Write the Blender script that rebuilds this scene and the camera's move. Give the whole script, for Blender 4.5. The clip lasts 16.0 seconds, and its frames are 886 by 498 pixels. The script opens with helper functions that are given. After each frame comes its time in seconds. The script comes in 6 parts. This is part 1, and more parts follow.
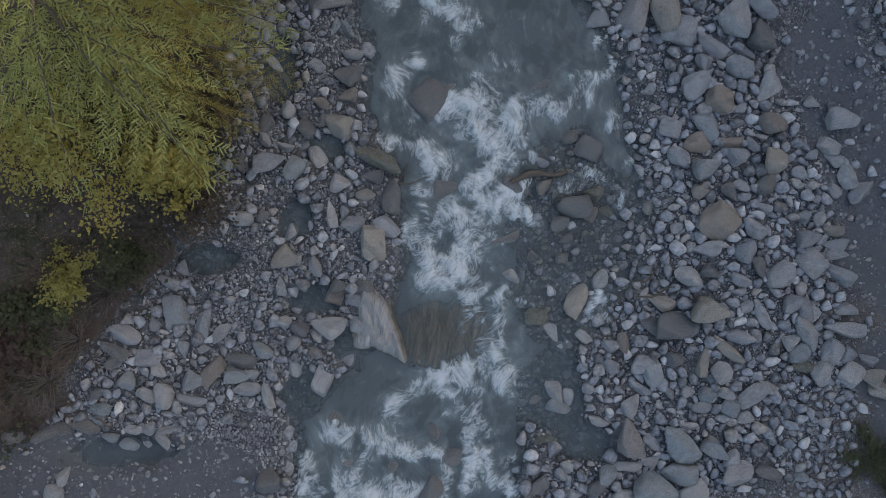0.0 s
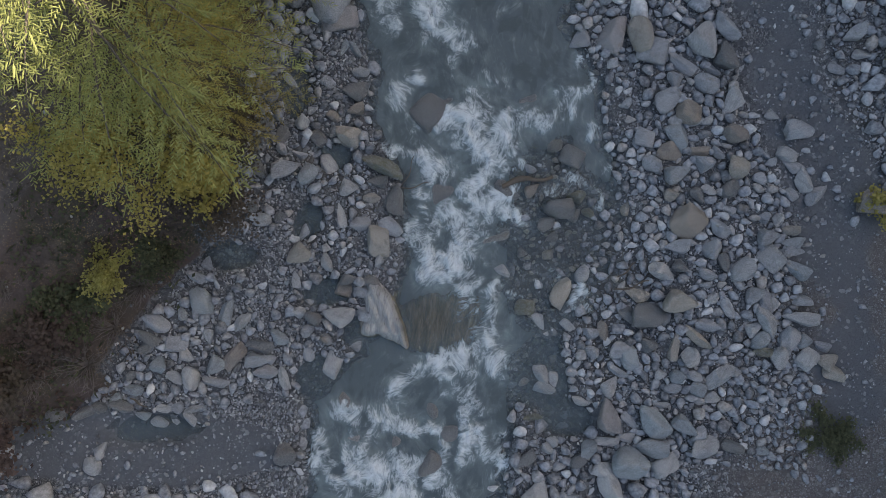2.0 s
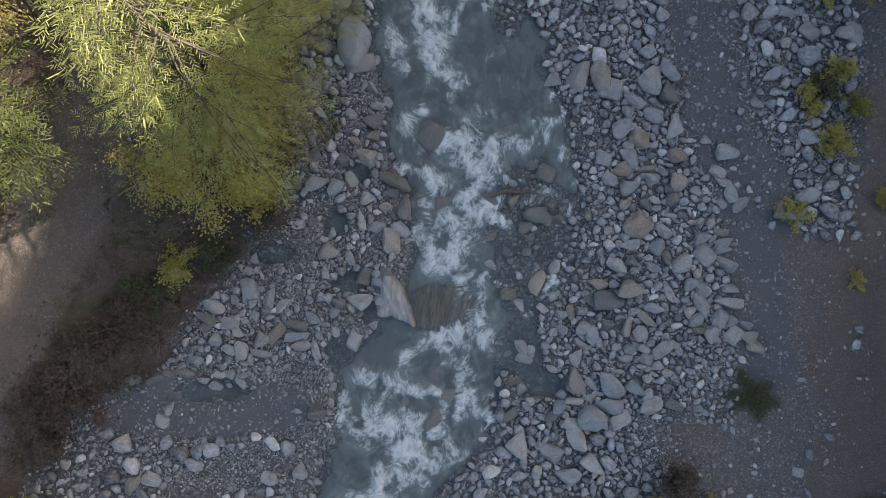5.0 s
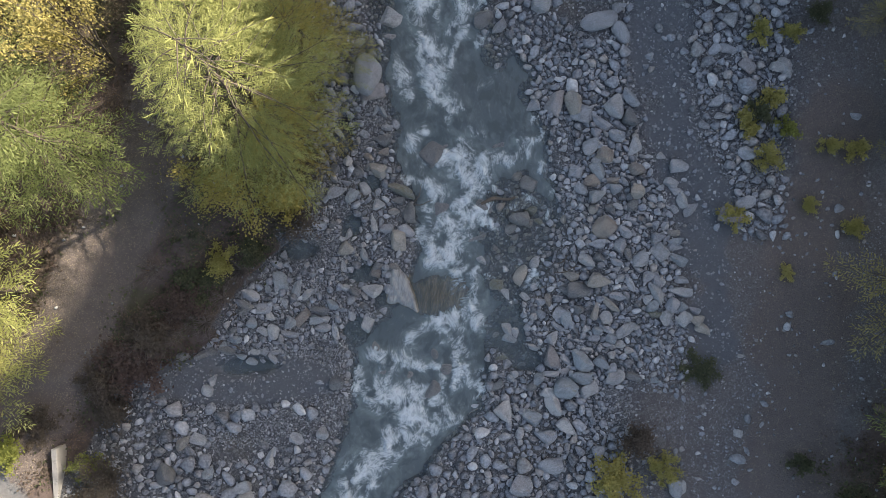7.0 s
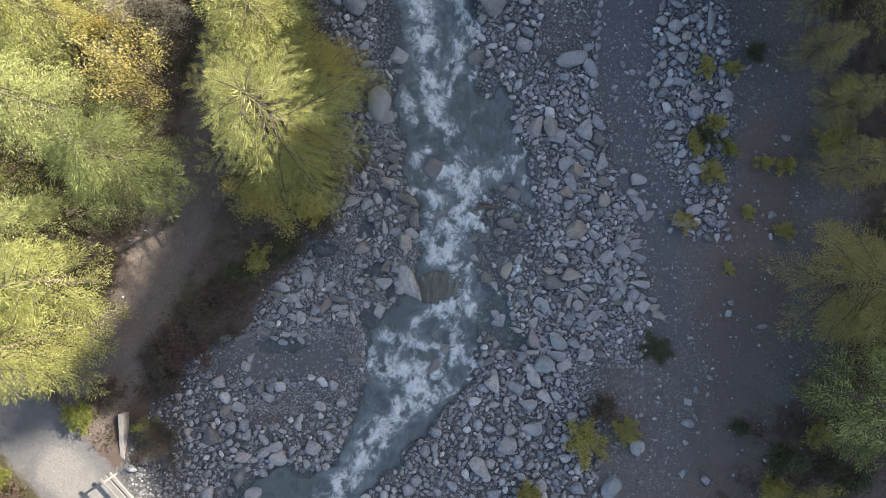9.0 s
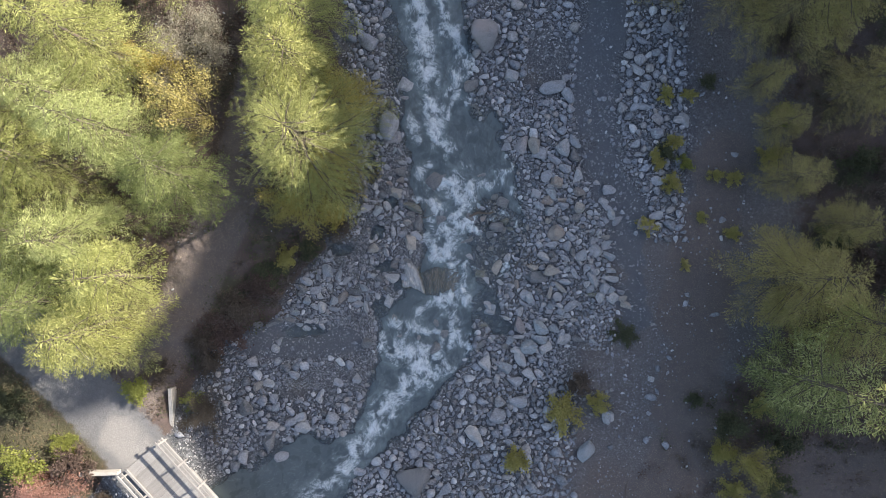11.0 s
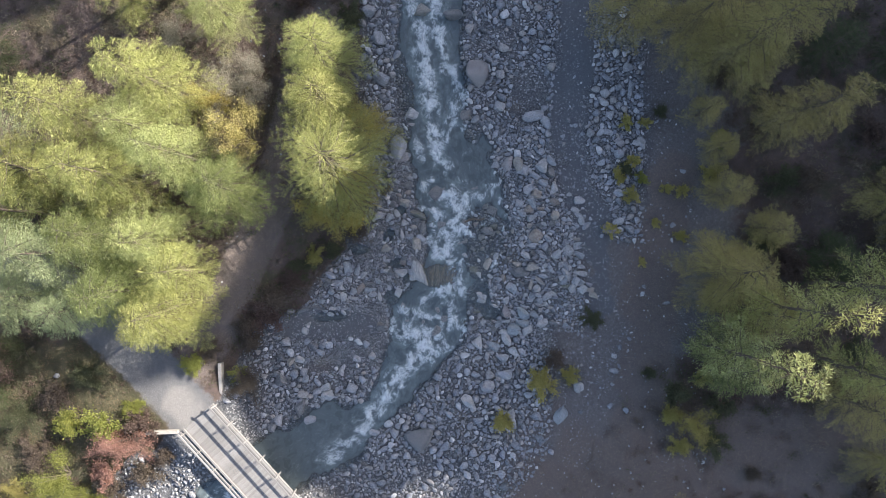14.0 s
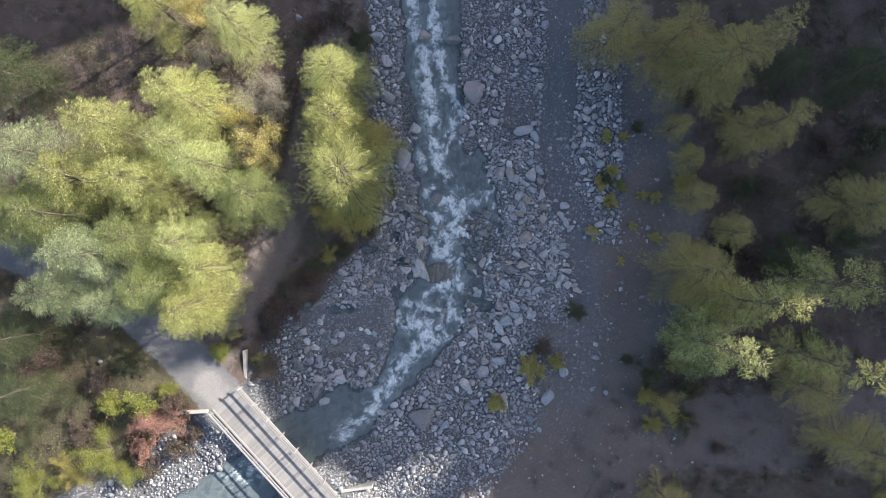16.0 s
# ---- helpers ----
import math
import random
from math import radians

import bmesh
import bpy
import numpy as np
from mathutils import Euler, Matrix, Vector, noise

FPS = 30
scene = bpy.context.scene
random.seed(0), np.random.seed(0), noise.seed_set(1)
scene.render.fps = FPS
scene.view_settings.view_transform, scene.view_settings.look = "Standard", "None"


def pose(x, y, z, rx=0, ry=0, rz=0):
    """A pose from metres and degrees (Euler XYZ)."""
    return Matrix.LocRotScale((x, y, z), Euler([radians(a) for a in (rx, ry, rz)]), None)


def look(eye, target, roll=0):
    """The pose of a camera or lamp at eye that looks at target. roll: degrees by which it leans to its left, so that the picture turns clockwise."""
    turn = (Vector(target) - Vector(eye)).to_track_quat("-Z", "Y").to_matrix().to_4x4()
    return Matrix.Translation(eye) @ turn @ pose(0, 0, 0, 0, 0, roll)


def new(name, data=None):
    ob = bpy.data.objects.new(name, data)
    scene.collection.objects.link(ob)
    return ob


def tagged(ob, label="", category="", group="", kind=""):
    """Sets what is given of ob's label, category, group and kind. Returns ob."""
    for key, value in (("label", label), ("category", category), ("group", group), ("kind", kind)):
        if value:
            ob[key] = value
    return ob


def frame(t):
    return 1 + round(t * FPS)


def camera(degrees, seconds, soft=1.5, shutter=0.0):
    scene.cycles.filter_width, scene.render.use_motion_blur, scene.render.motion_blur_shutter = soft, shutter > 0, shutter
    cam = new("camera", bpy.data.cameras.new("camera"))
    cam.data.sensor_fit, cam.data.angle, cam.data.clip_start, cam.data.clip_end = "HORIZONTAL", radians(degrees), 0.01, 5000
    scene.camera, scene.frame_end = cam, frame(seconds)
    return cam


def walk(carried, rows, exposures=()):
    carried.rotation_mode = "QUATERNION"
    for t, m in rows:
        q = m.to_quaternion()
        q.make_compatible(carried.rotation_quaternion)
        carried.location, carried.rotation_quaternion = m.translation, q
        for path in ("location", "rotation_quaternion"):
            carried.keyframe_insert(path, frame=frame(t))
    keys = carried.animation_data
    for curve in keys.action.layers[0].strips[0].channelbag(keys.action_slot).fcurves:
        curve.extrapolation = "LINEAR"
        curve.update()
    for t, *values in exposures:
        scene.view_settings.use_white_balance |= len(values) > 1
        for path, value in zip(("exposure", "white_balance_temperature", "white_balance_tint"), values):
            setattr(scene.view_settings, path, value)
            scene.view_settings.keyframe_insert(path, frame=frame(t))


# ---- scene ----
cam = camera(70, 16.0, soft=0.6)
PATH = [
    (0, pose(-0.17, 0.26, 17.39)), (1.5, pose(-0.11, 0.19, 18.82)), (3.5, pose(-0.13, 0.18, 21.43)), (7, pose(-0.05, 0.03, 28.93)),
    (11, pose(0, 0, 40.8)), (12.5, pose(0, 0, 45.2)), (14.5, pose(0, 0, 51.03)), (16, pose(0, 0, 55.57)),
]
walk(cam, PATH, exposures=[(0, 1.50, 7700, 11), (7, 1.58, 7500, 11.5), (11, 1.59, 6950, 13), (16, 1.62, 6700, 13.5)])

# ---- daylight: a low autumn sun behind an added unseen ridge, open sky over the valley ----
SUN_FROM = Vector((0.84 * 0.87, 0.54 * 0.87, 0.493)).normalized()
world = bpy.data.worlds.new("sky")
scene.world = world
world.use_nodes = True
wn = world.node_tree.nodes
sky = wn.new("ShaderNodeTexSky")
sky.sky_type = 'NISHITA'
sky.sun_disc = False
sky.sun_elevation = radians(29.5)
sky.sun_rotation = radians(57.3)
sky.dust_density = 2.0
world.node_tree.links.new(sky.outputs[0], wn["Background"].inputs[0])
wn["Background"].inputs[1].default_value = 0.12
sun_data = bpy.data.lights.new("sun", 'SUN')
sun_data.energy = 5.0
sun_data.angle = radians(0.6)
sun_data.color = (1.0, 0.95, 0.85)
sun = new("sun", sun_data)
sun.matrix_world = look((60, 40, 60), Vector((60, 40, 60)) - SUN_FROM)


# ---- materials ----
class Nodes:
    """Short hand for a node material."""

    def __init__(self, name, rough=0.8):
        self.mat = bpy.data.materials.new(name)
        self.mat.use_nodes = True
        self.tree = self.mat.node_tree
        self.bsdf = self.tree.nodes["Principled BSDF"]
        self.bsdf.inputs["Roughness"].default_value = rough
        self.bsdf.inputs["Specular IOR Level"].default_value = 0.3
        self.texco = self.add("ShaderNodeTexCoord")

    def add(self, kind):
        return self.tree.nodes.new(kind)

    def put(self, socket, value):
        if hasattr(value, "is_output"):
            self.tree.links.new(value, socket)
        elif isinstance(value, tuple) and len(value) == 3 and socket.type == 'RGBA':
            socket.default_value = (*value, 1)
        else:
            socket.default_value = value

    def co(self, space="Object"):
        return self.texco.outputs[space]

    def noise(self, scale, detail=4.0, rough=0.6, co=None, distortion=0.0):
        n = self.add("ShaderNodeTexNoise")
        self.put(n.inputs["Vector"], co if co is not None else self.co())
        n.inputs["Scale"].default_value = scale
        n.inputs["Detail"].default_value = detail
        n.inputs["Roughness"].default_value = rough
        n.inputs["Distortion"].default_value = distortion
        return n.outputs["Fac"]

    def voronoi(self, scale, feature='F1', co=None):
        n = self.add("ShaderNodeTexVoronoi")
        n.feature = feature
        self.put(n.inputs["Vector"], co if co is not None else self.co())
        n.inputs["Scale"].default_value = scale
        return n

    def scaled(self, sx, sy, sz, co=None, rz=0.0):
        n = self.add("ShaderNodeMapping")
        self.put(n.inputs["Vector"], co if co is not None else self.co())
        n.inputs["Scale"].default_value = (sx, sy, sz)
        n.inputs["Rotation"].default_value = (0, 0, rz)
        return n.outputs[0]

    def math(self, op, a, b=0.0, clamp=False):
        n = self.add("ShaderNodeMath")
        n.operation, n.use_clamp = op, clamp
        self.put(n.inputs[0], a)
        self.put(n.inputs[1], b)
        return n.outputs[0]

    def step(self, a, lo, hi):
        n = self.add("ShaderNodeMapRange")
        n.interpolation_type = 'SMOOTHSTEP'
        self.put(n.inputs[0], a)
        n.inputs[1].default_value = lo
        n.inputs[2].default_value = hi
        return n.outputs[0]

    def mix(self, fac, a, b, blend='MIX'):
        n = self.add("ShaderNodeMix")
        n.data_type, n.blend_type = 'RGBA', blend
        self.put(n.inputs[0], fac)
        self.put(n.inputs[6], a)
        self.put(n.inputs[7], b)
        return n.outputs[2]

    def ramp(self, fac, *stops):
        n = self.add("ShaderNodeValToRGB")
        self.put(n.inputs[0], fac)
        e = n.color_ramp.elements
        while len(e) < len(stops):
            e.new(0.5)
        for el, (p, c) in zip(e, stops):
            el.position = p
            el.color = (*c, 1)
        return n.outputs[0]

    def attr(self, name):
        n = self.add("ShaderNodeAttribute")
        n.attribute_name = name
        return n.outputs["Fac"]

    def island(self):
        return self.add("ShaderNodeNewGeometry").outputs["Random Per Island"]

    def own(self):
        return self.add("ShaderNodeObjectInfo").outputs["Random"]

    def bump(self, height, strength, distance=0.02):
        n = self.add("ShaderNodeBump")
        self.put(n.inputs["Height"], height)
        n.inputs["Strength"].default_value = strength
        n.inputs["Distance"].default_value = distance
        self.put(self.bsdf.inputs["Normal"], n.outputs[0])

    def colour(self, c):
        self.put(self.bsdf.inputs["Base Color"], c)


def stone_material(name, low, high, rough=0.75, moss=0.0, per_island=False):
    """Weathered river stone: two tones, bands, specks and fine relief."""
    n = Nodes(name, rough)
    r = n.island() if per_island else n.own()
    shift = n.add("ShaderNodeVectorMath")
    shift.operation = 'ADD'
    n.put(shift.inputs[0], n.co())
    spread = n.add("ShaderNodeCombineXYZ")
    for i, k in enumerate((37.0, 91.0, 53.0)):
        n.put(spread.inputs[i], n.math('MULTIPLY', r, k))
    n.put(shift.inputs[1], spread.outputs[0])
    p = shift.outputs[0]
    s = 6.0 if per_island else 2.2
    base = n.mix(r, low, high)
    bands = n.noise(s * 1.3, 8, 0.72, n.scaled(1, 3.2, 2.0, p, 0.5), 0.9)
    c = n.mix(n.step(bands, 0.45, 0.6), base, n.mix(0.3, base, tuple(min(1, v * 1.7) for v in high)))
    big = n.noise(s * 0.7, 3, 0.55, p)
    c = n.mix(n.math('MULTIPLY', n.step(big, 0.45, 0.7), 0.55), c, tuple(v * 0.55 for v in low))
    grain = n.noise(s * 11, 8, 0.78, p)
    c = n.mix(n.step(grain, 0.36, 0.68), n.mix(0.48, c, (0.03, 0.03, 0.035)), n.mix(0.42, c, (0.66, 0.67, 0.68)))
    rust = n.noise(s * 0.9, 4, 0.6, n.scaled(1, 1, 1.6, p))
    c = n.mix(n.math('MULTIPLY', n.step(rust, 0.6, 0.78), 0.4), c, (0.24, 0.16, 0.085))
    if moss:
        c = n.mix(n.math('MULTIPLY', n.step(n.noise(s * 1.6, 4, 0.7, p), 0.4, 0.65), moss), c, (0.10, 0.10, 0.035))
    n.colour(c)
    n.bump(n.math('ADD', n.math('MULTIPLY', bands, 0.8), grain), 0.85, 0.05)
    return n.mat


GREY = stone_material("grey stone", (0.20, 0.216, 0.245), (0.37, 0.388, 0.415))
PALE = stone_material("pale stone", (0.28, 0.295, 0.31), (0.46, 0.46, 0.455))
DARK = stone_material("dark wet stone", (0.045, 0.05, 0.054), (0.095, 0.095, 0.09), 0.35)
TAN = stone_material("tan stone", (0.22, 0.195, 0.155), (0.36, 0.32, 0.26))
RUST = stone_material("rusty stone", (0.15, 0.12, 0.095), (0.27, 0.21, 0.15))
BLUE = stone_material("blue grey stone", (0.165, 0.20, 0.23), (0.28, 0.325, 0.35))
PINK = stone_material("reddish grey stone", (0.19, 0.17, 0.17), (0.29, 0.265, 0.265))
MOSSY = stone_material("mossy wet stone", (0.075, 0.08, 0.065), (0.13, 0.13, 0.10), 0.45, 0.6)


def cobble_material():
    n = Nodes("mixed river cobbles", 0.78)
    r = n.island()
    c = n.ramp(r, (0.0, (0.055, 0.059, 0.068)), (0.25, (0.165, 0.182, 0.210)), (0.5, (0.255, 0.277, 0.315)), (0.66, (0.29, 0.268, 0.245)),
               (0.72, (0.15, 0.172, 0.203)), (0.86, (0.315, 0.335, 0.365)), (1.0, (0.56, 0.57, 0.58)))
    g = n.noise(9, 5, 0.7)
    c = n.mix(n.step(g, 0.3, 0.7), n.mix(0.38, c, (0.04, 0.04, 0.045)), n.mix(0.27, c, (0.6, 0.6, 0.6)))
    c = n.mix(n.math('MULTIPLY', n.step(n.noise(2.3, 3, 0.6), 0.58, 0.75), 0.4), c, (0.16, 0.125, 0.085))
    n.colour(c)
    n.bump(n.noise(28, 4, 0.7), 0.4, 0.02)
    return n.mat


COBBLE = cobble_material()
WET_STONE = stone_material("wet bed stones", (0.045, 0.05, 0.052), (0.15, 0.145, 0.125), 0.35, 0.25, True)


def ground_material():
    n = Nodes("valley floor", 0.85)
    p = n.co()
    pebble = n.voronoi(10, 'F1', p)
    fine = n.voronoi(38, 'F1', p)
    edge = n.voronoi(10, 'DISTANCE_TO_EDGE', p)
    tint = n.add("ShaderNodeSeparateColor")
    n.put(tint.inputs[0], pebble.outputs["Color"])
    tint2 = n.add("ShaderNodeSeparateColor")
    n.put(tint2.inputs[0], fine.outputs["Color"])
    gravel = n.ramp(tint.outputs[0], (0.0, (0.05, 0.053, 0.06)), (0.5, (0.11, 0.118, 0.13)), (0.8, (0.22, 0.23, 0.243)), (1.0, (0.46, 0.46, 0.46)))
    grit = n.ramp(tint2.outputs[1], (0.0, (0.04, 0.043, 0.048)), (0.6, (0.085, 0.09, 0.10)), (1.0, (0.26, 0.26, 0.26)))
    patch = n.noise(0.55, 4, 0.6)
    gap = n.step(edge.outputs["Distance"], 0.005, 0.05)
    gravel = n.mix(gap, (0.045, 0.048, 0.055), gravel)
    c = n.mix(n.step(n.math('ADD', patch, n.math('MULTIPLY', tint.outputs[2], 0.35)), 0.55, 0.8), grit, gravel)
    c = n.mix(n.math('MULTIPLY', n.step(n.noise(0.28, 5, 0.65), 0.5, 0.7), 0.5), c, (0.10, 0.088, 0.072))
    c = n.mix(n.math('MULTIPLY', n.attr("dun"), 0.75), c, n.mix(n.noise(5, 6, 0.75), (0.078, 0.069, 0.067), (0.175, 0.155, 0.148)))
    c = n.mix(n.math('MULTIPLY', n.math('MULTIPLY', n.step(tint2.outputs[0], 0.78, 0.9), n.attr("dun")), 0.6), c, n.mix(tint2.outputs[2], (0.16, 0.155, 0.16), (0.36, 0.36, 0.37)))
    # silt, smooth and grey
    silt = n.step(n.math('ADD', n.attr("silt"), n.math('MULTIPLY', n.math('SUBTRACT', n.noise(1.3, 5, 0.7), 0.5), 0.7)), 0.35, 0.65)
    siltc = n.mix(n.noise(3.0, 5, 0.7), (0.085, 0.094, 0.108), (0.13, 0.14, 0.155))
    siltc = n.mix(n.step(tint.outputs[1], 0.955, 0.97), siltc, (0.24, 0.25, 0.26))
    c = n.mix(n.math('MULTIPLY', silt, 0.85), c, siltc)
    # forest soil with litter
    soil_fac = n.step(n.math('ADD', n.attr("soil"), n.math('MULTIPLY', n.math('SUBTRACT', n.noise(0.9, 6, 0.7), 0.5), 0.8)), 0.38, 0.62)
    earth = n.mix(n.noise(1.7, 6, 0.7), (0.055, 0.041, 0.039), (0.145, 0.112, 0.103))
    earth = n.mix(n.step(n.noise(0.35, 4, 0.6), 0.45, 0.7), earth, n.mix(n.noise(11, 4, 0.7), (0.038, 0.038, 0.026), (0.11, 0.10, 0.065)))
    # olive grass, with the trees' shade darkened into its colour
    earth = n.mix(n.math('MULTIPLY', n.attr("shaded_grass"), 0.8), earth, n.mix(n.noise(7, 6, 0.75), (0.03, 0.034, 0.018), (0.095, 0.095, 0.048)))
    litter = n.math('MULTIPLY', n.step(tint2.outputs[0], 0.83, 0.9), n.step(n.noise(0.8, 3, 0.6), 0.4, 0.6))
    earth = n.mix(litter, earth, n.mix(tint2.outputs[2], (0.20, 0.12, 0.05), (0.24, 0.20, 0.15)))
    c = n.mix(soil_fac, c, earth)
    path_fac = n.step(n.math('ADD', n.attr("trail"), n.math('MULTIPLY', n.math('SUBTRACT', n.noise(1.1, 5, 0.7), 0.5), 0.5)), 0.35, 0.7)
    dirt = n.mix(n.noise(2.2, 6, 0.75), (0.082, 0.068, 0.064), (0.175, 0.148, 0.139))
    dirt = n.mix(n.step(tint2.outputs[0], 0.86, 0.92), dirt, (0.24, 0.20, 0.16))
    c = n.mix(n.math('MULTIPLY', path_fac, 0.9), c, dirt)
    tar_fac = n.step(n.math('ADD', n.attr("tarmac"), n.math('MULTIPLY', n.math('SUBTRACT', n.noise(1.4, 6, 0.75), 0.5), 1.3)), 0.35, 0.75)
    c = n.mix(tar_fac, c, n.mix(n.noise(4, 6, 0.75), (0.105, 0.107, 0.115), (0.19, 0.19, 0.195)))
    # sunlight on the road by the bridge, painted as a paler colour
    sun_patch = n.step(n.math('ADD', n.attr("sun_patch"), n.math('MULTIPLY', n.math('SUBTRACT', n.noise(1.1, 5, 0.7), 0.5), 0.8)), 0.1, 1.05)
    c = n.mix(sun_patch, c, n.mix(n.noise(6, 5, 0.7), (0.19, 0.184, 0.178), (0.29, 0.282, 0.272)))
    n.colour(c)
    h = n.math('ADD', n.math('MULTIPLY', gap, 0.7), n.math('MULTIPLY', n.noise(7, 6, 0.75), 1.2))
    n.bump(h, 0.8, 0.05)
    wet = n.attr("wet")
    n.put(n.bsdf.inputs["Roughness"], n.math('SUBTRACT', 0.88, n.math('MULTIPLY', wet, 0.4)))
    return n.mat


def water_material():
    """Milky glacial water; the foam is drawn out along the current."""
    n = Nodes("glacial water", 0.12)
    course = n.add("ShaderNodeCombineXYZ")
    n.put(course.inputs[0], n.attr("across"))
    n.put(course.inputs[1], n.attr("along"))
    flow = n.scaled(1.0, 0.58, 1.0, course.outputs[0])
    broad = n.scaled(1.0, 0.7, 1.0, course.outputs[0])
    f, s = n.attr("foam"), n.attr("streak")
    lace = n.noise(4.2, 6, 0.6, flow, 1.3)
    fine = n.noise(17.0, 6, 0.8, flow, 0.7)
    tuft = n.noise(2.1, 5, 0.62, broad, 1.3)
    v = n.math('ADD', f, n.math('ADD', n.math('MULTIPLY', n.math('SUBTRACT', lace, 0.5), 1.5), n.math('MULTIPLY', n.math('SUBTRACT', fine, 0.5), 0.2)))
    v = n.math('ADD', v, n.math('MULTIPLY', n.math('SUBTRACT', tuft, 0.5), 1.1))
    curl = n.math('ABSOLUTE', n.math('SUBTRACT', n.noise(2.6, 6, 0.68, flow, 1.7), 0.5))
    thread = n.math('MULTIPLY', n.math('SUBTRACT', n.step(curl, 0.09, 0.0), 0.38), 0.5)
    v = n.math('ADD', v, n.math('MULTIPLY', thread, n.step(n.attr("air"), 0.03, 0.35)))
    foam = n.math('MULTIPLY', n.math('MULTIPLY', n.step(v, 0.0, 1.45), n.step(n.math('ADD', f, n.math('MULTIPLY', thread, 0.3)), 0.0, 0.3)), 0.74)
    murk = n.mix(n.noise(0.7, 4, 0.6), (0.085, 0.109, 0.121), (0.118, 0.146, 0.157))
    murk = n.mix(n.math('MULTIPLY', n.step(lace, 0.52, 0.7), 0.3), murk, (0.20, 0.25, 0.26))
    murk = n.mix(n.math('MULTIPLY', n.step(s, 0.5, 0.25), 0.4), murk, (0.05, 0.065, 0.07))
    murk = n.mix(n.math('MULTIPLY', n.math('MULTIPLY', n.step(n.attr("air"), 0.05, 0.9), n.step(tuft, 0.25, 0.65)), 0.62), murk, (0.225, 0.285, 0.295))
    n.colour(n.mix(foam, murk, (0.66, 0.71, 0.735)))
    n.put(n.bsdf.inputs["Roughness"], n.math('ADD', 0.16, n.math('MULTIPLY', foam, 0.6)))
    n.put(n.bsdf.inputs["Alpha"], n.math('ADD', n.math('ADD', 0.40, n.math('MULTIPLY', n.attr("depth"), 0.46)), foam, True))
    n.bsdf.inputs["IOR"].default_value = 1.33
    n.bump(n.math('ADD', n.noise(4, 5, 0.65, broad, 0.8), n.math('MULTIPLY', lace, f)), 0.6, 0.07)
    return n.mat


def leaf_material(name, low, high, through_light=0.45, blotch=0.5):
    """Foliage: a hue for every spray, lighter and darker patches over the crown, light through the leaves."""
    n = Nodes(name, 0.65)
    n.bsdf.inputs["Specular IOR Level"].default_value = 0.15
    c = n.mix(n.island(), low, high)
    c = n.mix(n.math('MULTIPLY', n.step(n.noise(0.8, 3, 0.6), 0.42, 0.7), blotch), c, tuple(v * 0.55 for v in low))
    c = n.mix(n.math('MULTIPLY', n.step(n.attr("tone"), 0.3, 0.95), 0.42), c, tuple(v * 0.5 for v in low))
    c = n.mix(n.math('MULTIPLY', n.own(), 0.45), c, (high[0] * 0.70, high[1] * 0.78, high[2] * 0.74))
    n.colour(c)
    glow = n.add("ShaderNodeBsdfTranslucent")
    n.put(glow.inputs[0], c)
    both = n.add("ShaderNodeMixShader")
    both.inputs[0].default_value = through_light
    out = n.tree.nodes["Material Output"]
    n.tree.links.new(n.bsdf.outputs[0], both.inputs[1])
    n.tree.links.new(glow.outputs[0], both.inputs[2])
    n.tree.links.new(both.outputs[0], out.inputs[0])
    return n.mat


LIME = leaf_material("larch needles yellow green", (0.25, 0.26, 0.085), (0.56, 0.56, 0.225))
PALE_LIME = leaf_material("larch needles pale green", (0.25, 0.275, 0.10), (0.55, 0.575, 0.26))
GREEN = leaf_material("larch needles green", (0.15, 0.18, 0.068), (0.34, 0.365, 0.15))
SILVER = leaf_material("larch needles grey green", (0.19, 0.23, 0.12), (0.42, 0.465, 0.26))
OLIVE = leaf_material("larch needles olive", (0.28, 0.24, 0.098), (0.50, 0.43, 0.185))
# green needles with the dense canopy's shade put into the colour
SHADENEEDLE = leaf_material("needles green darkened for shade", (0.055, 0.072, 0.036), (0.125, 0.148, 0.075))
AMBER = leaf_material("amber leaves", (0.36, 0.305, 0.11), (0.54, 0.46, 0.19))
AMBERDULL = leaf_material("dull yellow leaves", (0.31, 0.255, 0.075), (0.47, 0.39, 0.13))
LEAFGREEN = leaf_material("green leaves", (0.15, 0.165, 0.045), (0.30, 0.31, 0.09))
SCARLET = leaf_material("red autumn leaves", (0.3, 0.15, 0.125), (0.46, 0.27, 0.22))
RUSSET = leaf_material("russet leaves", (0.082, 0.057, 0.050), (0.17, 0.12, 0.102))
OLIVELEAF = leaf_material("olive leaves", (0.285, 0.25, 0.08), (0.45, 0.395, 0.145))
BROWNLEAF = leaf_material("brown leaves", (0.082, 0.065, 0.054), (0.175, 0.14, 0.112))
DEEP = leaf_material("dark green leaves", (0.062, 0.07, 0.042), (0.14, 0.145, 0.085))
GREYTWIG = leaf_material("grey brown twigs", (0.20, 0.182, 0.145), (0.38, 0.345, 0.28))


def bark_material():
    n = Nodes("bark", 0.9)
    n.colour(n.mix(n.noise(6, 5, 0.7, n.scaled(1, 1, 0.2)), (0.05, 0.04, 0.032), (0.17, 0.14, 0.115)))
    n.bump(n.noise(22, 4, 0.7, n.scaled(1, 1, 0.25)), 0.7, 0.03)
    return n.mat


BARK = bark_material()


def twig_material():
    n = Nodes("dry twigs", 0.9)
    n.colour(n.mix(n.noise(3, 4, 0.7), (0.10, 0.08, 0.072), (0.22, 0.185, 0.165)))
    return n.mat


TWIG = twig_material()


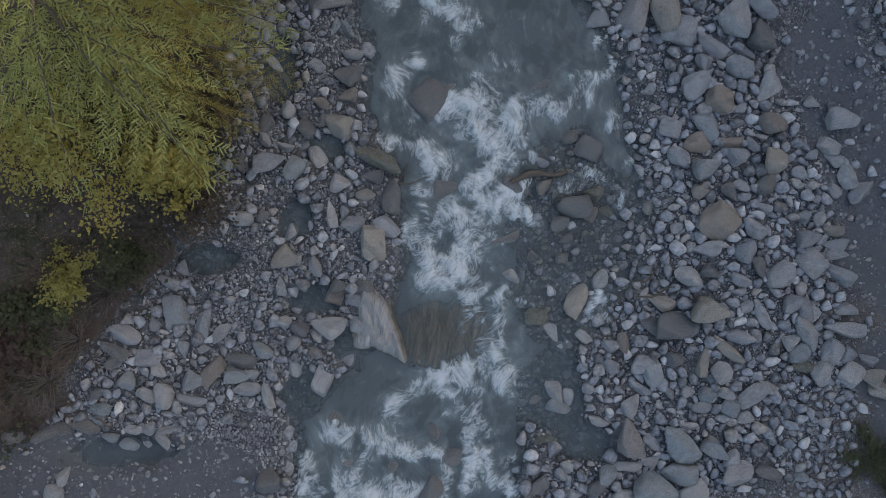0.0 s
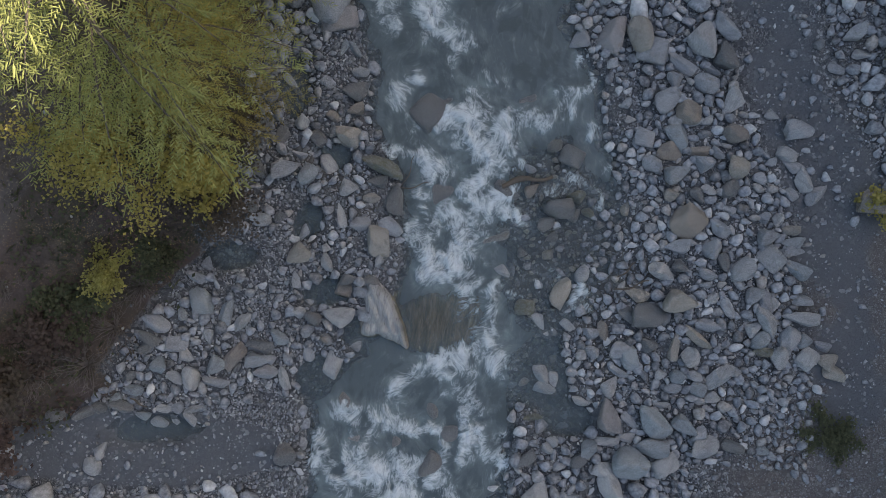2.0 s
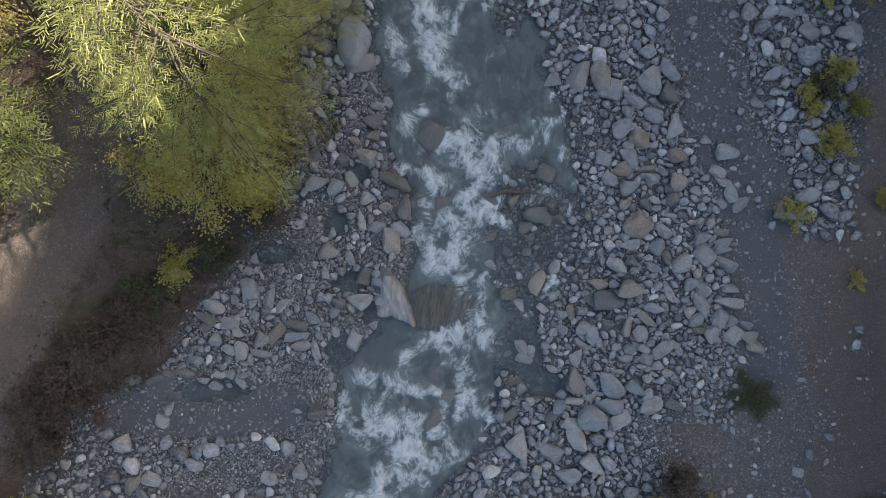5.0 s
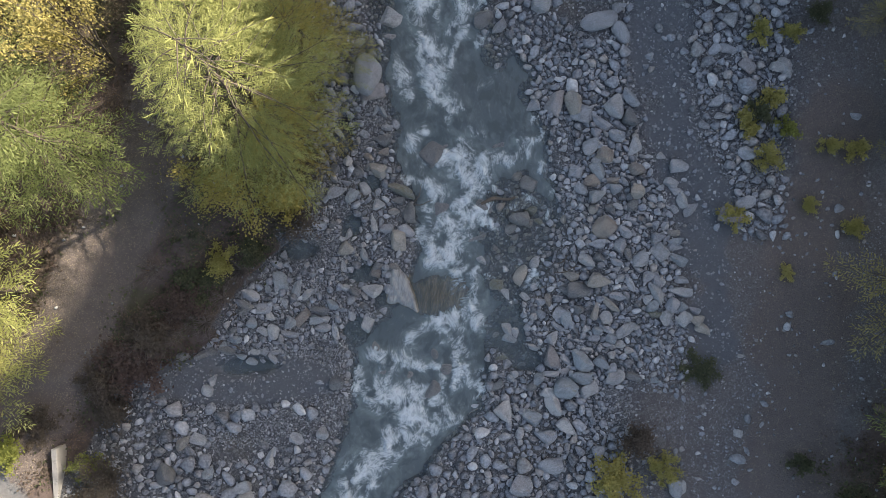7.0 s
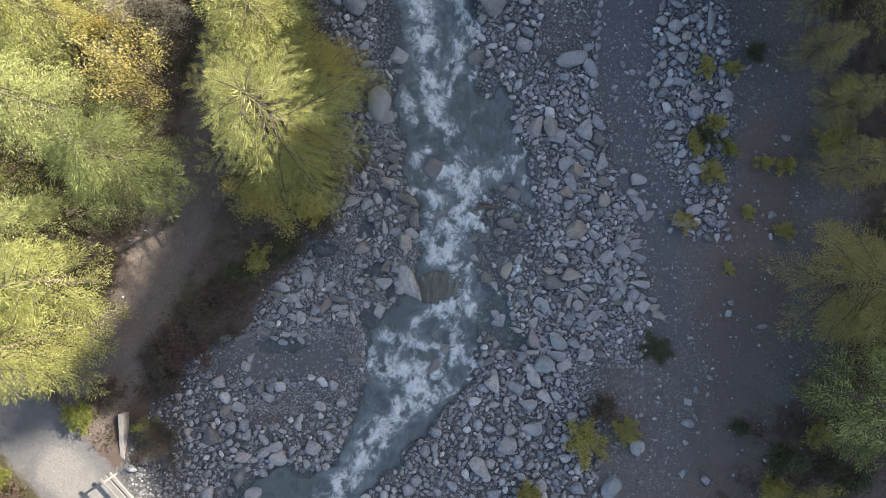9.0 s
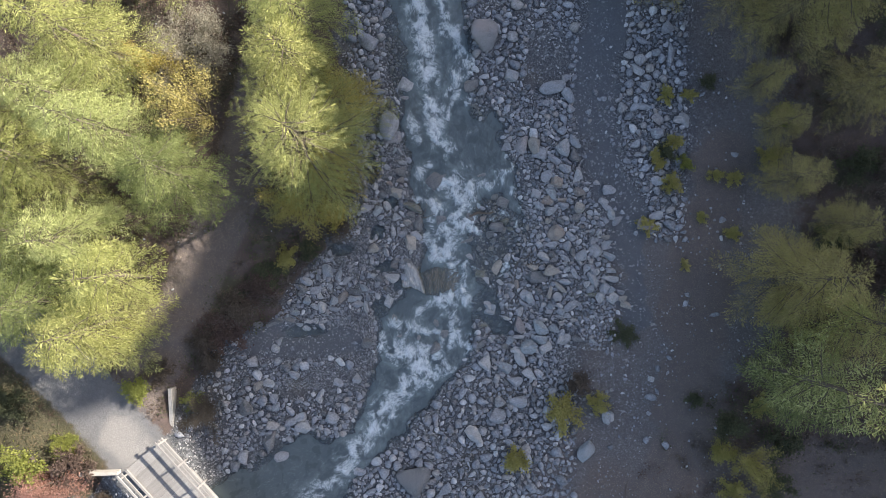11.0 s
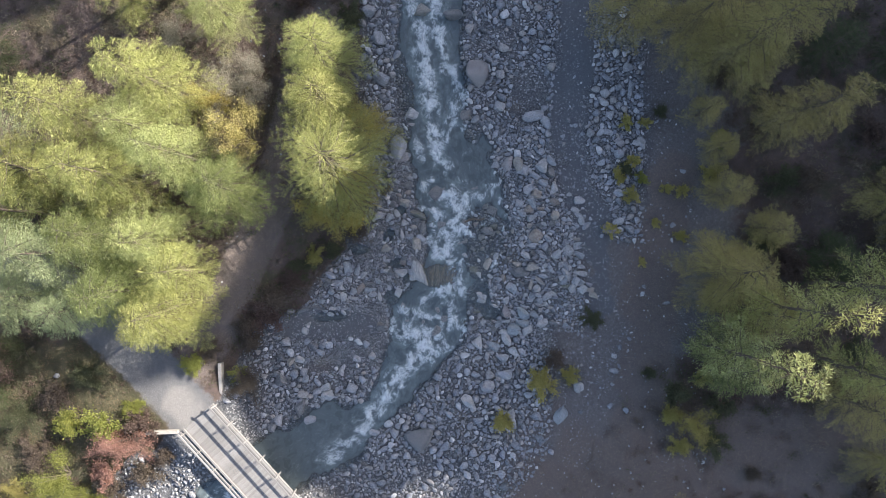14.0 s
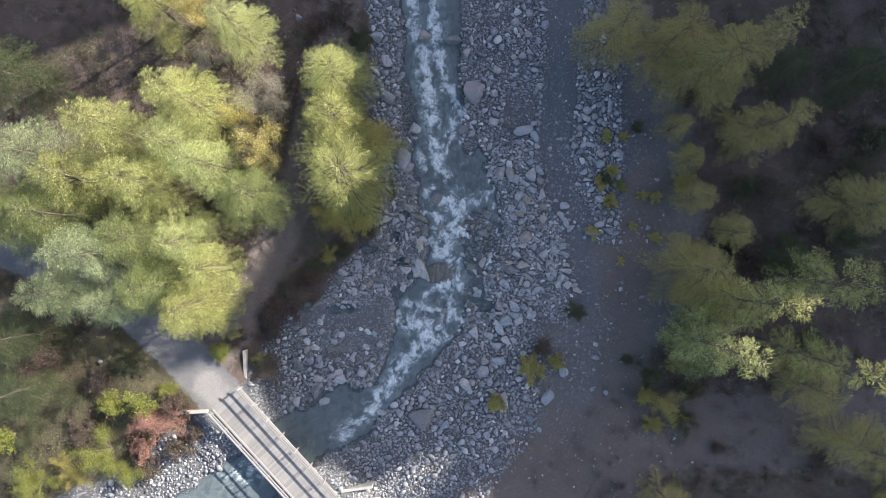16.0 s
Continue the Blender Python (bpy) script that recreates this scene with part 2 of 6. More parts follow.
def timber_material():
    n = Nodes("weathered timber", 0.8)
    g = n.noise(5, 6, 0.7, n.scaled(14, 1.2, 14))
    c = n.mix(n.own(), (0.20, 0.20, 0.203), (0.29, 0.29, 0.292))
    c = n.mix(n.step(g, 0.35, 0.75), n.mix(0.45, c, (0.12, 0.105, 0.09)), c)
    n.colour(n.mix(n.math('MULTIPLY', n.step(n.noise(2.4, 4, 0.6), 0.5, 0.75), 0.4), c, (0.17, 0.155, 0.135)))
    n.bump(g, 0.5, 0.01)
    return n.mat


def concrete_material():
    n = Nodes("stained concrete", 0.85)
    c = n.mix(n.noise(1.6, 6, 0.7), (0.24, 0.23, 0.215), (0.42, 0.40, 0.375))
    n.colour(n.mix(n.math('MULTIPLY', n.step(n.noise(4, 5, 0.7, n.scaled(1, 1, 0.3)), 0.5, 0.75), 0.5), c, (0.13, 0.125, 0.10)))
    n.bump(n.noise(30, 4, 0.7), 0.4, 0.01)
    return n.mat


def bedrock_material():
    n = Nodes("striated bedrock", 0.6)
    warped = n.scaled(1, 1, 1, None, 0.22)
    streak = n.noise(2.0, 7, 0.72, n.scaled(2.6, 0.42, 1.0, warped), 0.9)
    thin = n.noise(5, 7, 0.75, n.scaled(4.0, 0.5, 1.0, warped), 0.8)
    speck = n.noise(26, 6, 0.75)
    algae = n.ramp(streak, (0.3, (0.075, 0.07, 0.05)), (0.46, (0.15, 0.14, 0.105)), (0.56, (0.25, 0.205, 0.145)), (0.68, (0.36, 0.335, 0.28)))
    dry = n.ramp(streak, (0.3, (0.13, 0.135, 0.14)), (0.45, (0.31, 0.31, 0.31)), (0.65, (0.47, 0.465, 0.45)))
    c = n.mix(n.step(n.math('ADD', n.attr("dry"), n.math('MULTIPLY', n.math('SUBTRACT', speck, 0.5), 0.6)), 0.3, 0.7), algae, dry)
    c = n.mix(n.math('MULTIPLY', n.step(thin, 0.54, 0.66), 0.75), c, (0.06, 0.057, 0.05))
    n.colour(n.mix(n.math('MULTIPLY', n.step(speck, 0.55, 0.75), 0.3), c, (0.5, 0.49, 0.46)))
    n.bump(n.math('ADD', n.math('ADD', streak, thin), n.math('MULTIPLY', speck, 0.4)), 0.9, 0.08)
    return n.mat


GROUND = ground_material()
WATER = water_material()
TIMBER = timber_material()
CONCRETE = concrete_material()
BEDROCK = bedrock_material()


def sun_block_material():
    n = Nodes("unseen sun-blocking hillside", 0.9)
    n.colour(n.mix(n.noise(0.4, 5, 0.7), (0.03, 0.035, 0.018), (0.09, 0.085, 0.04)))
    n.bump(n.noise(0.8, 5, 0.7), 0.8, 0.6)
    return n.mat


SUN_BLOCK = sun_block_material()
STRAW = leaf_material("dry straw grass", (0.20, 0.17, 0.12), (0.38, 0.33, 0.25))
GOLDEN = leaf_material("larch needles golden green", (0.33, 0.268, 0.075), (0.60, 0.49, 0.155))


# ---- small tools ----
def mesh_of(name, verts, quads=None, tris=None, material=None, smooth=True):
    """A mesh from arrays of corners, quads and triangles."""
    me = bpy.data.meshes.new(name)
    verts = np.asarray(verts, dtype=np.float32).reshape(-1, 3)
    quads = np.zeros((0, 4), np.int32) if quads is None else np.asarray(quads, np.int32).reshape(-1, 4)
    tris = np.zeros((0, 3), np.int32) if tris is None else np.asarray(tris, np.int32).reshape(-1, 3)
    me.vertices.add(len(verts))
    me.vertices.foreach_set("co", verts.ravel())
    corners = np.concatenate([quads.ravel(), tris.ravel()])
    me.loops.add(len(corners))
    me.loops.foreach_set("vertex_index", corners)
    starts = np.concatenate([np.arange(len(quads)) * 4, len(quads) * 4 + np.arange(len(tris)) * 3]).astype(np.int32)
    me.polygons.add(len(starts))
    me.polygons.foreach_set("loop_start", starts)
    me.polygons.foreach_set("use_smooth", np.full(len(starts), smooth))
    me.update(calc_edges=True)
    if material:
        me.materials.append(material)
    return me


def field(me, name, values):
    a = me.attributes.new(name, 'FLOAT', 'POINT')
    a.data.foreach_set("value", np.asarray(values, np.float32).ravel())


def part(name, data, parent, label=""):
    ob = new(name, data)
    ob.parent = parent
    if label:
        tagged(ob, label)
    return ob


def box_mesh(name, lx, ly, lz, material, bevel=0.01):
    """A bevelled block, centred on x and y, standing on z = 0."""
    bm = bmesh.new()
    bmesh.ops.create_cube(bm, size=1.0)
    for v in bm.verts:
        v.co = Vector((v.co.x * lx, v.co.y * ly, (v.co.z + 0.5) * lz))
    bmesh.ops.bevel(bm, geom=bm.edges[:], offset=bevel, segments=1, affect='EDGES')
    me = bpy.data.meshes.new(name)
    bm.to_mesh(me)
    bm.free()
    me.materials.append(material)
    return me


def lattice(ix, iy, seed):
    h = (ix * 374761393 + iy * 668265263 + seed * 974634541) & 0x7FFFFFFF
    h = ((h ^ (h >> 13)) * 1274126177) & 0x7FFFFFFF
    return ((h ^ (h >> 16)) & 0xFFFF) / 65535.0


def rough(x, y, scale, seed=0, octaves=4):
    """Fractal value noise, 0 to 1."""
    total, amp, norm = 0.0, 1.0, 0.0
    for o in range(octaves):
        px, py = np.asarray(x) * scale + 17.3 * o, np.asarray(y) * scale - 9.1 * o
        ix, iy = np.floor(px).astype(np.int64), np.floor(py).astype(np.int64)
        fx, fy = px - ix, py - iy
        fx, fy = fx * fx * (3 - 2 * fx), fy * fy * (3 - 2 * fy)
        a, b = lattice(ix, iy, seed + o), lattice(ix + 1, iy, seed + o)
        c, d = lattice(ix, iy + 1, seed + o), lattice(ix + 1, iy + 1, seed + o)
        total = total + amp * ((a + (b - a) * fx) * (1 - fy) + (c + (d - c) * fx) * fy)
        norm += amp
        amp, scale = amp * 0.5, scale * 2
    return total / norm


def ease(v, lo, hi):
    t = np.clip((np.asarray(v) - lo) / (hi - lo), 0, 1)
    return t * t * (3 - 2 * t)


def along(x, y, points):
    """Distance to a line of points, and how far along the line as 0 to 1."""
    best, where = np.full(np.shape(x), 1e9), np.zeros(np.shape(x))
    n = len(points) - 1
    for i in range(n):
        (ax, ay), (bx, by) = points[i], points[i + 1]
        dx, dy = bx - ax, by - ay
        t = np.clip(((x - ax) * dx + (y - ay) * dy) / (dx * dx + dy * dy), 0, 1)
        d = np.hypot(x - ax - t * dx, y - ay - t * dy)
        where = np.where(d < best, (i + t) / n, where)
        best = np.minimum(best, d)
    return best, where


# ---- the lie of the land ----
# the stream's two edges, from below the bridge upstream
EDGE_Y = [-60, -16.4, -14.0, -11.8, -9.5, -7.2, -6.0, -4.5, -3.0, -1.6, -0.4, 0.9, 2.45, 4.0, 5.5, 7.1, 8.0, 11.0, 15.5, 20.0, 60.0]
EDGE_L = [-12.0, -12.0, -10.6, -6.1, -4.8, -4.3, -4.2, -4.4, -2.5, -1.7, -1.3, -1.2, -1.3, -2.3, -2.0, -2.7, -3.2, -3.8, -4.0, -3.9, -5.0]
EDGE_R = [-8.5, -8.3, -4.5, -2.2, -0.5, 2.0, 2.0, 2.3, 2.3, 4.8, 5.1, 5.3, 5.3, 5.1, 4.6, 3.9, 4.3, 2.2, 1.8, 1.6, 1.0]
# where gravel meets the bushes
LEFT_Y = [-60, -30, -22, -18, -15, -12, -6.3, -5.3, -4.4, -2.2, 0.1, 2.0, 7.0, 15.5, 20, 60]
LEFT_X = [-60, -45, -34, -26, -22, -17.5, -14.3, -12.3, -10.8, -9.4, -7.4, -6.6, -5.9, -6.4, -6.5, -8.0]
RIGHT_Y = [-60, -24, -20, -14, -7, 2, 11, 20, 60]
RIGHT_X = [-2, 2.5, 5.0, 10.0, 16.7, 20.0, 18.5, 14.0, 10.0]
LOWER_STREAM = [(-8.5, -14.5), (-12.3, -16.6), (-16.5, -20.0), (-22, -23.8), (-35, -32), (-60, -48)]
SIDE_STREAM = [(10.4, 60), (10.5, 17.8), (9.8, 9.0), (10.4, 5.0), (11.7, 2.2), (12.2, -1.6), (12.6, -4.0)]
TRAIL = [(-19.9, -10.0), (-17.6, -6.3), (-15.6, -2.2), (-12.4, 5.0), (-11.0, 11.0), (-9.0, 19.0), (-8.0, 40.0)]
TARMAC = [(-18.7, -13.1), (-22.5, -8.9), (-26.0, -5.5), (-31.0, -2.0), (-60.0, 8.0)]
SIDE_TRACK = [(14.0, -17.0), (15.4, -11.0), (16.2, -5.0), (16.6, 0.0), (18.0, 6.0)]
BRIDGE_LINE = [(-18.62, -12.76), (-16.6, -14.98)]
FAR_ROAD = [(-10.3, -22.3), (-3.5, -29.8), (10.0, -40.0)]
DIRT_TRACK = [(-3.5, -29.8), (8.0, -20.5), (16.0, -16.0), (40.0, -14.5), (70.0, -14.0)]
POOLS = [(-6.5, -0.05, 0.75, 0.5), (-3.7, -1.15, 0.8, 0.45), (-4.0, -3.7, 0.65, 0.75), (-2.75, -2.3, 0.55, 0.5),
         (2.9, -3.6, 1.0, 1.3), (3.6, -5.0, 0.9, 0.6), (-9.0, -5.3, 1.4, 0.4), (-4.2, 1.0, 0.5, 0.6), (-3.4, 3.0, 0.6, 0.5), (-4.6, 5.0, 0.5, 0.9)]


def inside_stream(x, y):
    wob = (rough(x, y, 0.9, 5, 3) - 0.5) * 1.1
    a = np.minimum(x - np.interp(y, EDGE_Y, EDGE_L), np.interp(y, EDGE_Y, EDGE_R) - x) + wob
    a = np.where(y > -16.0, a, -3.0)
    d, t = along(x, y, LOWER_STREAM)
    return np.maximum(a, 2.6 - d + wob)


def shading_crest(v):
    """Crest height of the added unseen ridge, notched to set where sun and shade fall."""
    reach = np.interp(v, [-60, -24, -21.2, -21.0, -19.6, -19.4, -17.3, -17.1, -14.3, -14.1, -13, -7, -0.5, 2.6, 3.6, 5, 6, 8, 10, 12, 15, 24, 29, 30.5, 32, 60],
                      [-14, -14, -14, -8.5, -8.5, -14.5, -14.5, -10.2, -10.2, -17, -19, -21, -21.8, -22, -28, -27.5, -20, -14.9, -14.2, -13, -10, -5, -8, -18, -28, -28])
    return 0.566 * (100 - reach)


def ground_z(x, y):
    x, y = np.asarray(x, float), np.asarray(y, float)
    left = np.interp(y, LEFT_Y, LEFT_X) - x + (rough(x, y, 0.5, 3, 3) - 0.5) * 1.4
    right = x - np.interp(y, RIGHT_Y, RIGHT_X) + (rough(x, y, 0.35, 4, 3) - 0.5) * 3.0
    z = 0.10 + 0.22 * (rough(x, y, 0.35, 1, 4) - 0.35) + 0.05 * (rough(x, y, 2.5, 2, 3) - 0.5)
    bar = np.maximum(0, 1 - np.hypot((x - 7.6) / 3.4, (y + 0.5) / 11.0))
    z = z + 0.35 * bar
    z = z + ease(left, 0.0, 4.5) * 1.35 + np.maximum(0, left - 5) * 0.045 + ease(left, 0, 2) * 0.25 * (rough(x, y, 0.6, 9, 4) - 0.5)
    z = z + ease(right, 0.0, 7.0) * 0.8 + np.clip(right - 4, 0, 20) * 0.09 + ease(right, 0, 3) * 0.35 * (rough(x, y, 0.4, 11, 4) - 0.5)
    for line, width in ((TARMAC, 2.2), (FAR_ROAD, 2.2)):
        d, t = along(x, y, line)
        k = 1 - ease(d, width, width + 2.2)
        z = z * (1 - k) + 1.32 * k
    inn = inside_stream(x, y)
    riffle = 1 - ease(np.hypot((x - 3.4) / 1.9, (y - 0.3) / 3.4) + (rough(x, y, 1.1, 15, 3) - 0.5) * 0.6, 0.6, 1.15)
    for px, py, rx, ry in ((-3.5, 11.0, 1.3, 5.5), (2.4, 10.4, 1.0, 2.4), (-4.4, 19.0, 1.2, 4.0)):
        riffle = np.maximum(riffle, 1 - ease(np.hypot((x - px) / rx, (y - py) / ry) + (rough(x, y, 1.1, 16, 3) - 0.5) * 0.6, 0.6, 1.15))
    z = z + (-0.42 + 0.36 * riffle - z) * ease(inn, -0.35, 0.75)
    d, t = along(x, y, SIDE_STREAM)
    z = z + (0.09 - z) * (1 - ease(d + (rough(x, y, 0.8, 6, 3) - 0.5) * 2.2, 0.3, 1.5)) * (1 - ease(t, 0.85, 1.0))
    for px, py, rx, ry in POOLS:
        r = np.hypot((x - px) / rx, (y - py) / ry) + (rough(x, y, 1.5, 8, 3) - 0.5) * 0.7
        z = z + (-0.22 - z) * (1 - ease(r, 0.7, 1.2))
    # an unseen ridge, added to keep the low sun off the stream
    u, v = 0.841 * x + 0.541 * y, -0.541 * x + 0.841 * y
    hill = np.where(u < 100, ease(u, 46, 100), 1 - 0.5 * ease(u, 100, 500)) * 0.86 * shading_crest(v)
    return z * (1 - ease(u, 50, 95)) + hill


def axis(lo, hi, step, far):
    core = np.arange(lo, hi + step / 2, step)
    out, s, p = [], step, hi
    while p < far:
        s *= 1.08
        p += s
        out.append(p)
    out2, s, p = [], step, lo
    while p > -far:
        s *= 1.08
        p -= s
        out2.append(p)
    return np.concatenate([out2[::-1], core, out])


def sheet(xs, ys, height, keep=None):
    gx, gy = np.meshgrid(xs, ys)
    gz = height(gx, gy)
    n, m = len(xs), len(ys)
    idx = np.arange(n * m).reshape(m, n)
    q = np.stack([idx[:-1, :-1], idx[:-1, 1:], idx[1:, 1:], idx[1:, :-1]], -1).reshape(-1, 4)
    v = np.stack([gx.ravel(), gy.ravel(), gz.ravel()], -1)
    if keep is not None:
        k = keep(gx, gy).ravel()
        q = q[k[q].any(axis=1)]
        used = np.unique(q)
        remap = np.full(len(v), -1)
        remap[used] = np.arange(len(used))
        v, q = v[used], remap[q]
    return v, q


gv, gq = sheet(axis(-42, 42, 0.28, 900), axis(-26, 26, 0.28, 900), ground_z)
gm = mesh_of("ground", gv, gq, None, GROUND)
X, Y = gv[:, 0], gv[:, 1]
left_in = np.interp(Y, LEFT_Y, LEFT_X) - X + (rough(X, Y, 0.7, 13, 4) - 0.5) * 3.0
right_in = X - np.interp(Y, RIGHT_Y, RIGHT_X) + (rough(X, Y, 0.3, 14, 4) - 0.5) * 7.0
field(gm, "soil", np.maximum(ease(left_in, -0.6, 1.2), 0.85 * ease(right_in, -3.0, 9.0)))
# lower-left bank: grass whose colour also carries painted tree shade
field(gm, "shaded_grass", ease(-X - 19.5 + (rough(X, Y, 0.4, 26, 4) - 0.5) * 5, 0, 3) * ease(-Y - 4.5 + (rough(X, Y, 0.4, 27, 4) - 0.5) * 5, 0, 3))
field(gm, "trail", np.maximum.reduce([0.85 * (1 - ease(along(X, Y, SIDE_TRACK)[0] + (rough(X, Y, 0.5, 25, 4) - 0.5) * 2.5, 0.8, 3.4)), 1 - ease(along(X, Y, TRAIL)[0], 1.0, 2.5), 0.9 * (1 - ease(along(X, Y, DIRT_TRACK)[0] + (rough(X, Y, 0.4, 24, 4) - 0.5) * 4, 1.0, 7.0))]))
field(gm, "tarmac", np.maximum(1 - ease(along(X, Y, TARMAC)[0], 1.3, 2.7), 1 - ease(along(X, Y, FAR_ROAD)[0], 1.0, 1.8)))
silt = np.maximum(0.85 * (1 - ease(along(X, Y, SIDE_STREAM)[0] + (rough(X, Y, 0.6, 18, 4) - 0.5) * 2.5, 0.2, 2.4)), 0.9 * (1 - ease(np.hypot((X + 9.5) / 5.4, (Y + 5.9) / 1.3), 0.6, 1.2)))
field(gm, "silt", silt)
# mask of the painted sunlit patch where the road meets the bridge
field(gm, "sun_patch", (1 - ease(along(X, Y, [(-18.9, -12.9), (-20.4, -11.3)])[0] + (rough(X, Y, 0.9, 28, 4) - 0.5) * 1.6, 0.4, 1.8)) * (1 - ease(along(X, Y, TARMAC)[0], 1.2, 2.2)))
field(gm, "dun", ease(X + (rough(X, Y, 0.5, 16, 4) - 0.5) * 4 - np.interp(Y, [-20, -8, 0, 3, 8, 20], [3.0, 8.0, 11.5, 14.5, 15.5, 15.5]), -0.8, 2.0))
field(gm, "wet", ease(inside_stream(X, Y), -1.2, 0.0))
ground = tagged(new("ground", gm), "grey gravel valley floor with brown wooded banks", "ground", kind="structure")

# the crest of the added ridge, its uneven edge roughening the shadow line
hu, hv = np.meshgrid(np.concatenate([np.linspace(78, 98, 9), np.linspace(99, 101, 3), np.linspace(104, 130, 8)]), np.arange(-62, 62, 0.35))
top = shading_crest(hv) + 0.9 * (rough(hv, hv * 0, 0.9, 21, 3) - 0.5)
hz = top * np.where(hu < 100, 1 - 0.30 * (np.abs(100 - hu) / 22) ** 1.3, 1 - 0.22 * ((hu - 100) / 30))
hi = np.arange(hu.size).reshape(hu.shape)
ridge = mesh_of("hillside", np.stack([0.841 * hu - 0.541 * hv, 0.541 * hu + 0.841 * hv, hz], -1), np.stack([hi[:-1, :-1], hi[:-1, 1:], hi[1:, 1:], hi[1:, :-1]], -1), None, SUN_BLOCK)
tagged(new("hillside", ridge), "unseen ridge added to block the low sun", "hillside", kind="structure")

# ---- water ----
RAPIDS = []


def rapid(ax, ay, bx, by, half_width, strength):
    RAPIDS.append((ax, ay, bx, by, half_width, strength))


rapid(-0.56, 7.22, 0.04, 6.32, 0.38, 0.7)
rapid(0.24, 6.82, 0.84, 6.32, 0.18, 0.5)
rapid(-0.11, 6.22, -0.06, 5.72, 0.16, 0.6)
rapid(-1.46, 5.21, -1.36, 4.41, 0.24, 0.6)
rapid(-1.01, 5.67, -1.06, 5.47, 0.10, 0.5)
rapid(-1.26, 4.11, -0.76, 3.21, 0.30, 0.6)
rapid(-1.67, 3.11, -1.06, 3.31, 0.20, 0.55)
rapid(-0.56, 3.11, -0.36, 2.41, 0.26, 0.7)
rapid(0.04, 4.21, 0.64, 4.11, 0.24, 1.0)
rapid(0.84, 4.41, 1.24, 3.21, 0.52, 1.0)
rapid(1.64, 4.01, 1.84, 3.41, 0.32, 0.8)
rapid(1.24, 3.01, 0.84, 2.01, 0.45, 0.9)
rapid(1.44, 2.71, 2.14, 2.81, 0.24, 0.7)
rapid(1.24, 5.52, 1.64, 5.01, 0.16, 0.4)
rapid(3.75, 5.01, 3.45, 4.51, 0.24, 0.8)
rapid(3.45, 4.31, 2.24, 4.01, 0.24, 0.6)
rapid(4.05, 5.82, 4.05, 5.11, 0.12, 0.5)
rapid(4.55, 3.91, 4.55, 3.61, 0.16, 0.6)
rapid(3.55, 2.01, 2.95, 1.61, 0.20, 0.65)
rapid(3.95, 2.41, 4.45, 2.11, 0.17, 0.6)
rapid(4.85, 2.51, 4.55, 1.71, 0.12, 0.5)
rapid(-0.76, 1.40, -0.76, 0.40, 0.28, 0.8)
rapid(0.24, 1.20, 0.44, 0.40, 0.42, 1.0)
rapid(0.84, 1.40, 1.64, 1.71, 0.32, 0.9)
rapid(1.64, 1.40, 2.34, 1.20, 0.18, 0.75)
rapid(1.04, 0.80, 1.44, 0.60, 0.22, 0.6)
rapid(-0.96, 1.81, -1.01, 1.40, 0.10, 0.6)
rapid(-0.66, 0.11, -0.36, -0.59, 0.25, 0.8)
rapid(0.44, 0.11, 0.64, -0.69, 0.55, 0.75)
rapid(0.34, -0.99, 0.54, -1.80, 0.35, 0.25)
rapid(1.39, -0.89, 1.44, -2.40, 0.13, 0.8)
rapid(-0.56, -3.40, -0.06, -3.10, 0.16, 0.9)
rapid(0.04, -3.15, 1.04, -2.80, 0.20, 0.85)
rapid(1.24, -2.70, 1.44, -3.60, 0.26, 0.85)
rapid(0.84, -3.10, 0.44, -3.50, 0.24, 0.6)
rapid(0.04, -3.60, -0.36, -3.80, 0.24, 0.7)
rapid(-0.76, -3.60, -1.36, -4.20, 0.16, 0.55)
rapid(0.74, -4.00, 0.64, -5.00, 0.50, 0.4)
rapid(-3.07, -4.90, -2.27, -5.20, 0.20, 0.75)
rapid(-1.67, -5.00, -0.96, -5.30, 0.18, 0.75)
rapid(-2.37, -5.40, -2.57, -6.21, 0.20, 0.75)
rapid(-3.87, -5.71, -3.27, -6.41, 0.20, 0.8)
rapid(-2.97, -6.41, -2.47, -7.00, 0.26, 0.8)
rapid(-0.56, -5.20, -0.26, -5.40, 0.12, 0.6)
rapid(1.04, -5.50, 0.24, -6.01, 0.20, 0.7)
rapid(1.54, -5.50, 1.24, -6.01, 0.14, 0.6)
rapid(-1.26, -6.41, -1.36, -7.21, 0.36, 0.9)
rapid(-0.06, -6.31, 0.04, -5.81, 0.12, 0.6)
rapid(-3.27, -4.70, -2.77, -4.80, 0.12, 0.5)
rapid(4.05, -1.09, 4.15, -1.59, 0.13, 0.6)
rapid(2.04, -1.24, 2.14, -1.34, 0.12, 0.5)
rapid(3.55, -0.19, 3.25, -0.49, 0.18, 0.35)
rapid(4.90, -1.29, 4.95, -1.59, 0.08, 0.5)
rapid(-2.22, -6.79, -0.80, -7.80, 0.55, 0.95)
rapid(-3.77, -6.40, -2.48, -7.22, 0.40, 0.65)
rapid(-0.90, -6.40, 0.30, -7.60, 0.40, 0.65)
rapid(-2.00, -8.40, -3.40, -10.20, 0.60, 0.85)
rapid(1.39, -6.14, 0.88, -5.62, 0.46, 0.5)
rapid(-2.80, 25.0, -2.60, 18.6, 0.42, 0.85)
rapid(-1.00, 24.0, -0.60, 17.2, 0.45, 0.9)
rapid(-1.80, 17.4, -1.40, 13.4, 0.50, 0.9)
rapid(-0.40, 17.2, 0.40, 13.6, 0.36, 0.7)
rapid(-1.40, 13.6, -0.90, 10.4, 0.50, 0.95)
rapid(0.70, 14.2, 1.20, 11.6, 0.30, 0.6)
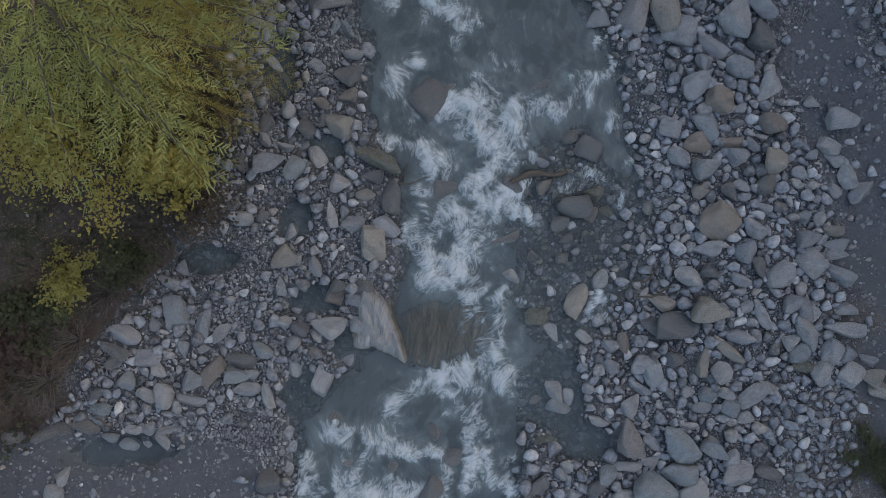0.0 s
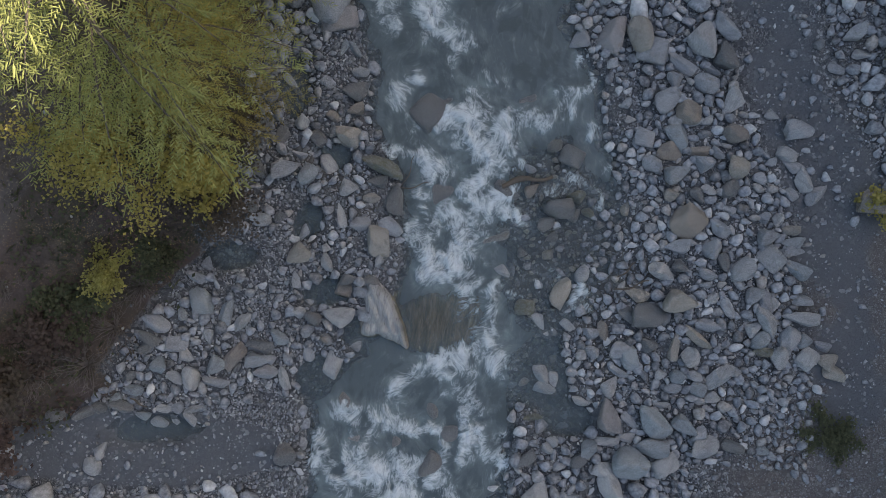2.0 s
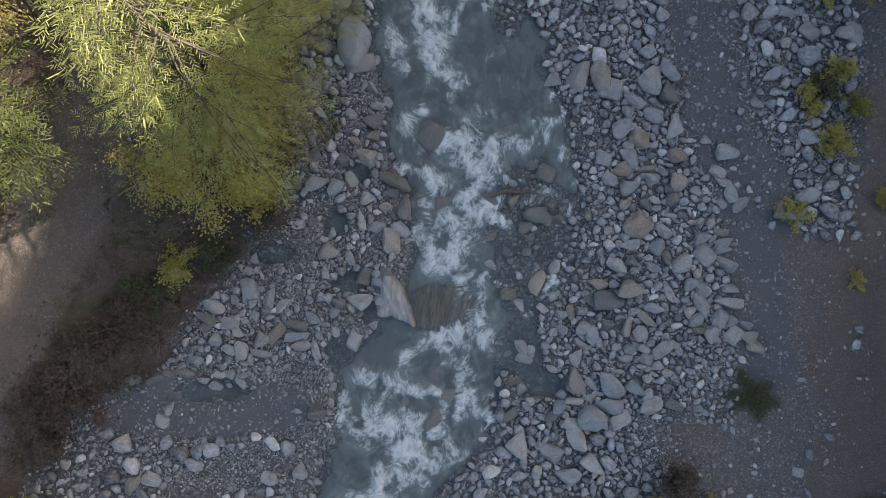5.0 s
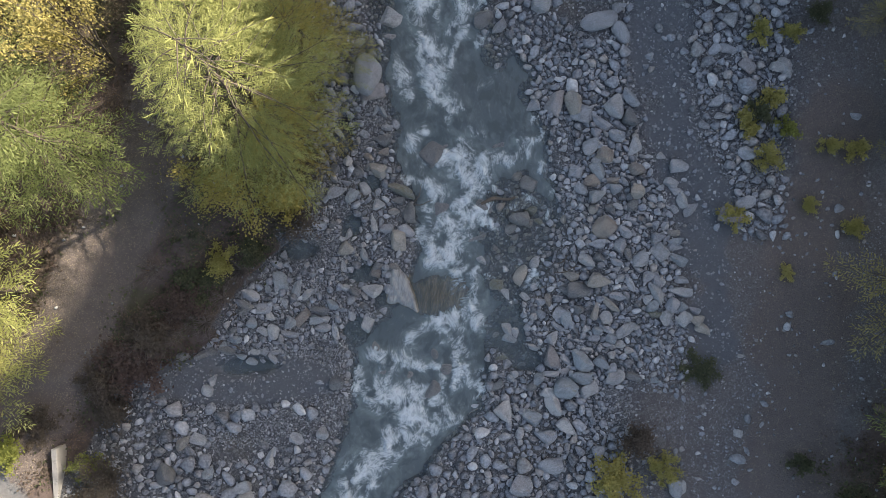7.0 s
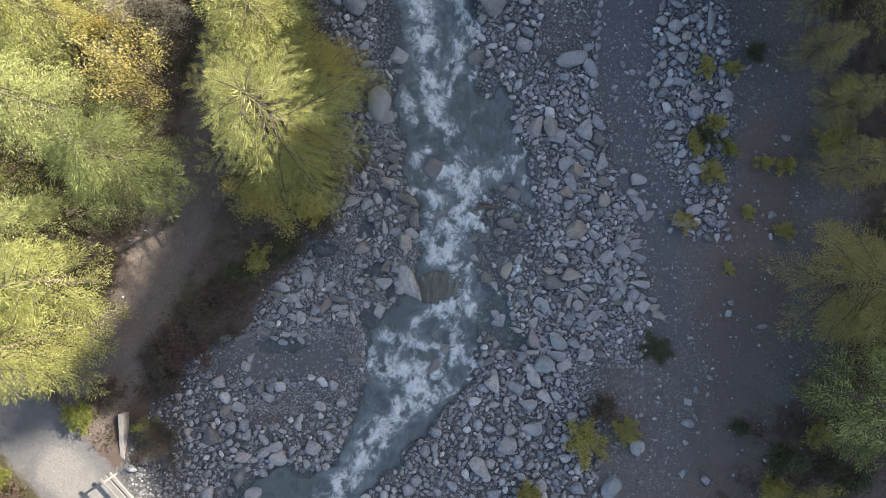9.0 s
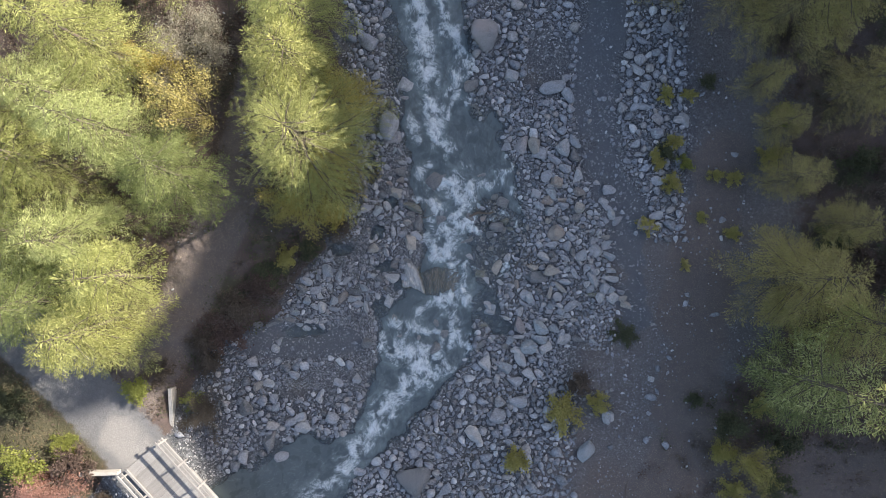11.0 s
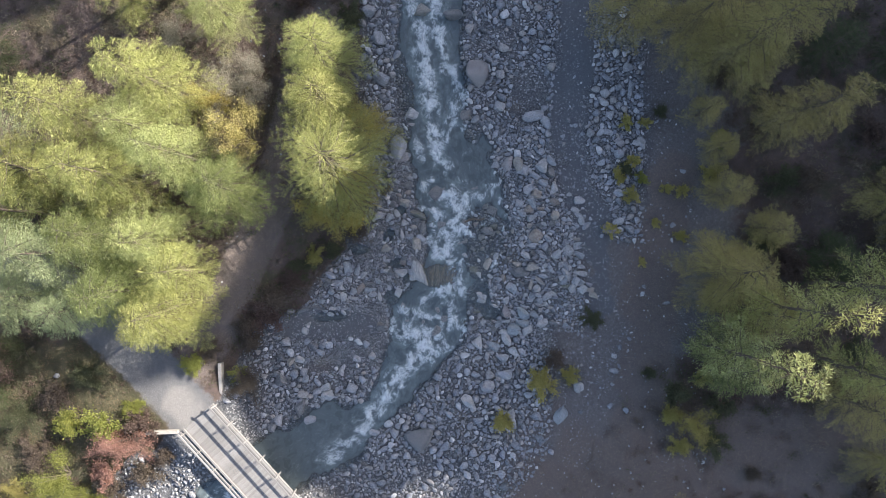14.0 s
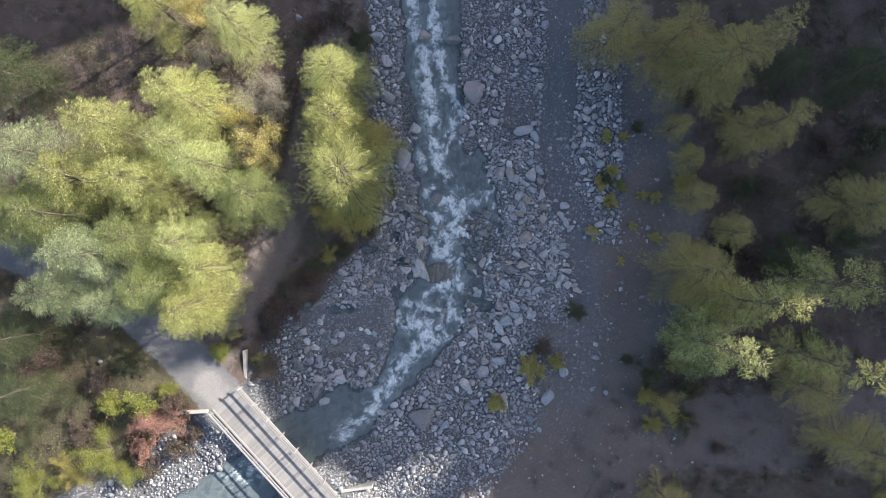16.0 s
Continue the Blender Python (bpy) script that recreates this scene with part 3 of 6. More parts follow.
rapid(-0.90, 10.4, -0.55, 7.0, 0.45, 0.85)
rapid(1.90, 12.6, 1.60, 9.4, 0.20, 0.5)
rapid(0.90, 11.2, 0.30, 8.6, 0.28, 0.6)
rapid(-2.20, 9.0, -1.60, 6.8, 0.20, 0.5)
rapid(-1.50, -7.60, -0.60, -8.60, 0.40, 0.7)
rapid(-3.40, -9.60, -4.40, -11.60, 0.62, 0.75)
rapid(-4.60, -11.80, -6.50, -14.20, 0.50, 0.65)
rapid(-6.56, -14.53, -8.84, -16.36, 0.59, 0.5)
rapid(-16.13, -19.09, -18.41, -20.00, 0.91, 0.5)



def foam_at(x, y):
    """How broken the water is, and which way it runs."""
    wx = x + (rough(x, y, 1.3, 31, 3) - 0.5) * 0.8
    wy = y + (rough(x, y, 1.3, 41, 3) - 0.5) * 0.8
    f, milk, fx, fy = np.zeros(np.shape(x)), np.zeros(np.shape(x)), np.zeros(np.shape(x)), -0.25 * np.ones(np.shape(x))
    for ax, ay, bx, by, w, s in RAPIDS:
        dx, dy = bx - ax, by - ay
        t = np.clip(((wx - ax) * dx + (wy - ay) * dy) / (dx * dx + dy * dy), 0, 1)
        d = np.hypot(wx - ax - t * dx, wy - ay - t * dy)
        f = np.maximum(f, s * (1 - ease(d, 0.0, w * 1.7 + 0.22)))
        milk = np.maximum(milk, s * (1 - ease(d, w * 0.5, w * 2.2 + 0.7)))
        k = np.exp(-(d / (w + 0.25)) ** 2) / math.hypot(dx, dy) * (1 if dy < 0.3 else -1)
        fx, fy = fx + dx * k, fy + dy * k
    f = np.maximum(f, 0.17 * ease(inside_stream(x, y), 0.4, 1.5) * ease(rough(x, y, 0.8, 37, 3), 0.4, 0.7))
    m = np.hypot(fx, fy) + 1e-6
    swirl = (rough(x, y, 1.1, 33, 2) - 0.5) * 2.2
    c, s = np.cos(swirl), np.sin(swirl)
    return f, (fx * c - fy * s) / m, (fx * s + fy * c) / m, milk


def streaks(x, y):
    """Noise drawn out along the current."""
    wx, wy = (rough(x, y, 1.7, 38, 3) - 0.5) * 0.9, (rough(x, y, 1.7, 39, 3) - 0.5) * 0.9
    total, px, py = 0.0, x + wx, y + wy
    qx, qy = px.copy(), py.copy()
    steps = 3
    f, ux, uy, milk = foam_at(x, y)
    for i in range(steps):
        total = total + rough(px, py, 2.6, 35, 3) + rough(qx, qy, 2.6, 35, 3)
        px, py = px + ux * 0.075, py + uy * 0.075
        qx, qy = qx - ux * 0.075, qy - uy * 0.075
    return f, milk, np.clip(((total / (2 * steps)) - 0.5) * 2.2 + 0.5, 0, 1)


def fibres(x, y):
    """Fine threads of bubbles along the current."""
    f, ux, uy, milk = foam_at(x, y)
    px, py = x.copy(), y.copy()
    qx, qy = x.copy(), y.copy()
    total, steps = 0.0, 6
    for i in range(steps):
        total = total + rough(px, py, 7.5, 45, 2) + rough(qx, qy, 7.5, 45, 2)
        px, py, qx, qy = px + ux * 0.06, py + uy * 0.06, qx - ux * 0.06, qy - uy * 0.06
    return np.clip((total / (2 * steps) - 0.5) * 3.0 + 0.5, 0, 1)


def spaced(lo, hi, a, b, fine, coarse):
    return np.concatenate([np.arange(lo, a, coarse), np.arange(a, b, fine), np.arange(b, hi, coarse)])


wv, wq = sheet(spaced(-34, 16, -6, 6, 0.055, 0.13), spaced(-28, 27, -8.5, 10, 0.055, 0.1), lambda x, y: 0 * x, lambda x, y: ground_z(x, y) < 0.06)
WX, WY = wv[:, 0], wv[:, 1]
broken, milk, streak = streaks(WX, WY)
fibre = fibres(WX, WY)
foam = np.clip(broken * 1.08 + ((streak - 0.5) * 1.0 + (fibre - 0.5) * 0.2) * ease(broken, 0.0, 0.4) - 0.17, 0, 1) * ease(broken, 0.0, 0.15)
wv[:, 2] = 0.035 * (rough(WX, WY * 0.6, 1.6, 51, 3) - 0.5) + broken * 0.04 + foam * (0.10 * streak + 0.14 * (rough(WX, WY, 3.5, 61, 4) - 0.45))
wm = mesh_of("water", wv, wq, None, WATER)
# where each spot lies along the stream's winding course, and across it
course_y = np.arange(-30, 32, 0.25)
mid = np.where(course_y > -14.0, (np.interp(course_y, EDGE_Y, EDGE_L) + np.interp(course_y, EDGE_Y, EDGE_R)) / 2,
               np.interp(course_y, [y for x, y in LOWER_STREAM[::-1]], [x for x, y in LOWER_STREAM[::-1]]))
mid = np.convolve(np.pad(mid, 8, "edge"), np.ones(17) / 17, "valid")
slope = np.gradient(mid, course_y)
run = np.cumsum(np.sqrt(1 + slope ** 2)) * 0.25
sway = (rough(WX, WY, 0.55, 55, 3) - 0.5) * 1.6
off, lean = WX - np.interp(WY, course_y, mid), np.interp(WY, course_y, slope)
field(wm, "across", off / np.sqrt(1 + lean ** 2) + sway)
field(wm, "along", np.interp(WY, course_y, run) + off * lean / np.sqrt(1 + lean ** 2) + 0.6 * (rough(WX, WY, 0.6, 57, 3) - 0.5))
field(wm, "foam", foam)
field(wm, "streak", 0.6 * streak + 0.4 * fibre)
field(wm, "air", np.clip(milk * (0.45 + 1.1 * streak), 0, 1))
clear = 1 - ease((np.abs((WX - 0.05 - 0.25 * (WY + 2)) / 1.6) ** 3 + np.abs((WY + 2.05 + 0.22 * WX) / 1.25) ** 3) ** (1 / 3) + (rough(WX, WY, 1.2, 75, 4) - 0.5) * 1.2, 0.4, 1.15)
field(wm, "depth", ease(-ground_z(WX, WY), 0.0, 0.4) * (1 - clear) - 0.08 * clear)
water = tagged(new("water", wm), "murky grey blue mountain stream with white rapids", "stream", kind="structure")


# ---- stones ----
def ball(subdivisions):
    bm = bmesh.new()
    bmesh.ops.create_icosphere(bm, subdivisions=subdivisions, radius=1.0)
    v = np.array([p.co[:] for p in bm.verts])
    t = np.array([[p.index for p in f.verts] for f in bm.faces])
    bm.free()
    return v, t


def stone_shape(seed, dirs, facets=16, power=6.0, grain=0.05):
    """A worn, faceted stone of about unit radius: a ball cut by random planes with rounded edges."""
    rng = np.random.default_rng(seed)
    n = rng.normal(size=(facets, 3))
    n /= np.linalg.norm(n, axis=1)[:, None]
    o = rng.uniform(0.76, 1.1, facets)
    k = np.maximum(0, dirs @ n.T / o) ** power
    r = (k.sum(axis=1) + 0.45 ** power) ** (-1 / power)
    p = dirs * r[:, None]
    bump = sum(np.sin(p @ rng.normal(size=3) * f + rng.uniform(0, 6)) / f for f in (3, 5, 8, 12, 17))
    p *= (1 + grain * bump)[:, None]
    span = np.abs(p).max(axis=0)
    return p / span


BALL3, BALL3_T = ball(4)
BALL2, BALL2_T = ball(3)
BALL1, BALL1_T = ball(2)
STONES = {}
for mat in (GREY, PALE, DARK, TAN, RUST, BLUE, PINK, MOSSY):
    STONES[mat.name] = [mesh_of("boulder", stone_shape(100 + i, b, 11 + i, 10 + 2.5 * (i % 5), 0.06), None, t, mat) for b, t in ((BALL3, BALL3_T), (BALL2, BALL2_T)) for i in range(9)]
PLACED = []
EXTRA = []
STONE_WORDS = {"grey stone": "grey weathered", "pale stone": "pale grey dry", "dark wet stone": "dark wet", "tan stone": "tan brown", "rusty stone": "rust stained",
               "blue grey stone": "blue grey", "reddish grey stone": "reddish grey", "mossy wet stone": "mossy wet"}


def boulder(x, y, length, width, turn, mat):
    i = len(PLACED)
    PLACED.append((x, y, length / 2, width / 2))
    if length * width < 0.105:
        EXTRA.append((x, y, length, width, turn))
        return
    rng = random.Random(i)
    h = width * rng.uniform(0.6, 0.85)
    z = float(ground_z(x, y))
    z = max(z, -0.22 if mat in (DARK, MOSSY) else -0.12)
    z = min(z, float(ground_z(x, y)) + 0.7 * h)
    ob = new("boulder", STONES[mat.name][i % 9 + (9 if length < 0.55 else 0)])
    size = "large" if length > 0.85 else "small" if length < 0.45 else "mid-sized"
    flat = "flat slab-like" if width < 0.5 * length else "rounded"
    tagged(ob, f"{size} {flat} {STONE_WORDS[mat.name]} boulder lying in the stream bed", "boulder", "boulders in the stream bed")
    ob.matrix_world = pose(x, y, z + 0.22 * h, rng.uniform(-7, 7), rng.uniform(-7, 7), turn + rng.uniform(-6, 6) + 180 * (i % 2)) @ Matrix.Diagonal((length * 0.595, width * 0.62, h * 0.64, 1))


boulder(-5.27, 6.48, 0.68, 0.37, -30, GREY)
boulder(-4.89, 6.56, 0.50, 0.28, 70, GREY)
boulder(-4.23, 6.10, 0.37, 0.31, 0, GREY)
boulder(-4.73, 5.32, 1.02, 0.31, -62, PALE)
boulder(-3.10, 6.41, 0.62, 0.25, 70, BLUE)
boulder(-2.76, 6.20, 0.62, 0.20, -60, BLUE)
boulder(-2.56, 5.55, 0.53, 0.28, 15, PALE)
boulder(-4.23, 5.09, 0.30, 0.28, 0, PALE)
boulder(-3.61, 5.27, 0.43, 0.28, -30, GREY)
boulder(-2.71, 4.96, 0.78, 0.53, -10, DARK)
boulder(-3.41, 4.54, 0.33, 0.28, 0, PALE)
boulder(-3.46, 4.22, 0.40, 0.34, 0, RUST)
boulder(-2.68, 4.37, 0.56, 0.43, 0, RUST)
boulder(-4.11, 4.36, 0.43, 0.28, 20, PALE)
boulder(-4.39, 3.97, 0.51, 0.40, 80, PALE)
boulder(-5.51, 3.92, 0.53, 0.37, -30, DARK)
boulder(-4.89, 3.69, 0.59, 0.40, 40, DARK)
boulder(-3.88, 3.53, 0.50, 0.37, -30, DARK)
boulder(-3.41, 3.74, 0.34, 0.31, 0, DARK)
boulder(-2.96, 3.66, 0.78, 0.71, 0, TAN)
boulder(-4.96, 3.19, 0.42, 0.31, -40, PALE)
boulder(-4.96, 2.68, 0.93, 0.71, -5, GREY)
boulder(-4.39, 3.04, 0.71, 0.25, -25, GREY)
boulder(-3.95, 3.10, 0.43, 0.28, 40, GREY)
boulder(-4.19, 2.48, 0.62, 0.53, 80, BLUE)
boulder(-3.60, 2.68, 0.73, 0.47, 100, PALE)
boulder(-5.66, 3.22, 0.34, 0.23, 0, GREY)
boulder(-5.66, 2.60, 0.65, 0.28, -70, DARK)
boulder(-2.68, 2.63, 0.33, 0.19, -60, PALE)
boulder(-2.01, 2.73, 1.30, 0.50, -10, MOSSY)
boulder(-2.01, 2.17, 0.65, 0.43, -20, DARK)
boulder(-3.05, 1.98, 0.67, 0.59, 0, PALE)
boulder(-2.32, 1.75, 0.59, 0.28, -10, TAN)
boulder(-5.79, 2.09, 0.39, 0.14, 5, GREY)
boulder(-5.79, 1.48, 0.40, 0.34, 0, DARK)
boulder(-5.59, 1.08, 0.50, 0.37, 10, GREY)
boulder(-5.04, 1.17, 0.43, 0.28, 0, DARK)
boulder(-3.99, 1.20, 0.62, 0.34, -5, DARK)
boulder(-4.34, 0.74, 0.48, 0.37, 100, GREY)
boulder(-3.22, 1.08, 0.85, 0.37, 92, PALE)
boulder(-2.87, 1.28, 0.53, 0.28, 85, GREY)
boulder(-2.53, 0.94, 0.68, 0.40, 5, GREY)
boulder(-1.55, 1.59, 0.84, 0.53, -70, DARK)
boulder(-1.78, 0.94, 0.84, 0.47, -50, GREY)
boulder(-2.06, 0.43, 0.93, 0.62, -70, TAN)
boulder(4.12, 6.59, 0.71, 0.53, 40, GREY)
boulder(5.08, 6.64, 1.15, 0.87, 80, PINK)
boulder(3.58, 3.53, 0.37, 0.22, 0, MOSSY)
boulder(5.44, 4.54, 0.37, 0.34, 0, GREY)
boulder(5.52, 4.08, 0.43, 0.26, 0, PALE)
boulder(5.44, 1.36, 0.47, 0.28, 80, TAN)
boulder(1.79, 1.98, 0.78, 0.62, 0, DARK)
boulder(5.86, 6.76, 1.21, 0.71, 85, TAN)
boulder(6.22, 6.17, 0.90, 0.81, 0, GREY)
boulder(7.69, 6.45, 1.12, 0.81, 75, PALE)
boulder(7.19, 5.74, 1.15, 0.47, -30, GREY)
boulder(8.47, 6.79, 0.93, 0.56, -30, GREY)
boulder(8.28, 5.94, 0.90, 0.78, 70, DARK)
boulder(6.81, 5.32, 0.68, 0.56, 90, GREY)
boulder(8.00, 5.55, 0.68, 0.25, -30, GREY)
boulder(7.81, 5.16, 0.71, 0.56, 0, GREY)
boulder(6.49, 4.62, 0.93, 0.62, 20, GREY)
boulder(7.26, 4.28, 0.71, 0.62, 0, RUST)
boulder(8.62, 4.65, 0.90, 0.50, 60, PALE)
boulder(6.91, 3.56, 0.87, 0.71, -50, BLUE)
boulder(7.47, 4.00, 0.47, 0.25, 40, PALE)
boulder(7.85, 4.00, 0.39, 0.31, 0, PALE)
boulder(9.79, 4.23, 0.54, 0.40, -20, PALE)
boulder(9.24, 4.23, 0.47, 0.22, 0, GREY)
boulder(10.56, 3.77, 0.78, 0.68, 30, GREY)
boulder(8.70, 3.56, 0.71, 0.59, -60, RUST)
boulder(5.98, 3.53, 0.59, 0.53, 0, GREY)
boulder(6.68, 3.10, 0.84, 0.53, -20, RUST)
boulder(7.61, 3.15, 0.65, 0.34, 10, RUST)
boulder(8.16, 3.04, 0.43, 0.31, -20, GREY)
boulder(6.79, 2.49, 0.87, 0.65, 0, BLUE)
boulder(7.77, 2.76, 0.75, 0.65, -30, GREY)
boulder(8.75, 2.57, 0.78, 0.71, 0, TAN)
boulder(6.17, 2.76, 0.56, 0.47, 0, GREY)
boulder(9.40, 2.37, 0.48, 0.34, -60, GREY)
boulder(10.28, 3.04, 0.62, 0.37, -20, PALE)
boulder(10.49, 2.68, 0.71, 0.34, -30, GREY)
boulder(10.83, 2.26, 0.57, 0.43, -60, PALE)
boulder(11.11, 1.75, 0.75, 0.47, 70, GREY)
boulder(9.79, 2.76, 0.37, 0.31, 0, GREY)
boulder(7.46, 1.83, 0.75, 0.53, -60, DARK)
boulder(6.65, 1.83, 0.43, 0.40, 0, TAN)
boulder(7.80, 1.95, 0.47, 0.28, -10, PALE)
boulder(8.54, 1.98, 0.57, 0.50, 0, DARK)
boulder(7.19, 1.00, 0.96, 0.84, 70, RUST)
boulder(8.16, 1.47, 0.34, 0.28, 0, PALE)
boulder(8.47, 1.36, 0.43, 0.31, 0, GREY)
boulder(8.16, 0.77, 0.59, 0.53, 0, GREY)
boulder(9.55, 0.61, 0.71, 0.59, -10, GREY)
boulder(9.58, 1.16, 0.48, 0.42, 0, GREY)
boulder(10.02, 1.08, 0.48, 0.34, 60, PALE)
boulder(10.41, 0.77, 0.57, 0.31, 15, TAN)
boulder(6.06, 0.82, 0.43, 0.28, 0, PALE)
boulder(10.41, 1.83, 0.40, 0.28, -30, GREY)
boulder(10.49, 0.35, 0.70, 0.37, 0, BLUE)
boulder(11.81, 5.63, 0.50, 0.40, 0, GREY)
boulder(6.34, -0.46, 0.71, 0.56, 0, PALE)
boulder(6.96, 0.20, 0.75, 0.56, -20, GREY)
boulder(6.91, -0.35, 0.65, 0.47, -30, DARK)
boulder(7.85, 0.12, 0.65, 0.50, 80, GREY)
boulder(8.23, -0.19, 0.56, 0.34, -60, DARK)
boulder(8.93, -0.43, 0.82, 0.65, 0, PALE)
boulder(9.74, -0.11, 0.78, 0.65, -30, PALE)
boulder(10.45, 0.12, 0.70, 0.31, 0, GREY)
boulder(10.64, -0.43, 0.87, 0.53, -10, BLUE)
boulder(7.77, -0.58, 0.54, 0.37, 0, GREY)
boulder(6.87, -1.28, 0.99, 0.87, -30, TAN)
boulder(7.77, -0.86, 0.50, 0.25, 0, GREY)
boulder(7.97, -1.28, 0.45, 0.31, 45, PALE)
boulder(8.39, -1.59, 0.71, 0.31, -50, GREY)
boulder(9.09, -1.20, 0.57, 0.47, 0, GREY)
boulder(9.55, -1.36, 0.75, 0.34, -60, GREY)
boulder(9.86, -1.47, 0.48, 0.26, 80, PALE)
boulder(10.75, -1.40, 0.61, 0.43, 10, PALE)
boulder(9.55, -1.90, 0.96, 0.50, -45, PALE)
boulder(10.80, -1.98, 1.27, 0.50, -20, PALE)
boulder(9.17, -2.29, 0.65, 0.51, 30, PALE)
boulder(7.69, -2.06, 0.78, 0.34, -15, GREY)
boulder(5.98, -1.82, 0.96, 0.78, 30, DARK)
boulder(9.48, -2.55, 0.61, 0.47, 0, BLUE)
boulder(10.33, -2.52, 0.70, 0.48, 80, GREY)
boulder(10.80, -2.60, 0.48, 0.39, 0, BLUE)
boulder(11.42, -2.75, 0.50, 0.34, 0, GREY)
boulder(7.54, -2.52, 0.96, 0.34, -25, TAN)
boulder(6.76, -2.83, 1.06, 0.34, 65, TAN)
boulder(6.14, -2.71, 0.65, 0.51, -40, DARK)
boulder(7.35, -3.03, 0.65, 0.56, 60, PALE)
boulder(9.55, -2.91, 0.64, 0.28, 0, MOSSY)
boulder(9.94, -3.14, 0.65, 0.54, 30, PALE)
boulder(10.87, -3.14, 0.65, 0.56, 60, PALE)
boulder(11.49, -3.22, 0.65, 0.47, -10, TAN)
boulder(11.70, -3.61, 0.71, 0.56, -10, TAN)
boulder(8.08, -3.69, 0.96, 0.56, 60, PALE)
boulder(8.54, -3.50, 0.57, 0.37, -50, PALE)
boulder(6.37, -3.61, 0.45, 0.42, 0, PALE)
boulder(6.84, -3.61, 0.50, 0.42, 0, BLUE)
boulder(7.38, -3.61, 0.48, 0.31, 0, GREY)
boulder(6.84, -4.00, 0.56, 0.31, -10, GREY)
boulder(7.54, -4.00, 0.47, 0.42, 0, BLUE)
boulder(7.94, -4.26, 0.50, 0.33, -20, PALE)
boulder(6.45, -4.49, 0.51, 0.22, 10, PALE)
boulder(6.29, -5.08, 0.99, 0.90, 0, BLUE)
boulder(7.10, -5.01, 0.90, 0.59, -50, BLUE)
boulder(7.61, -5.32, 0.65, 0.59, 40, GREY)
boulder(7.80, -5.78, 1.02, 0.65, 20, PALE)
boulder(6.22, -5.75, 0.93, 0.59, 10, BLUE)
boulder(8.47, -5.70, 0.81, 0.34, -30, DARK)
boulder(6.53, -6.33, 0.81, 0.53, 40, PALE)
boulder(7.95, -6.20, 0.42, 0.22, 0, PALE)
boulder(9.55, -5.94, 0.40, 0.34, 0, BLUE)
boulder(1.67, -0.46, 0.43, 0.42, 0, PALE)
boulder(1.99, -0.50, 0.47, 0.22, 85, PALE)
boulder(2.26, 0.04, 0.42, 0.37, 0, DARK)
boulder(2.49, -0.35, 0.36, 0.28, 0, GREY)
boulder(3.47, -1.20, 0.93, 0.53, 75, TAN)
boulder(4.20, -0.58, 0.51, 0.48, 0, PALE)
boulder(2.41, -1.59, 0.61, 0.45, 10, MOSSY)
boulder(2.80, -1.98, 0.65, 0.31, -60, PALE)
boulder(3.06, -2.40, 0.36, 0.33, 0, PALE)
boulder(3.27, -2.34, 0.37, 0.23, -60, PALE)
boulder(3.73, -2.13, 0.81, 0.36, -45, PALE)
boulder(4.43, -2.37, 0.59, 0.50, -30, GREY)
boulder(4.74, -2.21, 0.64, 0.33, 90, RUST)
boulder(4.40, -2.91, 0.42, 0.39, 0, GREY)
boulder(5.13, -2.83, 0.62, 0.53, -20, GREY)
boulder(5.49, -3.07, 0.78, 0.47, -60, BLUE)
boulder(5.75, -1.20, 0.81, 0.37, -20, TAN)
boulder(5.59, -1.90, 0.96, 0.51, -30, DARK)
boulder(2.85, -3.58, 0.59, 0.53, -20, PALE)
boulder(3.31, -3.76, 0.61, 0.39, 80, PALE)
boulder(3.23, -3.22, 0.33, 0.28, 0, PALE)
boulder(3.76, -3.53, 0.39, 0.31, 0, GREY)
boulder(2.95, -4.07, 0.65, 0.36, 0, BLUE)
boulder(2.41, -3.84, 0.43, 0.37, 0, DARK)
boulder(3.23, -4.26, 0.30, 0.22, 0, PALE)
boulder(4.90, -4.00, 0.67, 0.45, 60, PALE)
boulder(5.21, -3.53, 0.71, 0.30, -25, GREY)
boulder(4.12, -4.46, 0.56, 0.28, 0, PALE)
boulder(4.79, -4.97, 1.09, 0.81, 80, PINK)
boulder(2.83, -5.16, 0.65, 0.54, 70, GREY)
boulder(3.03, -5.86, 0.50, 0.30, -50, PALE)
boulder(3.19, -5.63, 0.36, 0.30, 0, PALE)
boulder(4.20, -5.86, 0.56, 0.51, 0, BLUE)
boulder(4.82, -5.63, 0.71, 0.25, 0, PALE)
boulder(5.44, -5.50, 0.57, 0.28, 0, GREY)
boulder(5.49, -5.01, 0.62, 0.34, -30, GREY)
boulder(2.57, -4.93, 0.56, 0.22, 20, MOSSY)
boulder(2.49, -6.17, 0.81, 0.45, 20, DARK)
boulder(3.34, -6.43, 0.48, 0.31, 0, GREY)
boulder(5.36, -6.22, 1.15, 0.90, 10, BLUE)
boulder(4.74, -6.50, 0.81, 0.47, 0, PALE)
boulder(4.04, -6.22, 0.54, 0.39, 0, DARK)
boulder(-7.42, -1.43, 0.84, 0.57, -60, BLUE)
boulder(-7.29, -0.27, 0.42, 0.28, 80, GREY)
boulder(-7.56, -0.66, 0.65, 0.39, -15, GREY)
boulder(-6.98, -0.89, 0.59, 0.17, -65, PALE)
boulder(-8.04, -1.82, 0.51, 0.33, 90, BLUE)
boulder(-7.60, -1.71, 0.47, 0.36, 80, GREY)
boulder(-8.69, -2.13, 0.93, 0.47, -25, GREY)
boulder(-8.95, -2.52, 0.71, 0.36, -10, DARK)
boulder(-9.16, -2.83, 0.43, 0.31, 0, DARK)
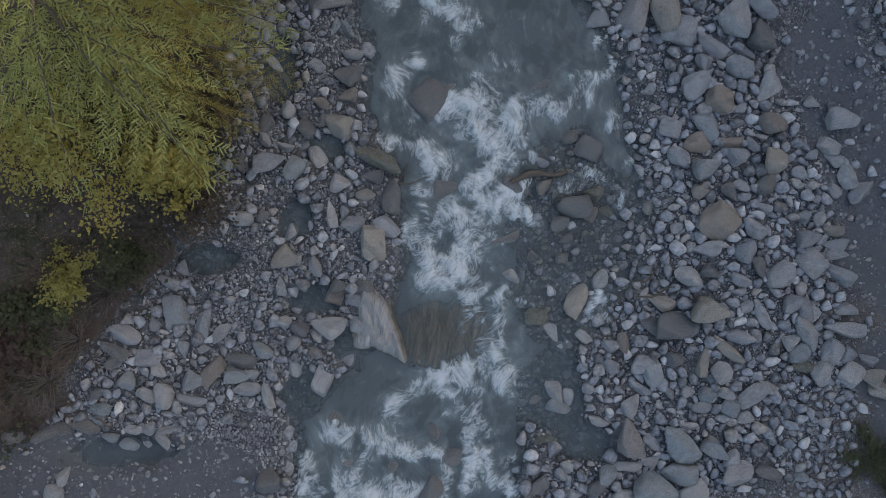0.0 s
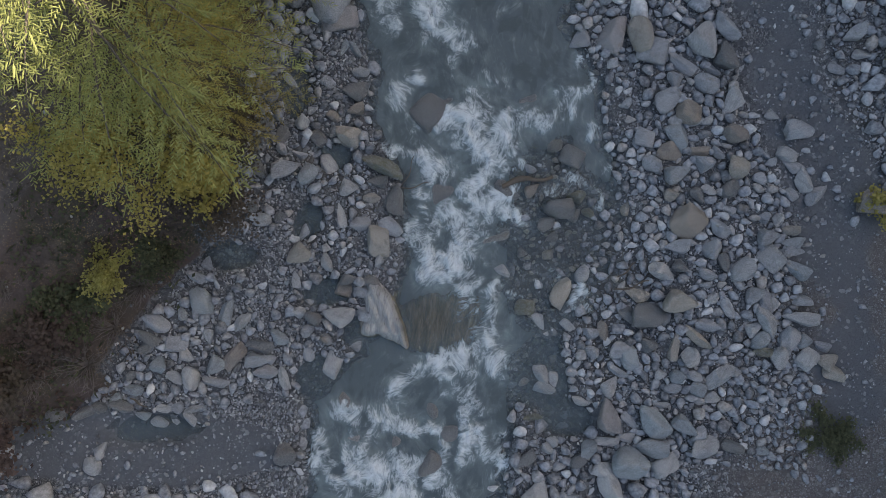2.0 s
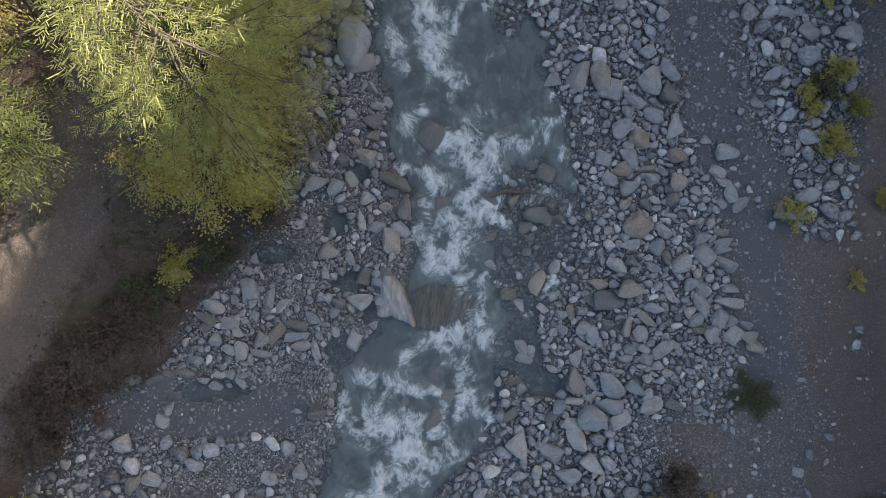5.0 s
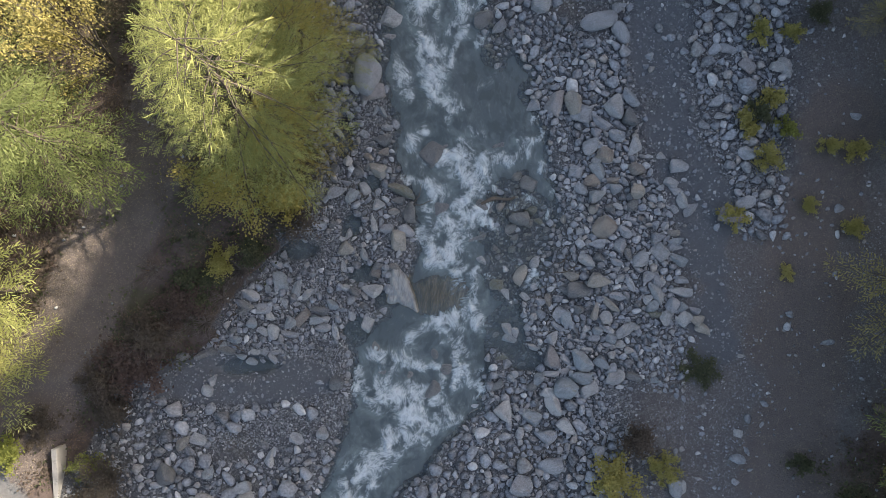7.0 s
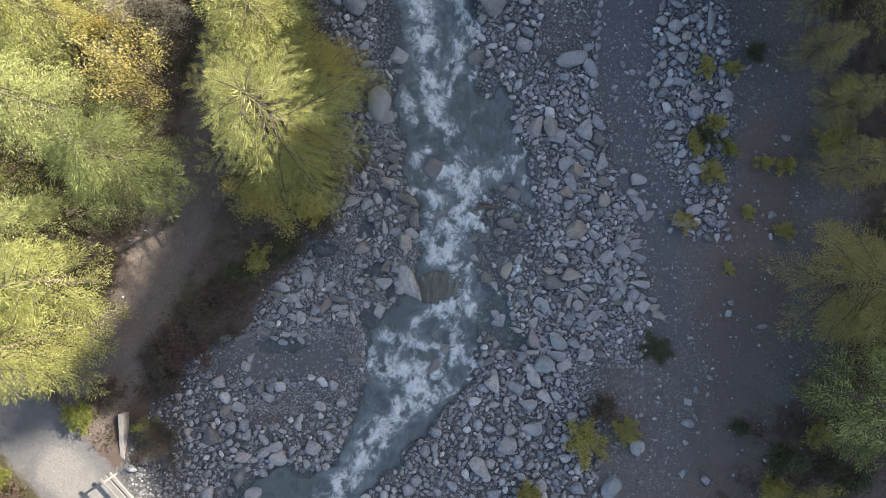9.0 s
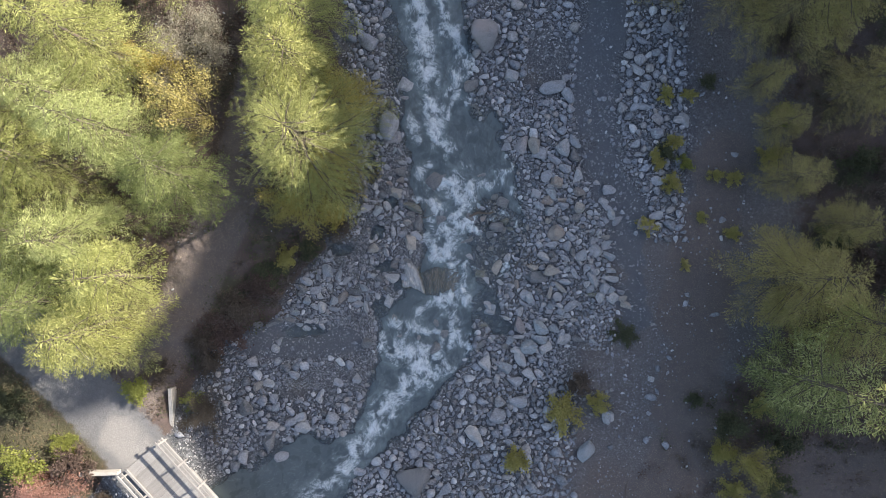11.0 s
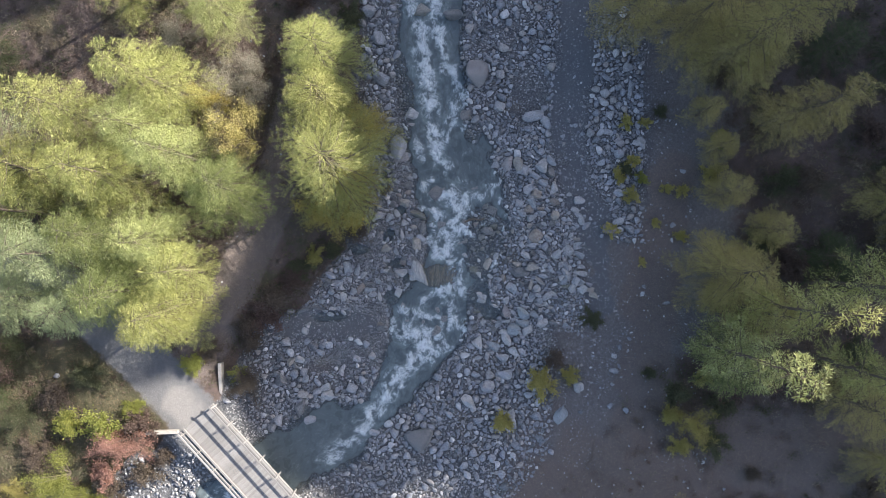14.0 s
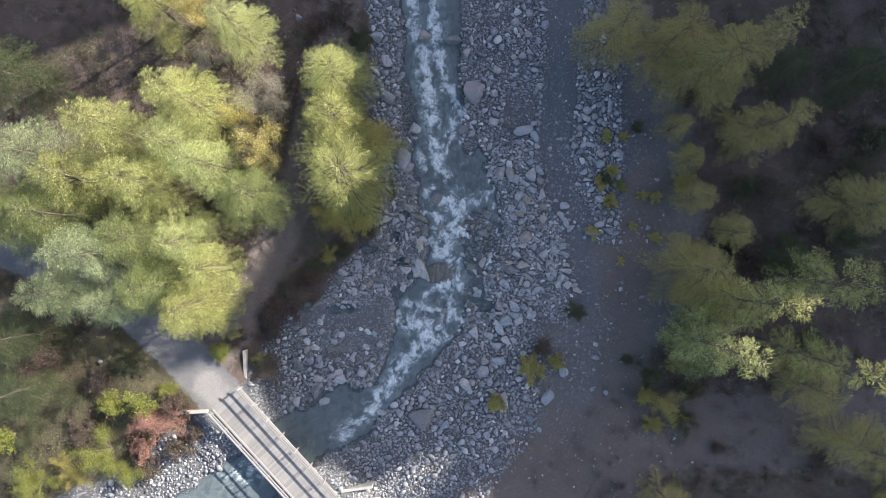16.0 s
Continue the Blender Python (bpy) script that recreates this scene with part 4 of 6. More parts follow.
boulder(-8.19, -2.68, 0.70, 0.45, 10, GREY)
boulder(-7.91, -2.99, 0.65, 0.31, -60, PALE)
boulder(-6.67, -1.82, 0.84, 0.48, 85, BLUE)
boulder(-6.25, -2.06, 0.65, 0.37, 70, PALE)
boulder(-7.18, -2.41, 0.51, 0.33, 80, GREY)
boulder(-6.72, -2.49, 0.39, 0.28, 0, PALE)
boulder(-8.74, -3.30, 0.56, 0.45, 0, BLUE)
boulder(-8.22, -3.69, 0.56, 0.33, -15, PALE)
boulder(-7.71, -3.61, 0.78, 0.51, 70, PALE)
boulder(-6.44, -3.07, 0.84, 0.42, 60, RUST)
boulder(-6.98, -3.30, 0.59, 0.53, 0, BLUE)
boulder(-6.98, -3.84, 0.81, 0.36, 0, GREY)
boulder(-9.39, -4.07, 0.48, 0.42, 30, BLUE)
boulder(-9.54, -3.61, 0.40, 0.31, 0, DARK)
boulder(-10.01, -4.31, 0.53, 0.33, 40, BLUE)
boulder(-9.78, -4.62, 0.81, 0.36, -20, DARK)
boulder(-9.16, -4.85, 0.45, 0.25, 10, BLUE)
boulder(-8.85, -5.08, 0.59, 0.36, -35, BLUE)
boulder(-8.61, -4.65, 0.47, 0.23, 0, PALE)
boulder(-8.15, -4.62, 0.45, 0.31, 0, GREY)
boulder(-7.68, -4.70, 0.65, 0.23, 20, PALE)
boulder(-7.79, -4.93, 0.48, 0.31, -20, GREY)
boulder(-8.33, -5.08, 0.50, 0.23, -55, GREY)
boulder(-10.51, -6.02, 0.68, 0.43, 50, PALE)
boulder(-11.02, -4.77, 0.96, 0.31, 20, DARK)
boulder(-10.51, -4.62, 0.48, 0.33, 0, DARK)
boulder(-9.70, -6.40, 0.34, 0.23, 70, PALE)
boulder(-11.87, -4.85, 0.56, 0.34, 20, DARK)
boulder(-4.45, 0.04, 0.75, 0.59, -20, TAN)
boulder(-4.11, -0.04, 0.43, 0.23, 80, GREY)
boulder(-3.61, -0.27, 0.53, 0.36, -40, PALE)
boulder(-4.58, -0.81, 0.56, 0.36, 80, GREY)
boulder(-4.16, -1.43, 0.43, 0.33, -10, PALE)
boulder(-4.42, -1.75, 0.42, 0.33, 0, PALE)
boulder(-4.03, -1.90, 0.50, 0.40, 0, DARK)
boulder(-4.27, -2.29, 0.43, 0.36, 0, GREY)
boulder(-3.07, -1.05, 0.68, 0.48, 0, RUST)
boulder(-3.22, -1.85, 0.96, 0.56, -10, PALE)
boulder(-2.40, -1.82, 0.62, 0.50, 20, GREY)
boulder(-2.29, -0.81, 0.50, 0.42, 0, DARK)
boulder(-2.01, -0.19, 0.40, 0.30, 40, PALE)
boulder(-1.70, -0.50, 0.34, 0.23, 0, PALE)
boulder(-1.28, -0.77, 0.65, 0.23, -15, PALE)
boulder(-1.32, -1.12, 0.59, 0.28, 75, TAN)
boulder(-2.06, -1.20, 0.47, 0.36, 0, GREY)
boulder(-2.56, -1.12, 0.43, 0.30, 0, GREY)
boulder(-3.02, -0.74, 0.50, 0.30, 0, DARK)
boulder(-5.66, -2.75, 0.87, 0.48, 0, DARK)
boulder(-5.01, -2.52, 0.56, 0.42, 0, BLUE)
boulder(-5.82, -3.14, 0.81, 0.51, -10, BLUE)
boulder(-5.35, -3.14, 0.59, 0.36, -10, GREY)
boulder(-5.40, -3.58, 0.78, 0.39, 0, GREY)
boulder(-4.92, -3.76, 0.71, 0.30, -65, PALE)
boulder(-4.23, -3.07, 0.59, 0.33, 80, GREY)
boulder(-3.46, -3.30, 0.90, 0.48, 80, PALE)
boulder(-2.76, -2.75, 0.43, 0.36, 0, GREY)
boulder(-2.79, -3.30, 0.56, 0.30, 40, GREY)
boulder(-2.37, -2.99, 0.81, 0.17, -75, GREY)
boulder(-2.59, -3.61, 0.65, 0.12, 75, PALE)
boulder(-2.95, -3.61, 0.50, 0.31, 0, BLUE)
boulder(-4.96, -6.02, 0.78, 0.62, 20, DARK)
boulder(-5.66, -6.02, 0.36, 0.22, 0, PALE)
boulder(-3.38, 8.12, 1.91, 1.19, 60, GREY)
boulder(-3.25, 7.16, 1.08, 0.70, 20, PINK)
boulder(-2.48, 10.70, 0.80, 0.65, 0, PALE)
boulder(-2.48, 9.75, 0.72, 0.44, 0, PINK)
boulder(2.56, 10.18, 0.67, 0.54, 80, GREY)
boulder(2.43, 8.45, 0.46, 0.34, 0, PALE)
boulder(3.07, 8.20, 0.41, 0.28, 0, GREY)
boulder(3.85, 8.33, 0.44, 0.31, 0, PALE)
boulder(7.08, 10.39, 1.65, 0.80, 20, GREY)
boulder(7.98, 10.00, 1.19, 0.62, -70, GREY)
boulder(4.37, 11.11, 0.80, 0.65, 0, PALE)
boulder(13.02, 10.44, 0.72, 0.65, 0, PALE)
boulder(12.89, 9.10, 0.90, 0.54, 0, GREY)
boulder(15.42, 8.38, 0.88, 0.70, -30, PALE)
boulder(12.37, 6.65, 0.70, 0.59, 0, GREY)
boulder(12.50, 6.05, 0.83, 0.36, 0, PALE)
boulder(13.66, 4.45, 0.83, 0.59, -30, GREY)
boulder(12.89, 1.56, 1.03, 0.77, 20, RUST)
boulder(13.79, 2.13, 0.98, 0.54, 0, GREY)
boulder(13.79, 8.33, 0.77, 0.52, -20, PINK)
boulder(2.69, -7.30, 0.96, 0.75, 70, PALE)
boulder(3.98, -7.56, 0.93, 0.85, 0, BLUE)
boulder(4.96, -7.04, 1.19, 0.72, -40, PALE)
boulder(5.53, -7.90, 1.08, 0.72, -60, PALE)
boulder(4.75, -8.46, 1.19, 0.90, -20, GREY)
boulder(3.59, -10.79, 1.14, 0.98, 0, GREY)
boulder(4.88, -9.76, 1.08, 0.75, 20, GREY)
boulder(10.69, -10.79, 0.65, 0.49, 60, PALE)
boulder(13.35, -8.34, 0.39, 0.34, 0, PALE)
boulder(-12.63, -10.22, 1.08, 0.88, 60, DARK)
boulder(-11.18, -8.67, 0.83, 0.59, 0, PALE)
boulder(-11.91, -8.85, 0.67, 0.54, 80, TAN)
boulder(-9.07, -10.84, 1.08, 0.67, 10, PALE)
boulder(-7.90, -9.63, 0.93, 0.57, 80, PALE)
boulder(-5.58, -8.34, 0.65, 0.52, 0, PALE)
boulder(-6.74, -8.59, 0.59, 0.52, 0, GREY)
boulder(-10.62, -10.14, 0.57, 0.52, 0, BLUE)
boulder(-10.75, -6.40, 0.49, 0.46, 0, PALE)
boulder(17.93, 1.87, 0.46, 0.36, 0, GREY)
boulder(18.75, 6.08, 0.46, 0.36, 0, GREY)
boulder(10.82, 2.18, 0.67, 0.57, -40, PALE)
boulder(7.85, 11.04, 0.77, 0.57, 0, GREY)
boulder(9.40, 8.84, 0.46, 0.39, 0, GREY)
boulder(2.82, 13.67, 2.00, 1.82, 20, PINK)
boulder(-4.74, 13.26, 1.23, 0.96, 0, GREY)
boulder(-4.97, 16.22, 1.23, 0.91, 80, GREY)
boulder(-2.46, 10.52, 0.96, 0.64, 0, PALE)
boulder(-1.78, -14.76, 2.10, 1.64, -10, DARK)
boulder(-5.42, -14.40, 1.14, 0.73, 0, GREY)
boulder(1.87, -11.80, 1.09, 1.00, 0, PALE)
boulder(0.27, -15.44, 1.00, 0.73, 20, GREY)
boulder(-11.12, -12.48, 1.50, 1.00, 60, DARK)
boulder(-9.07, -11.34, 1.14, 0.77, 0, PALE)
boulder(-10.43, -13.39, 0.91, 0.64, 40, GREY)
boulder(10.52, -10.66, 0.91, 0.64, 70, PALE)
boulder(9.16, -12.94, 1.28, 0.77, 60, BLUE)
boulder(14.40, 14.17, 0.91, 0.68, 0, GREY)
boulder(14.62, 12.57, 1.37, 0.55, 85, GREY)
boulder(12.57, 11.44, 0.82, 0.64, 0, PALE)
boulder(15.08, 8.34, 0.87, 0.64, -30, PALE)
boulder(-1.55, 18.59, 1.55, 1.00, 15, MOSSY)
boulder(-5.65, 18.50, 1.09, 0.82, 0, GREY)
boulder(0.73, 18.27, 0.73, 1.37, 80, DARK)
boulder(1.64, 10.52, 1.09, 0.73, 0, DARK)
boulder(-0.51, 4.36, 1.20, 0.95, 60, DARK)
boulder(-0.06, 4.76, 1.00, 0.46, -10, DARK)
boulder(0.96, 5.37, 0.52, 0.34, 80, DARK)
boulder(0.44, 5.04, 0.40, 0.30, 0, MOSSY)
boulder(0.89, 4.91, 0.40, 0.28, 0, DARK)
boulder(-1.70, 18.70, 1.40, 1.25, 0, TAN)
boulder(2.36, 4.73, 0.70, 0.50, 20, DARK)
boulder(2.67, 5.54, 0.52, 0.36, 0, MOSSY)
boulder(3.10, 4.86, 0.50, 0.34, 0, DARK)
boulder(3.87, 3.01, 0.74, 0.60, 0, DARK)
boulder(-0.14, 1.81, 1.20, 0.70, 20, DARK)
boulder(2.24, 2.59, 0.44, 0.36, 0, MOSSY)
boulder(2.57, 2.63, 0.36, 0.30, 0, GREY)
boulder(2.53, 2.01, 0.54, 0.40, 20, RUST)
boulder(4.05, 1.81, 0.66, 0.54, 0, MOSSY)
boulder(1.64, 0.55, 0.92, 0.46, 20, DARK)
boulder(3.47, 1.45, 0.86, 0.66, 30, DARK)
boulder(2.95, 0.95, 0.60, 0.40, 0, DARK)
boulder(3.35, 0.90, 0.36, 0.26, 0, GREY)
boulder(3.85, 1.20, 0.50, 0.36, 0, DARK)
boulder(-1.24, 3.65, 0.36, 0.28, 0, DARK)
boulder(4.30, 1.30, 0.40, 0.30, 0, MOSSY)
boulder(3.25, 0.50, 0.46, 0.34, 0, DARK)
boulder(4.65, 0.90, 0.46, 0.34, 10, DARK)
boulder(2.14, 1.00, 0.40, 0.26, 0, DARK)
boulder(5.25, 1.81, 0.30, 0.26, 0, PINK)
boulder(-0.44, -4.70, 0.54, 0.46, 80, DARK)
boulder(0.04, -5.48, 0.84, 0.64, 10, DARK)
boulder(-0.44, -6.41, 0.96, 0.74, 0, DARK)
boulder(-1.95, -6.41, 0.66, 0.54, 0, DARK)
boulder(-2.95, -5.93, 0.32, 0.20, 0, DARK)
boulder(-3.17, -4.42, 0.66, 0.52, 70, DARK)
boulder(-2.75, -5.58, 0.76, 0.54, 0, DARK)
boulder(2.14, -3.50, 0.36, 0.28, 0, MOSSY)
boulder(-3.57, -6.71, 0.60, 0.40, 0, DARK)
boulder(0.84, -6.21, 0.50, 0.36, 0, DARK)
boulder(-1.57, -5.71, 0.60, 0.44, 20, DARK)
boulder(1.84, -5.81, 0.40, 0.26, 0, DARK)


# the ledge of layered rock that the stream slides over
def ledge():
    n, m = 150, 130
    s, t = np.meshgrid(np.linspace(-1, 1, n), np.linspace(-1, 1, m))
    x, y = s * 2.6, t * 1.8
    r = (np.abs(x / np.where(x < 0, 2.15, 2.35)) ** 4 + np.abs((y + 0.25 * x) / 1.4) ** 4) ** (1 / 4) + 0.75 * (rough(x, y, 0.9, 74, 4) - 0.5)
    # beds run steeply down the stream and break off in steps
    across = x + 0.26 * y + 0.25 * (rough(x, y, 0.8, 76, 3) - 0.5)
    bed = rough(across * 4.2, y * 0.55 + 3, 1.0, 71, 4)
    fine = rough(across * 13.0, y * 1.1, 1.0, 73, 3)
    bare = ease(-across, 1.02, 1.2)
    z = -0.03 - 0.065 * (x + 1.0) + 0.22 * (bed - 0.5) + 0.07 * (fine - 0.5) + (0.36 + 0.20 * (rough(across * 3, y * 0.8, 1.0, 78, 3) - 0.4)) * bare
    z = z - 0.8 * ease(r, 0.72, 1.05)
    idx = np.arange(n * m).reshape(m, n)
    q = np.stack([idx[:-1, :-1], idx[:-1, 1:], idx[1:, 1:], idx[1:, :-1]], -1).reshape(-1, 4)
    me = mesh_of("rock_ledge", np.stack([x.ravel(), y.ravel(), z.ravel()], -1), q, None, BEDROCK)
    field(me, "dry", (ease(z, -0.02, 0.14) * bare).ravel())
    ob = new("rock_ledge", me)
    ob.matrix_world = pose(-0.3, -2.1, 0.0, 0, 0, 4)
    tagged(ob, "striated brown bedrock ledge with a pale dry edge in the stream", "rock ledge")


ledge()


# ---- trees and bushes ----
def spindles(p, d, length, width, rng, sag=0.15):
    """Tapered three-sided sprays from points p along directions d."""
    n = len(p)
    d = d / np.linalg.norm(d, axis=1)[:, None]
    side = np.cross(d, np.array([0.0, 0.0, 1.0]) + rng.normal(size=(n, 3)) * 0.3)
    side /= np.linalg.norm(side, axis=1)[:, None] + 1e-9
    up = np.cross(side, d)
    down = np.array([0, 0, -1.0])
    v = np.zeros((n, 7, 3))
    for ring, (s, w) in enumerate(((0.0, 0.55), (0.5, 1.0))):
        c = p + d * (length * s)[:, None] + down * (length * sag * s * s)[:, None]
        for k in range(3):
            a = k * 2.094 + ring * 0.5
            v[:, ring * 3 + k] = c + (side * math.cos(a) + up * math.sin(a) * 0.8) * (width * w)[:, None]
    v[:, 6] = p + d * length[:, None] + down * (length * sag)[:, None]
    base = (np.arange(n) * 7)[:, None]
    q = np.concatenate([base + np.array([[k, (k + 1) % 3, 3 + (k + 1) % 3, 3 + k]]) for k in range(3)])
    t = np.concatenate([base + np.array([[3 + k, 3 + (k + 1) % 3, 6]]) for k in range(3)])
    return v.reshape(-1, 3), q, t


def blades(p, d, length, width, rng, slim, sag=0.15):
    """Slim folded sprays, two leaves of four corners each."""
    n = len(p)
    d = d / np.linalg.norm(d, axis=1)[:, None]
    side = np.cross(d, np.array([0.0, 0.0, 1.0]) + rng.normal(size=(n, 3)) * 0.45)
    side /= np.linalg.norm(side, axis=1)[:, None] + 1e-9
    fold = np.cross(side, d) * (width * 0.5)[:, None]
    drop = np.array([0, 0, 1.0])
    if not slim:
        mid = p + d * (length * 0.45)[:, None] - drop * (length * sag * 0.2)[:, None] - fold
        tip = p + d * length[:, None] - drop * (length * sag)[:, None]
        w = side * width[:, None]
        t = (np.arange(n) * 4)[:, None]
        return (np.stack([p, mid + w, tip, mid - w], 1).reshape(-1, 3), np.zeros((0, 4), int),
                np.concatenate([t + np.array([[0, 1, 2]]), t + np.array([[0, 2, 3]])]))
    near = p + d * (length * 0.2)[:, None] - fold
    far = p + d * (length * 0.8)[:, None] - drop * (length * sag * 0.6)[:, None] - fold
    tip = p + d * length[:, None] - drop * (length * sag)[:, None]
    w = side * (width * 0.46)[:, None]
    v = np.stack([p, near + w, far + w * 0.8, tip, far - w * 0.8, near - w], 1).reshape(-1, 3)
    base = (np.arange(n) * 6)[:, None]
    q = np.concatenate([base + np.array([[0, 1, 2, 3]]), base + np.array([[0, 3, 4, 5]])])
    return v, q, np.zeros((0, 3), int)


def tube(points, radii, sides=6):
    pts = np.asarray(points, float)
    v = []
    for i, p in enumerate(pts):
        d = pts[min(i + 1, len(pts) - 1)] - pts[max(i - 1, 0)]
        d = d / (np.linalg.norm(d) + 1e-9)
        a = np.cross(d, (0.3, 1, 0.2))
        a /= np.linalg.norm(a) + 1e-9
        b = np.cross(d, a)
        for k in range(sides):
            w = 2 * math.pi * k / sides
            v.append(p + (a * math.cos(w) + b * math.sin(w)) * radii[i])
    q = [[i * sides + k, i * sides + (k + 1) % sides, (i + 1) * sides + (k + 1) % sides, (i + 1) * sides + k] for i in range(len(pts) - 1) for k in range(sides)]
    return np.array(v), np.array(q)


def joined(pieces):
    vs, qs, ts, n = [], [], [], 0
    for v, q, t in pieces:
        vs.append(v)
        qs.append(np.asarray(q, int).reshape(-1, 4) + n)
        ts.append(np.asarray(t, int).reshape(-1, 3) + n)
        n += len(v)
    return np.concatenate(vs), np.concatenate(qs), np.concatenate(ts)


def larch_forms(seed, radius, count, slim):
    """Trunk, limbs and finger-like needle sprays of a larch 10 m high, standing on z = 0."""
    rng = np.random.default_rng(seed)
    height = 10.0
    lean = rng.normal(size=2) * 0.25
    hs = np.linspace(0, 1, 9)
    stem = np.stack([lean[0] * hs ** 2 + 0.08 * np.sin(hs * 5 + seed), lean[1] * hs ** 2 + 0.08 * np.cos(hs * 4 + seed), hs * height], -1)
    trunk = tube(stem, 0.16 * (1 - hs * 0.93), 8)
    limbs, P, D, L, W, T = [], [], [], [], [], []
    # whole sectors of the crown are fuller or thinner than others
    lobes = [(rng.uniform(0, 6.28), rng.uniform(0.2, 0.95), rng.uniform(-0.3, 0.28)) for k in range(9)]
    for i in range(count):
        f = 0.16 + 0.84 * ((i + rng.uniform(0, 1)) / count) ** 0.9
        a = i * 2.399 + rng.normal() * 0.35
        full = 1 + sum(g * max(0, math.cos(a - b)) ** 3 * math.exp(-((f - h) / 0.2) ** 2) for b, h, g in lobes)
        reach = radius * (1.04 - f) ** 0.55 * rng.uniform(0.62, 1.12) * full + 0.25
        tone = rng.uniform(0, 1)
        base = np.array([np.interp(f, hs, stem[:, 0]), np.interp(f, hs, stem[:, 1]), f * height])
        s = np.linspace(0, 1, 5)
        rise = rng.uniform(0.0, 0.35) + 0.6 * max(0, f - 0.7)
        bend = rng.normal() * 0.3
        line = np.stack([np.cos(a + bend * s) * reach * s, np.sin(a + bend * s) * reach * s, reach * (rise * s - 0.36 * s * s)], -1) + base
        limbs.append((*tube(line, 0.028 * (1 - s * 0.85) * (0.5 + reach / radius), 3), np.zeros((0, 3), int)))
        steps = max(5, int(reach / (0.15 if slim else 0.105)))
        for j in range(steps):
            q = (j + rng.uniform(0.2, 0.9)) / steps
            if q < 0.15:
                continue
            p = np.array([np.interp(q, s, line[:, k]) for k in range(3)])
            aa = a + bend * q + (1 if j % 2 else -1) * rng.uniform(0.6, 0.9)
            ln = (0.2 + 0.50 * (1 - q) ** 0.7 * reach) * rng.uniform(0.6, 1.15)
            d = np.array([math.cos(aa), math.sin(aa), rng.uniform(-0.3, 0.2)])
            m = max(3, int(ln / (0.036 if slim else 0.078)))
            for k in range(m + 1):
                qq = (k + rng.uniform(0.4, 0.9)) / (m + 1)
                bb = aa + (0.0 if k == m else (1 if k % 2 else -1) * (rng.uniform(0.6, 0.95) if slim else rng.uniform(0.5, 0.95)))
                P.append(p + d * ln * qq + np.array([0, 0, -0.15 * ln * qq * qq]))
                D.append(np.array([math.cos(bb), math.sin(bb), rng.uniform(-0.15, 0.3)]))
                L.append(rng.uniform(0.075, 0.15) if slim else rng.uniform(0.13, 0.27)), W.append(rng.uniform(0.017, 0.024) if slim else rng.uniform(0.017, 0.026))
        for k in range(4):
            P.append(line[-1 - k % 2]), D.append(line[-1] - line[-3] + rng.normal(size=3) * 0.25 * reach), L.append(0.3), W.append(0.03)
        T.extend([tone] * (len(P) - len(T)))
    for k in range(40):
        a = k * 2.4
        P.append(stem[-1] + np.array([0, 0, -0.05 * k])), D.append(np.array([math.cos(a), math.sin(a), 0.9])), L.append(0.25 + 0.015 * k), W.append(0.032)
    T.extend([0.1] * (len(P) - len(T)))
    return trunk, joined(limbs), blades(np.array(P), np.array(D), np.array(L), np.array(W), rng, slim), np.repeat(T, 6 if slim else 4)


def broad_forms(seed, height=2.0, radius=1.0, leaves=2300, leaf=1.1):
    """Stems and loose leaves of a bush or small broad-leaved tree."""
    rng = np.random.default_rng(seed)
    stems, centres = [], []
    for i in range(15):
        a, out = i * 2.4 + rng.normal() * 0.6, rng.uniform(0.12, 1.0)
        tip = np.array([math.cos(a) * radius * out, math.sin(a) * radius * out, height * rng.uniform(0.45, 1.0) * (1.05 - 0.45 * out)])
        s = np.linspace(0, 1, 5)
        line = np.stack([tip[0] * s, tip[1] * s, tip[2] * s ** 0.75], -1)
        stems.append((*tube(line, 0.03 * height ** 0.5 * (1 - 0.8 * s) * 0.6, 4), np.zeros((0, 3), int)))
        for q in (0.6, 0.8, 1.0):
            centres.append(tip * np.array([q, q, q ** 0.75]))
    centres = np.array(centres)
    c = centres[rng.integers(0, len(centres), leaves)]
    p = c + rng.normal(size=(leaves, 3)) * np.array([0.12, 0.12, 0.09]) * radius * rng.uniform(0.4, 1.5, (leaves, 1))
    p[:, 2] = np.maximum(p[:, 2], 0.03)
    size = rng.uniform(0.5, 1.2, leaves) * 0.034 * leaf
    a = rng.normal(size=(leaves, 3))
    nrm = np.array([0, 0, 1.0]) + rng.normal(size=(leaves, 3)) * 0.55
    e1 = np.cross(nrm, a)
    e1 /= np.linalg.norm(e1, axis=1)[:, None]
    e2 = np.cross(nrm / np.linalg.norm(nrm, axis=1)[:, None], e1)
    v = np.stack([p - e1 * size[:, None] * 1.5, p - e2 * size[:, None], p + e1 * size[:, None] * 1.5, p + e2 * size[:, None]], 1).reshape(-1, 3)
    q = np.arange(leaves * 4).reshape(-1, 4)
    return joined(stems), (v, q)


# 0-3 slender, 4-7 broad, 8-9 broad with the finest sprays
LARCH = [larch_forms(200 + i, 2.2, 46, False) for i in range(4)] + [larch_forms(210 + i, 3.4, 60, False) for i in range(4)] + [larch_forms(220 + i, 3.6, 66, True) for i in range(2)]
LARCH_TRUNK = [mesh_of("trunk", t[0], t[1], None, BARK) for t, l, s, tone in LARCH]
LARCH_LIMBS = [mesh_of("crown_wood", l[0], l[1], None, BARK) for t, l, s, tone in LARCH]
NEEDLES = {}
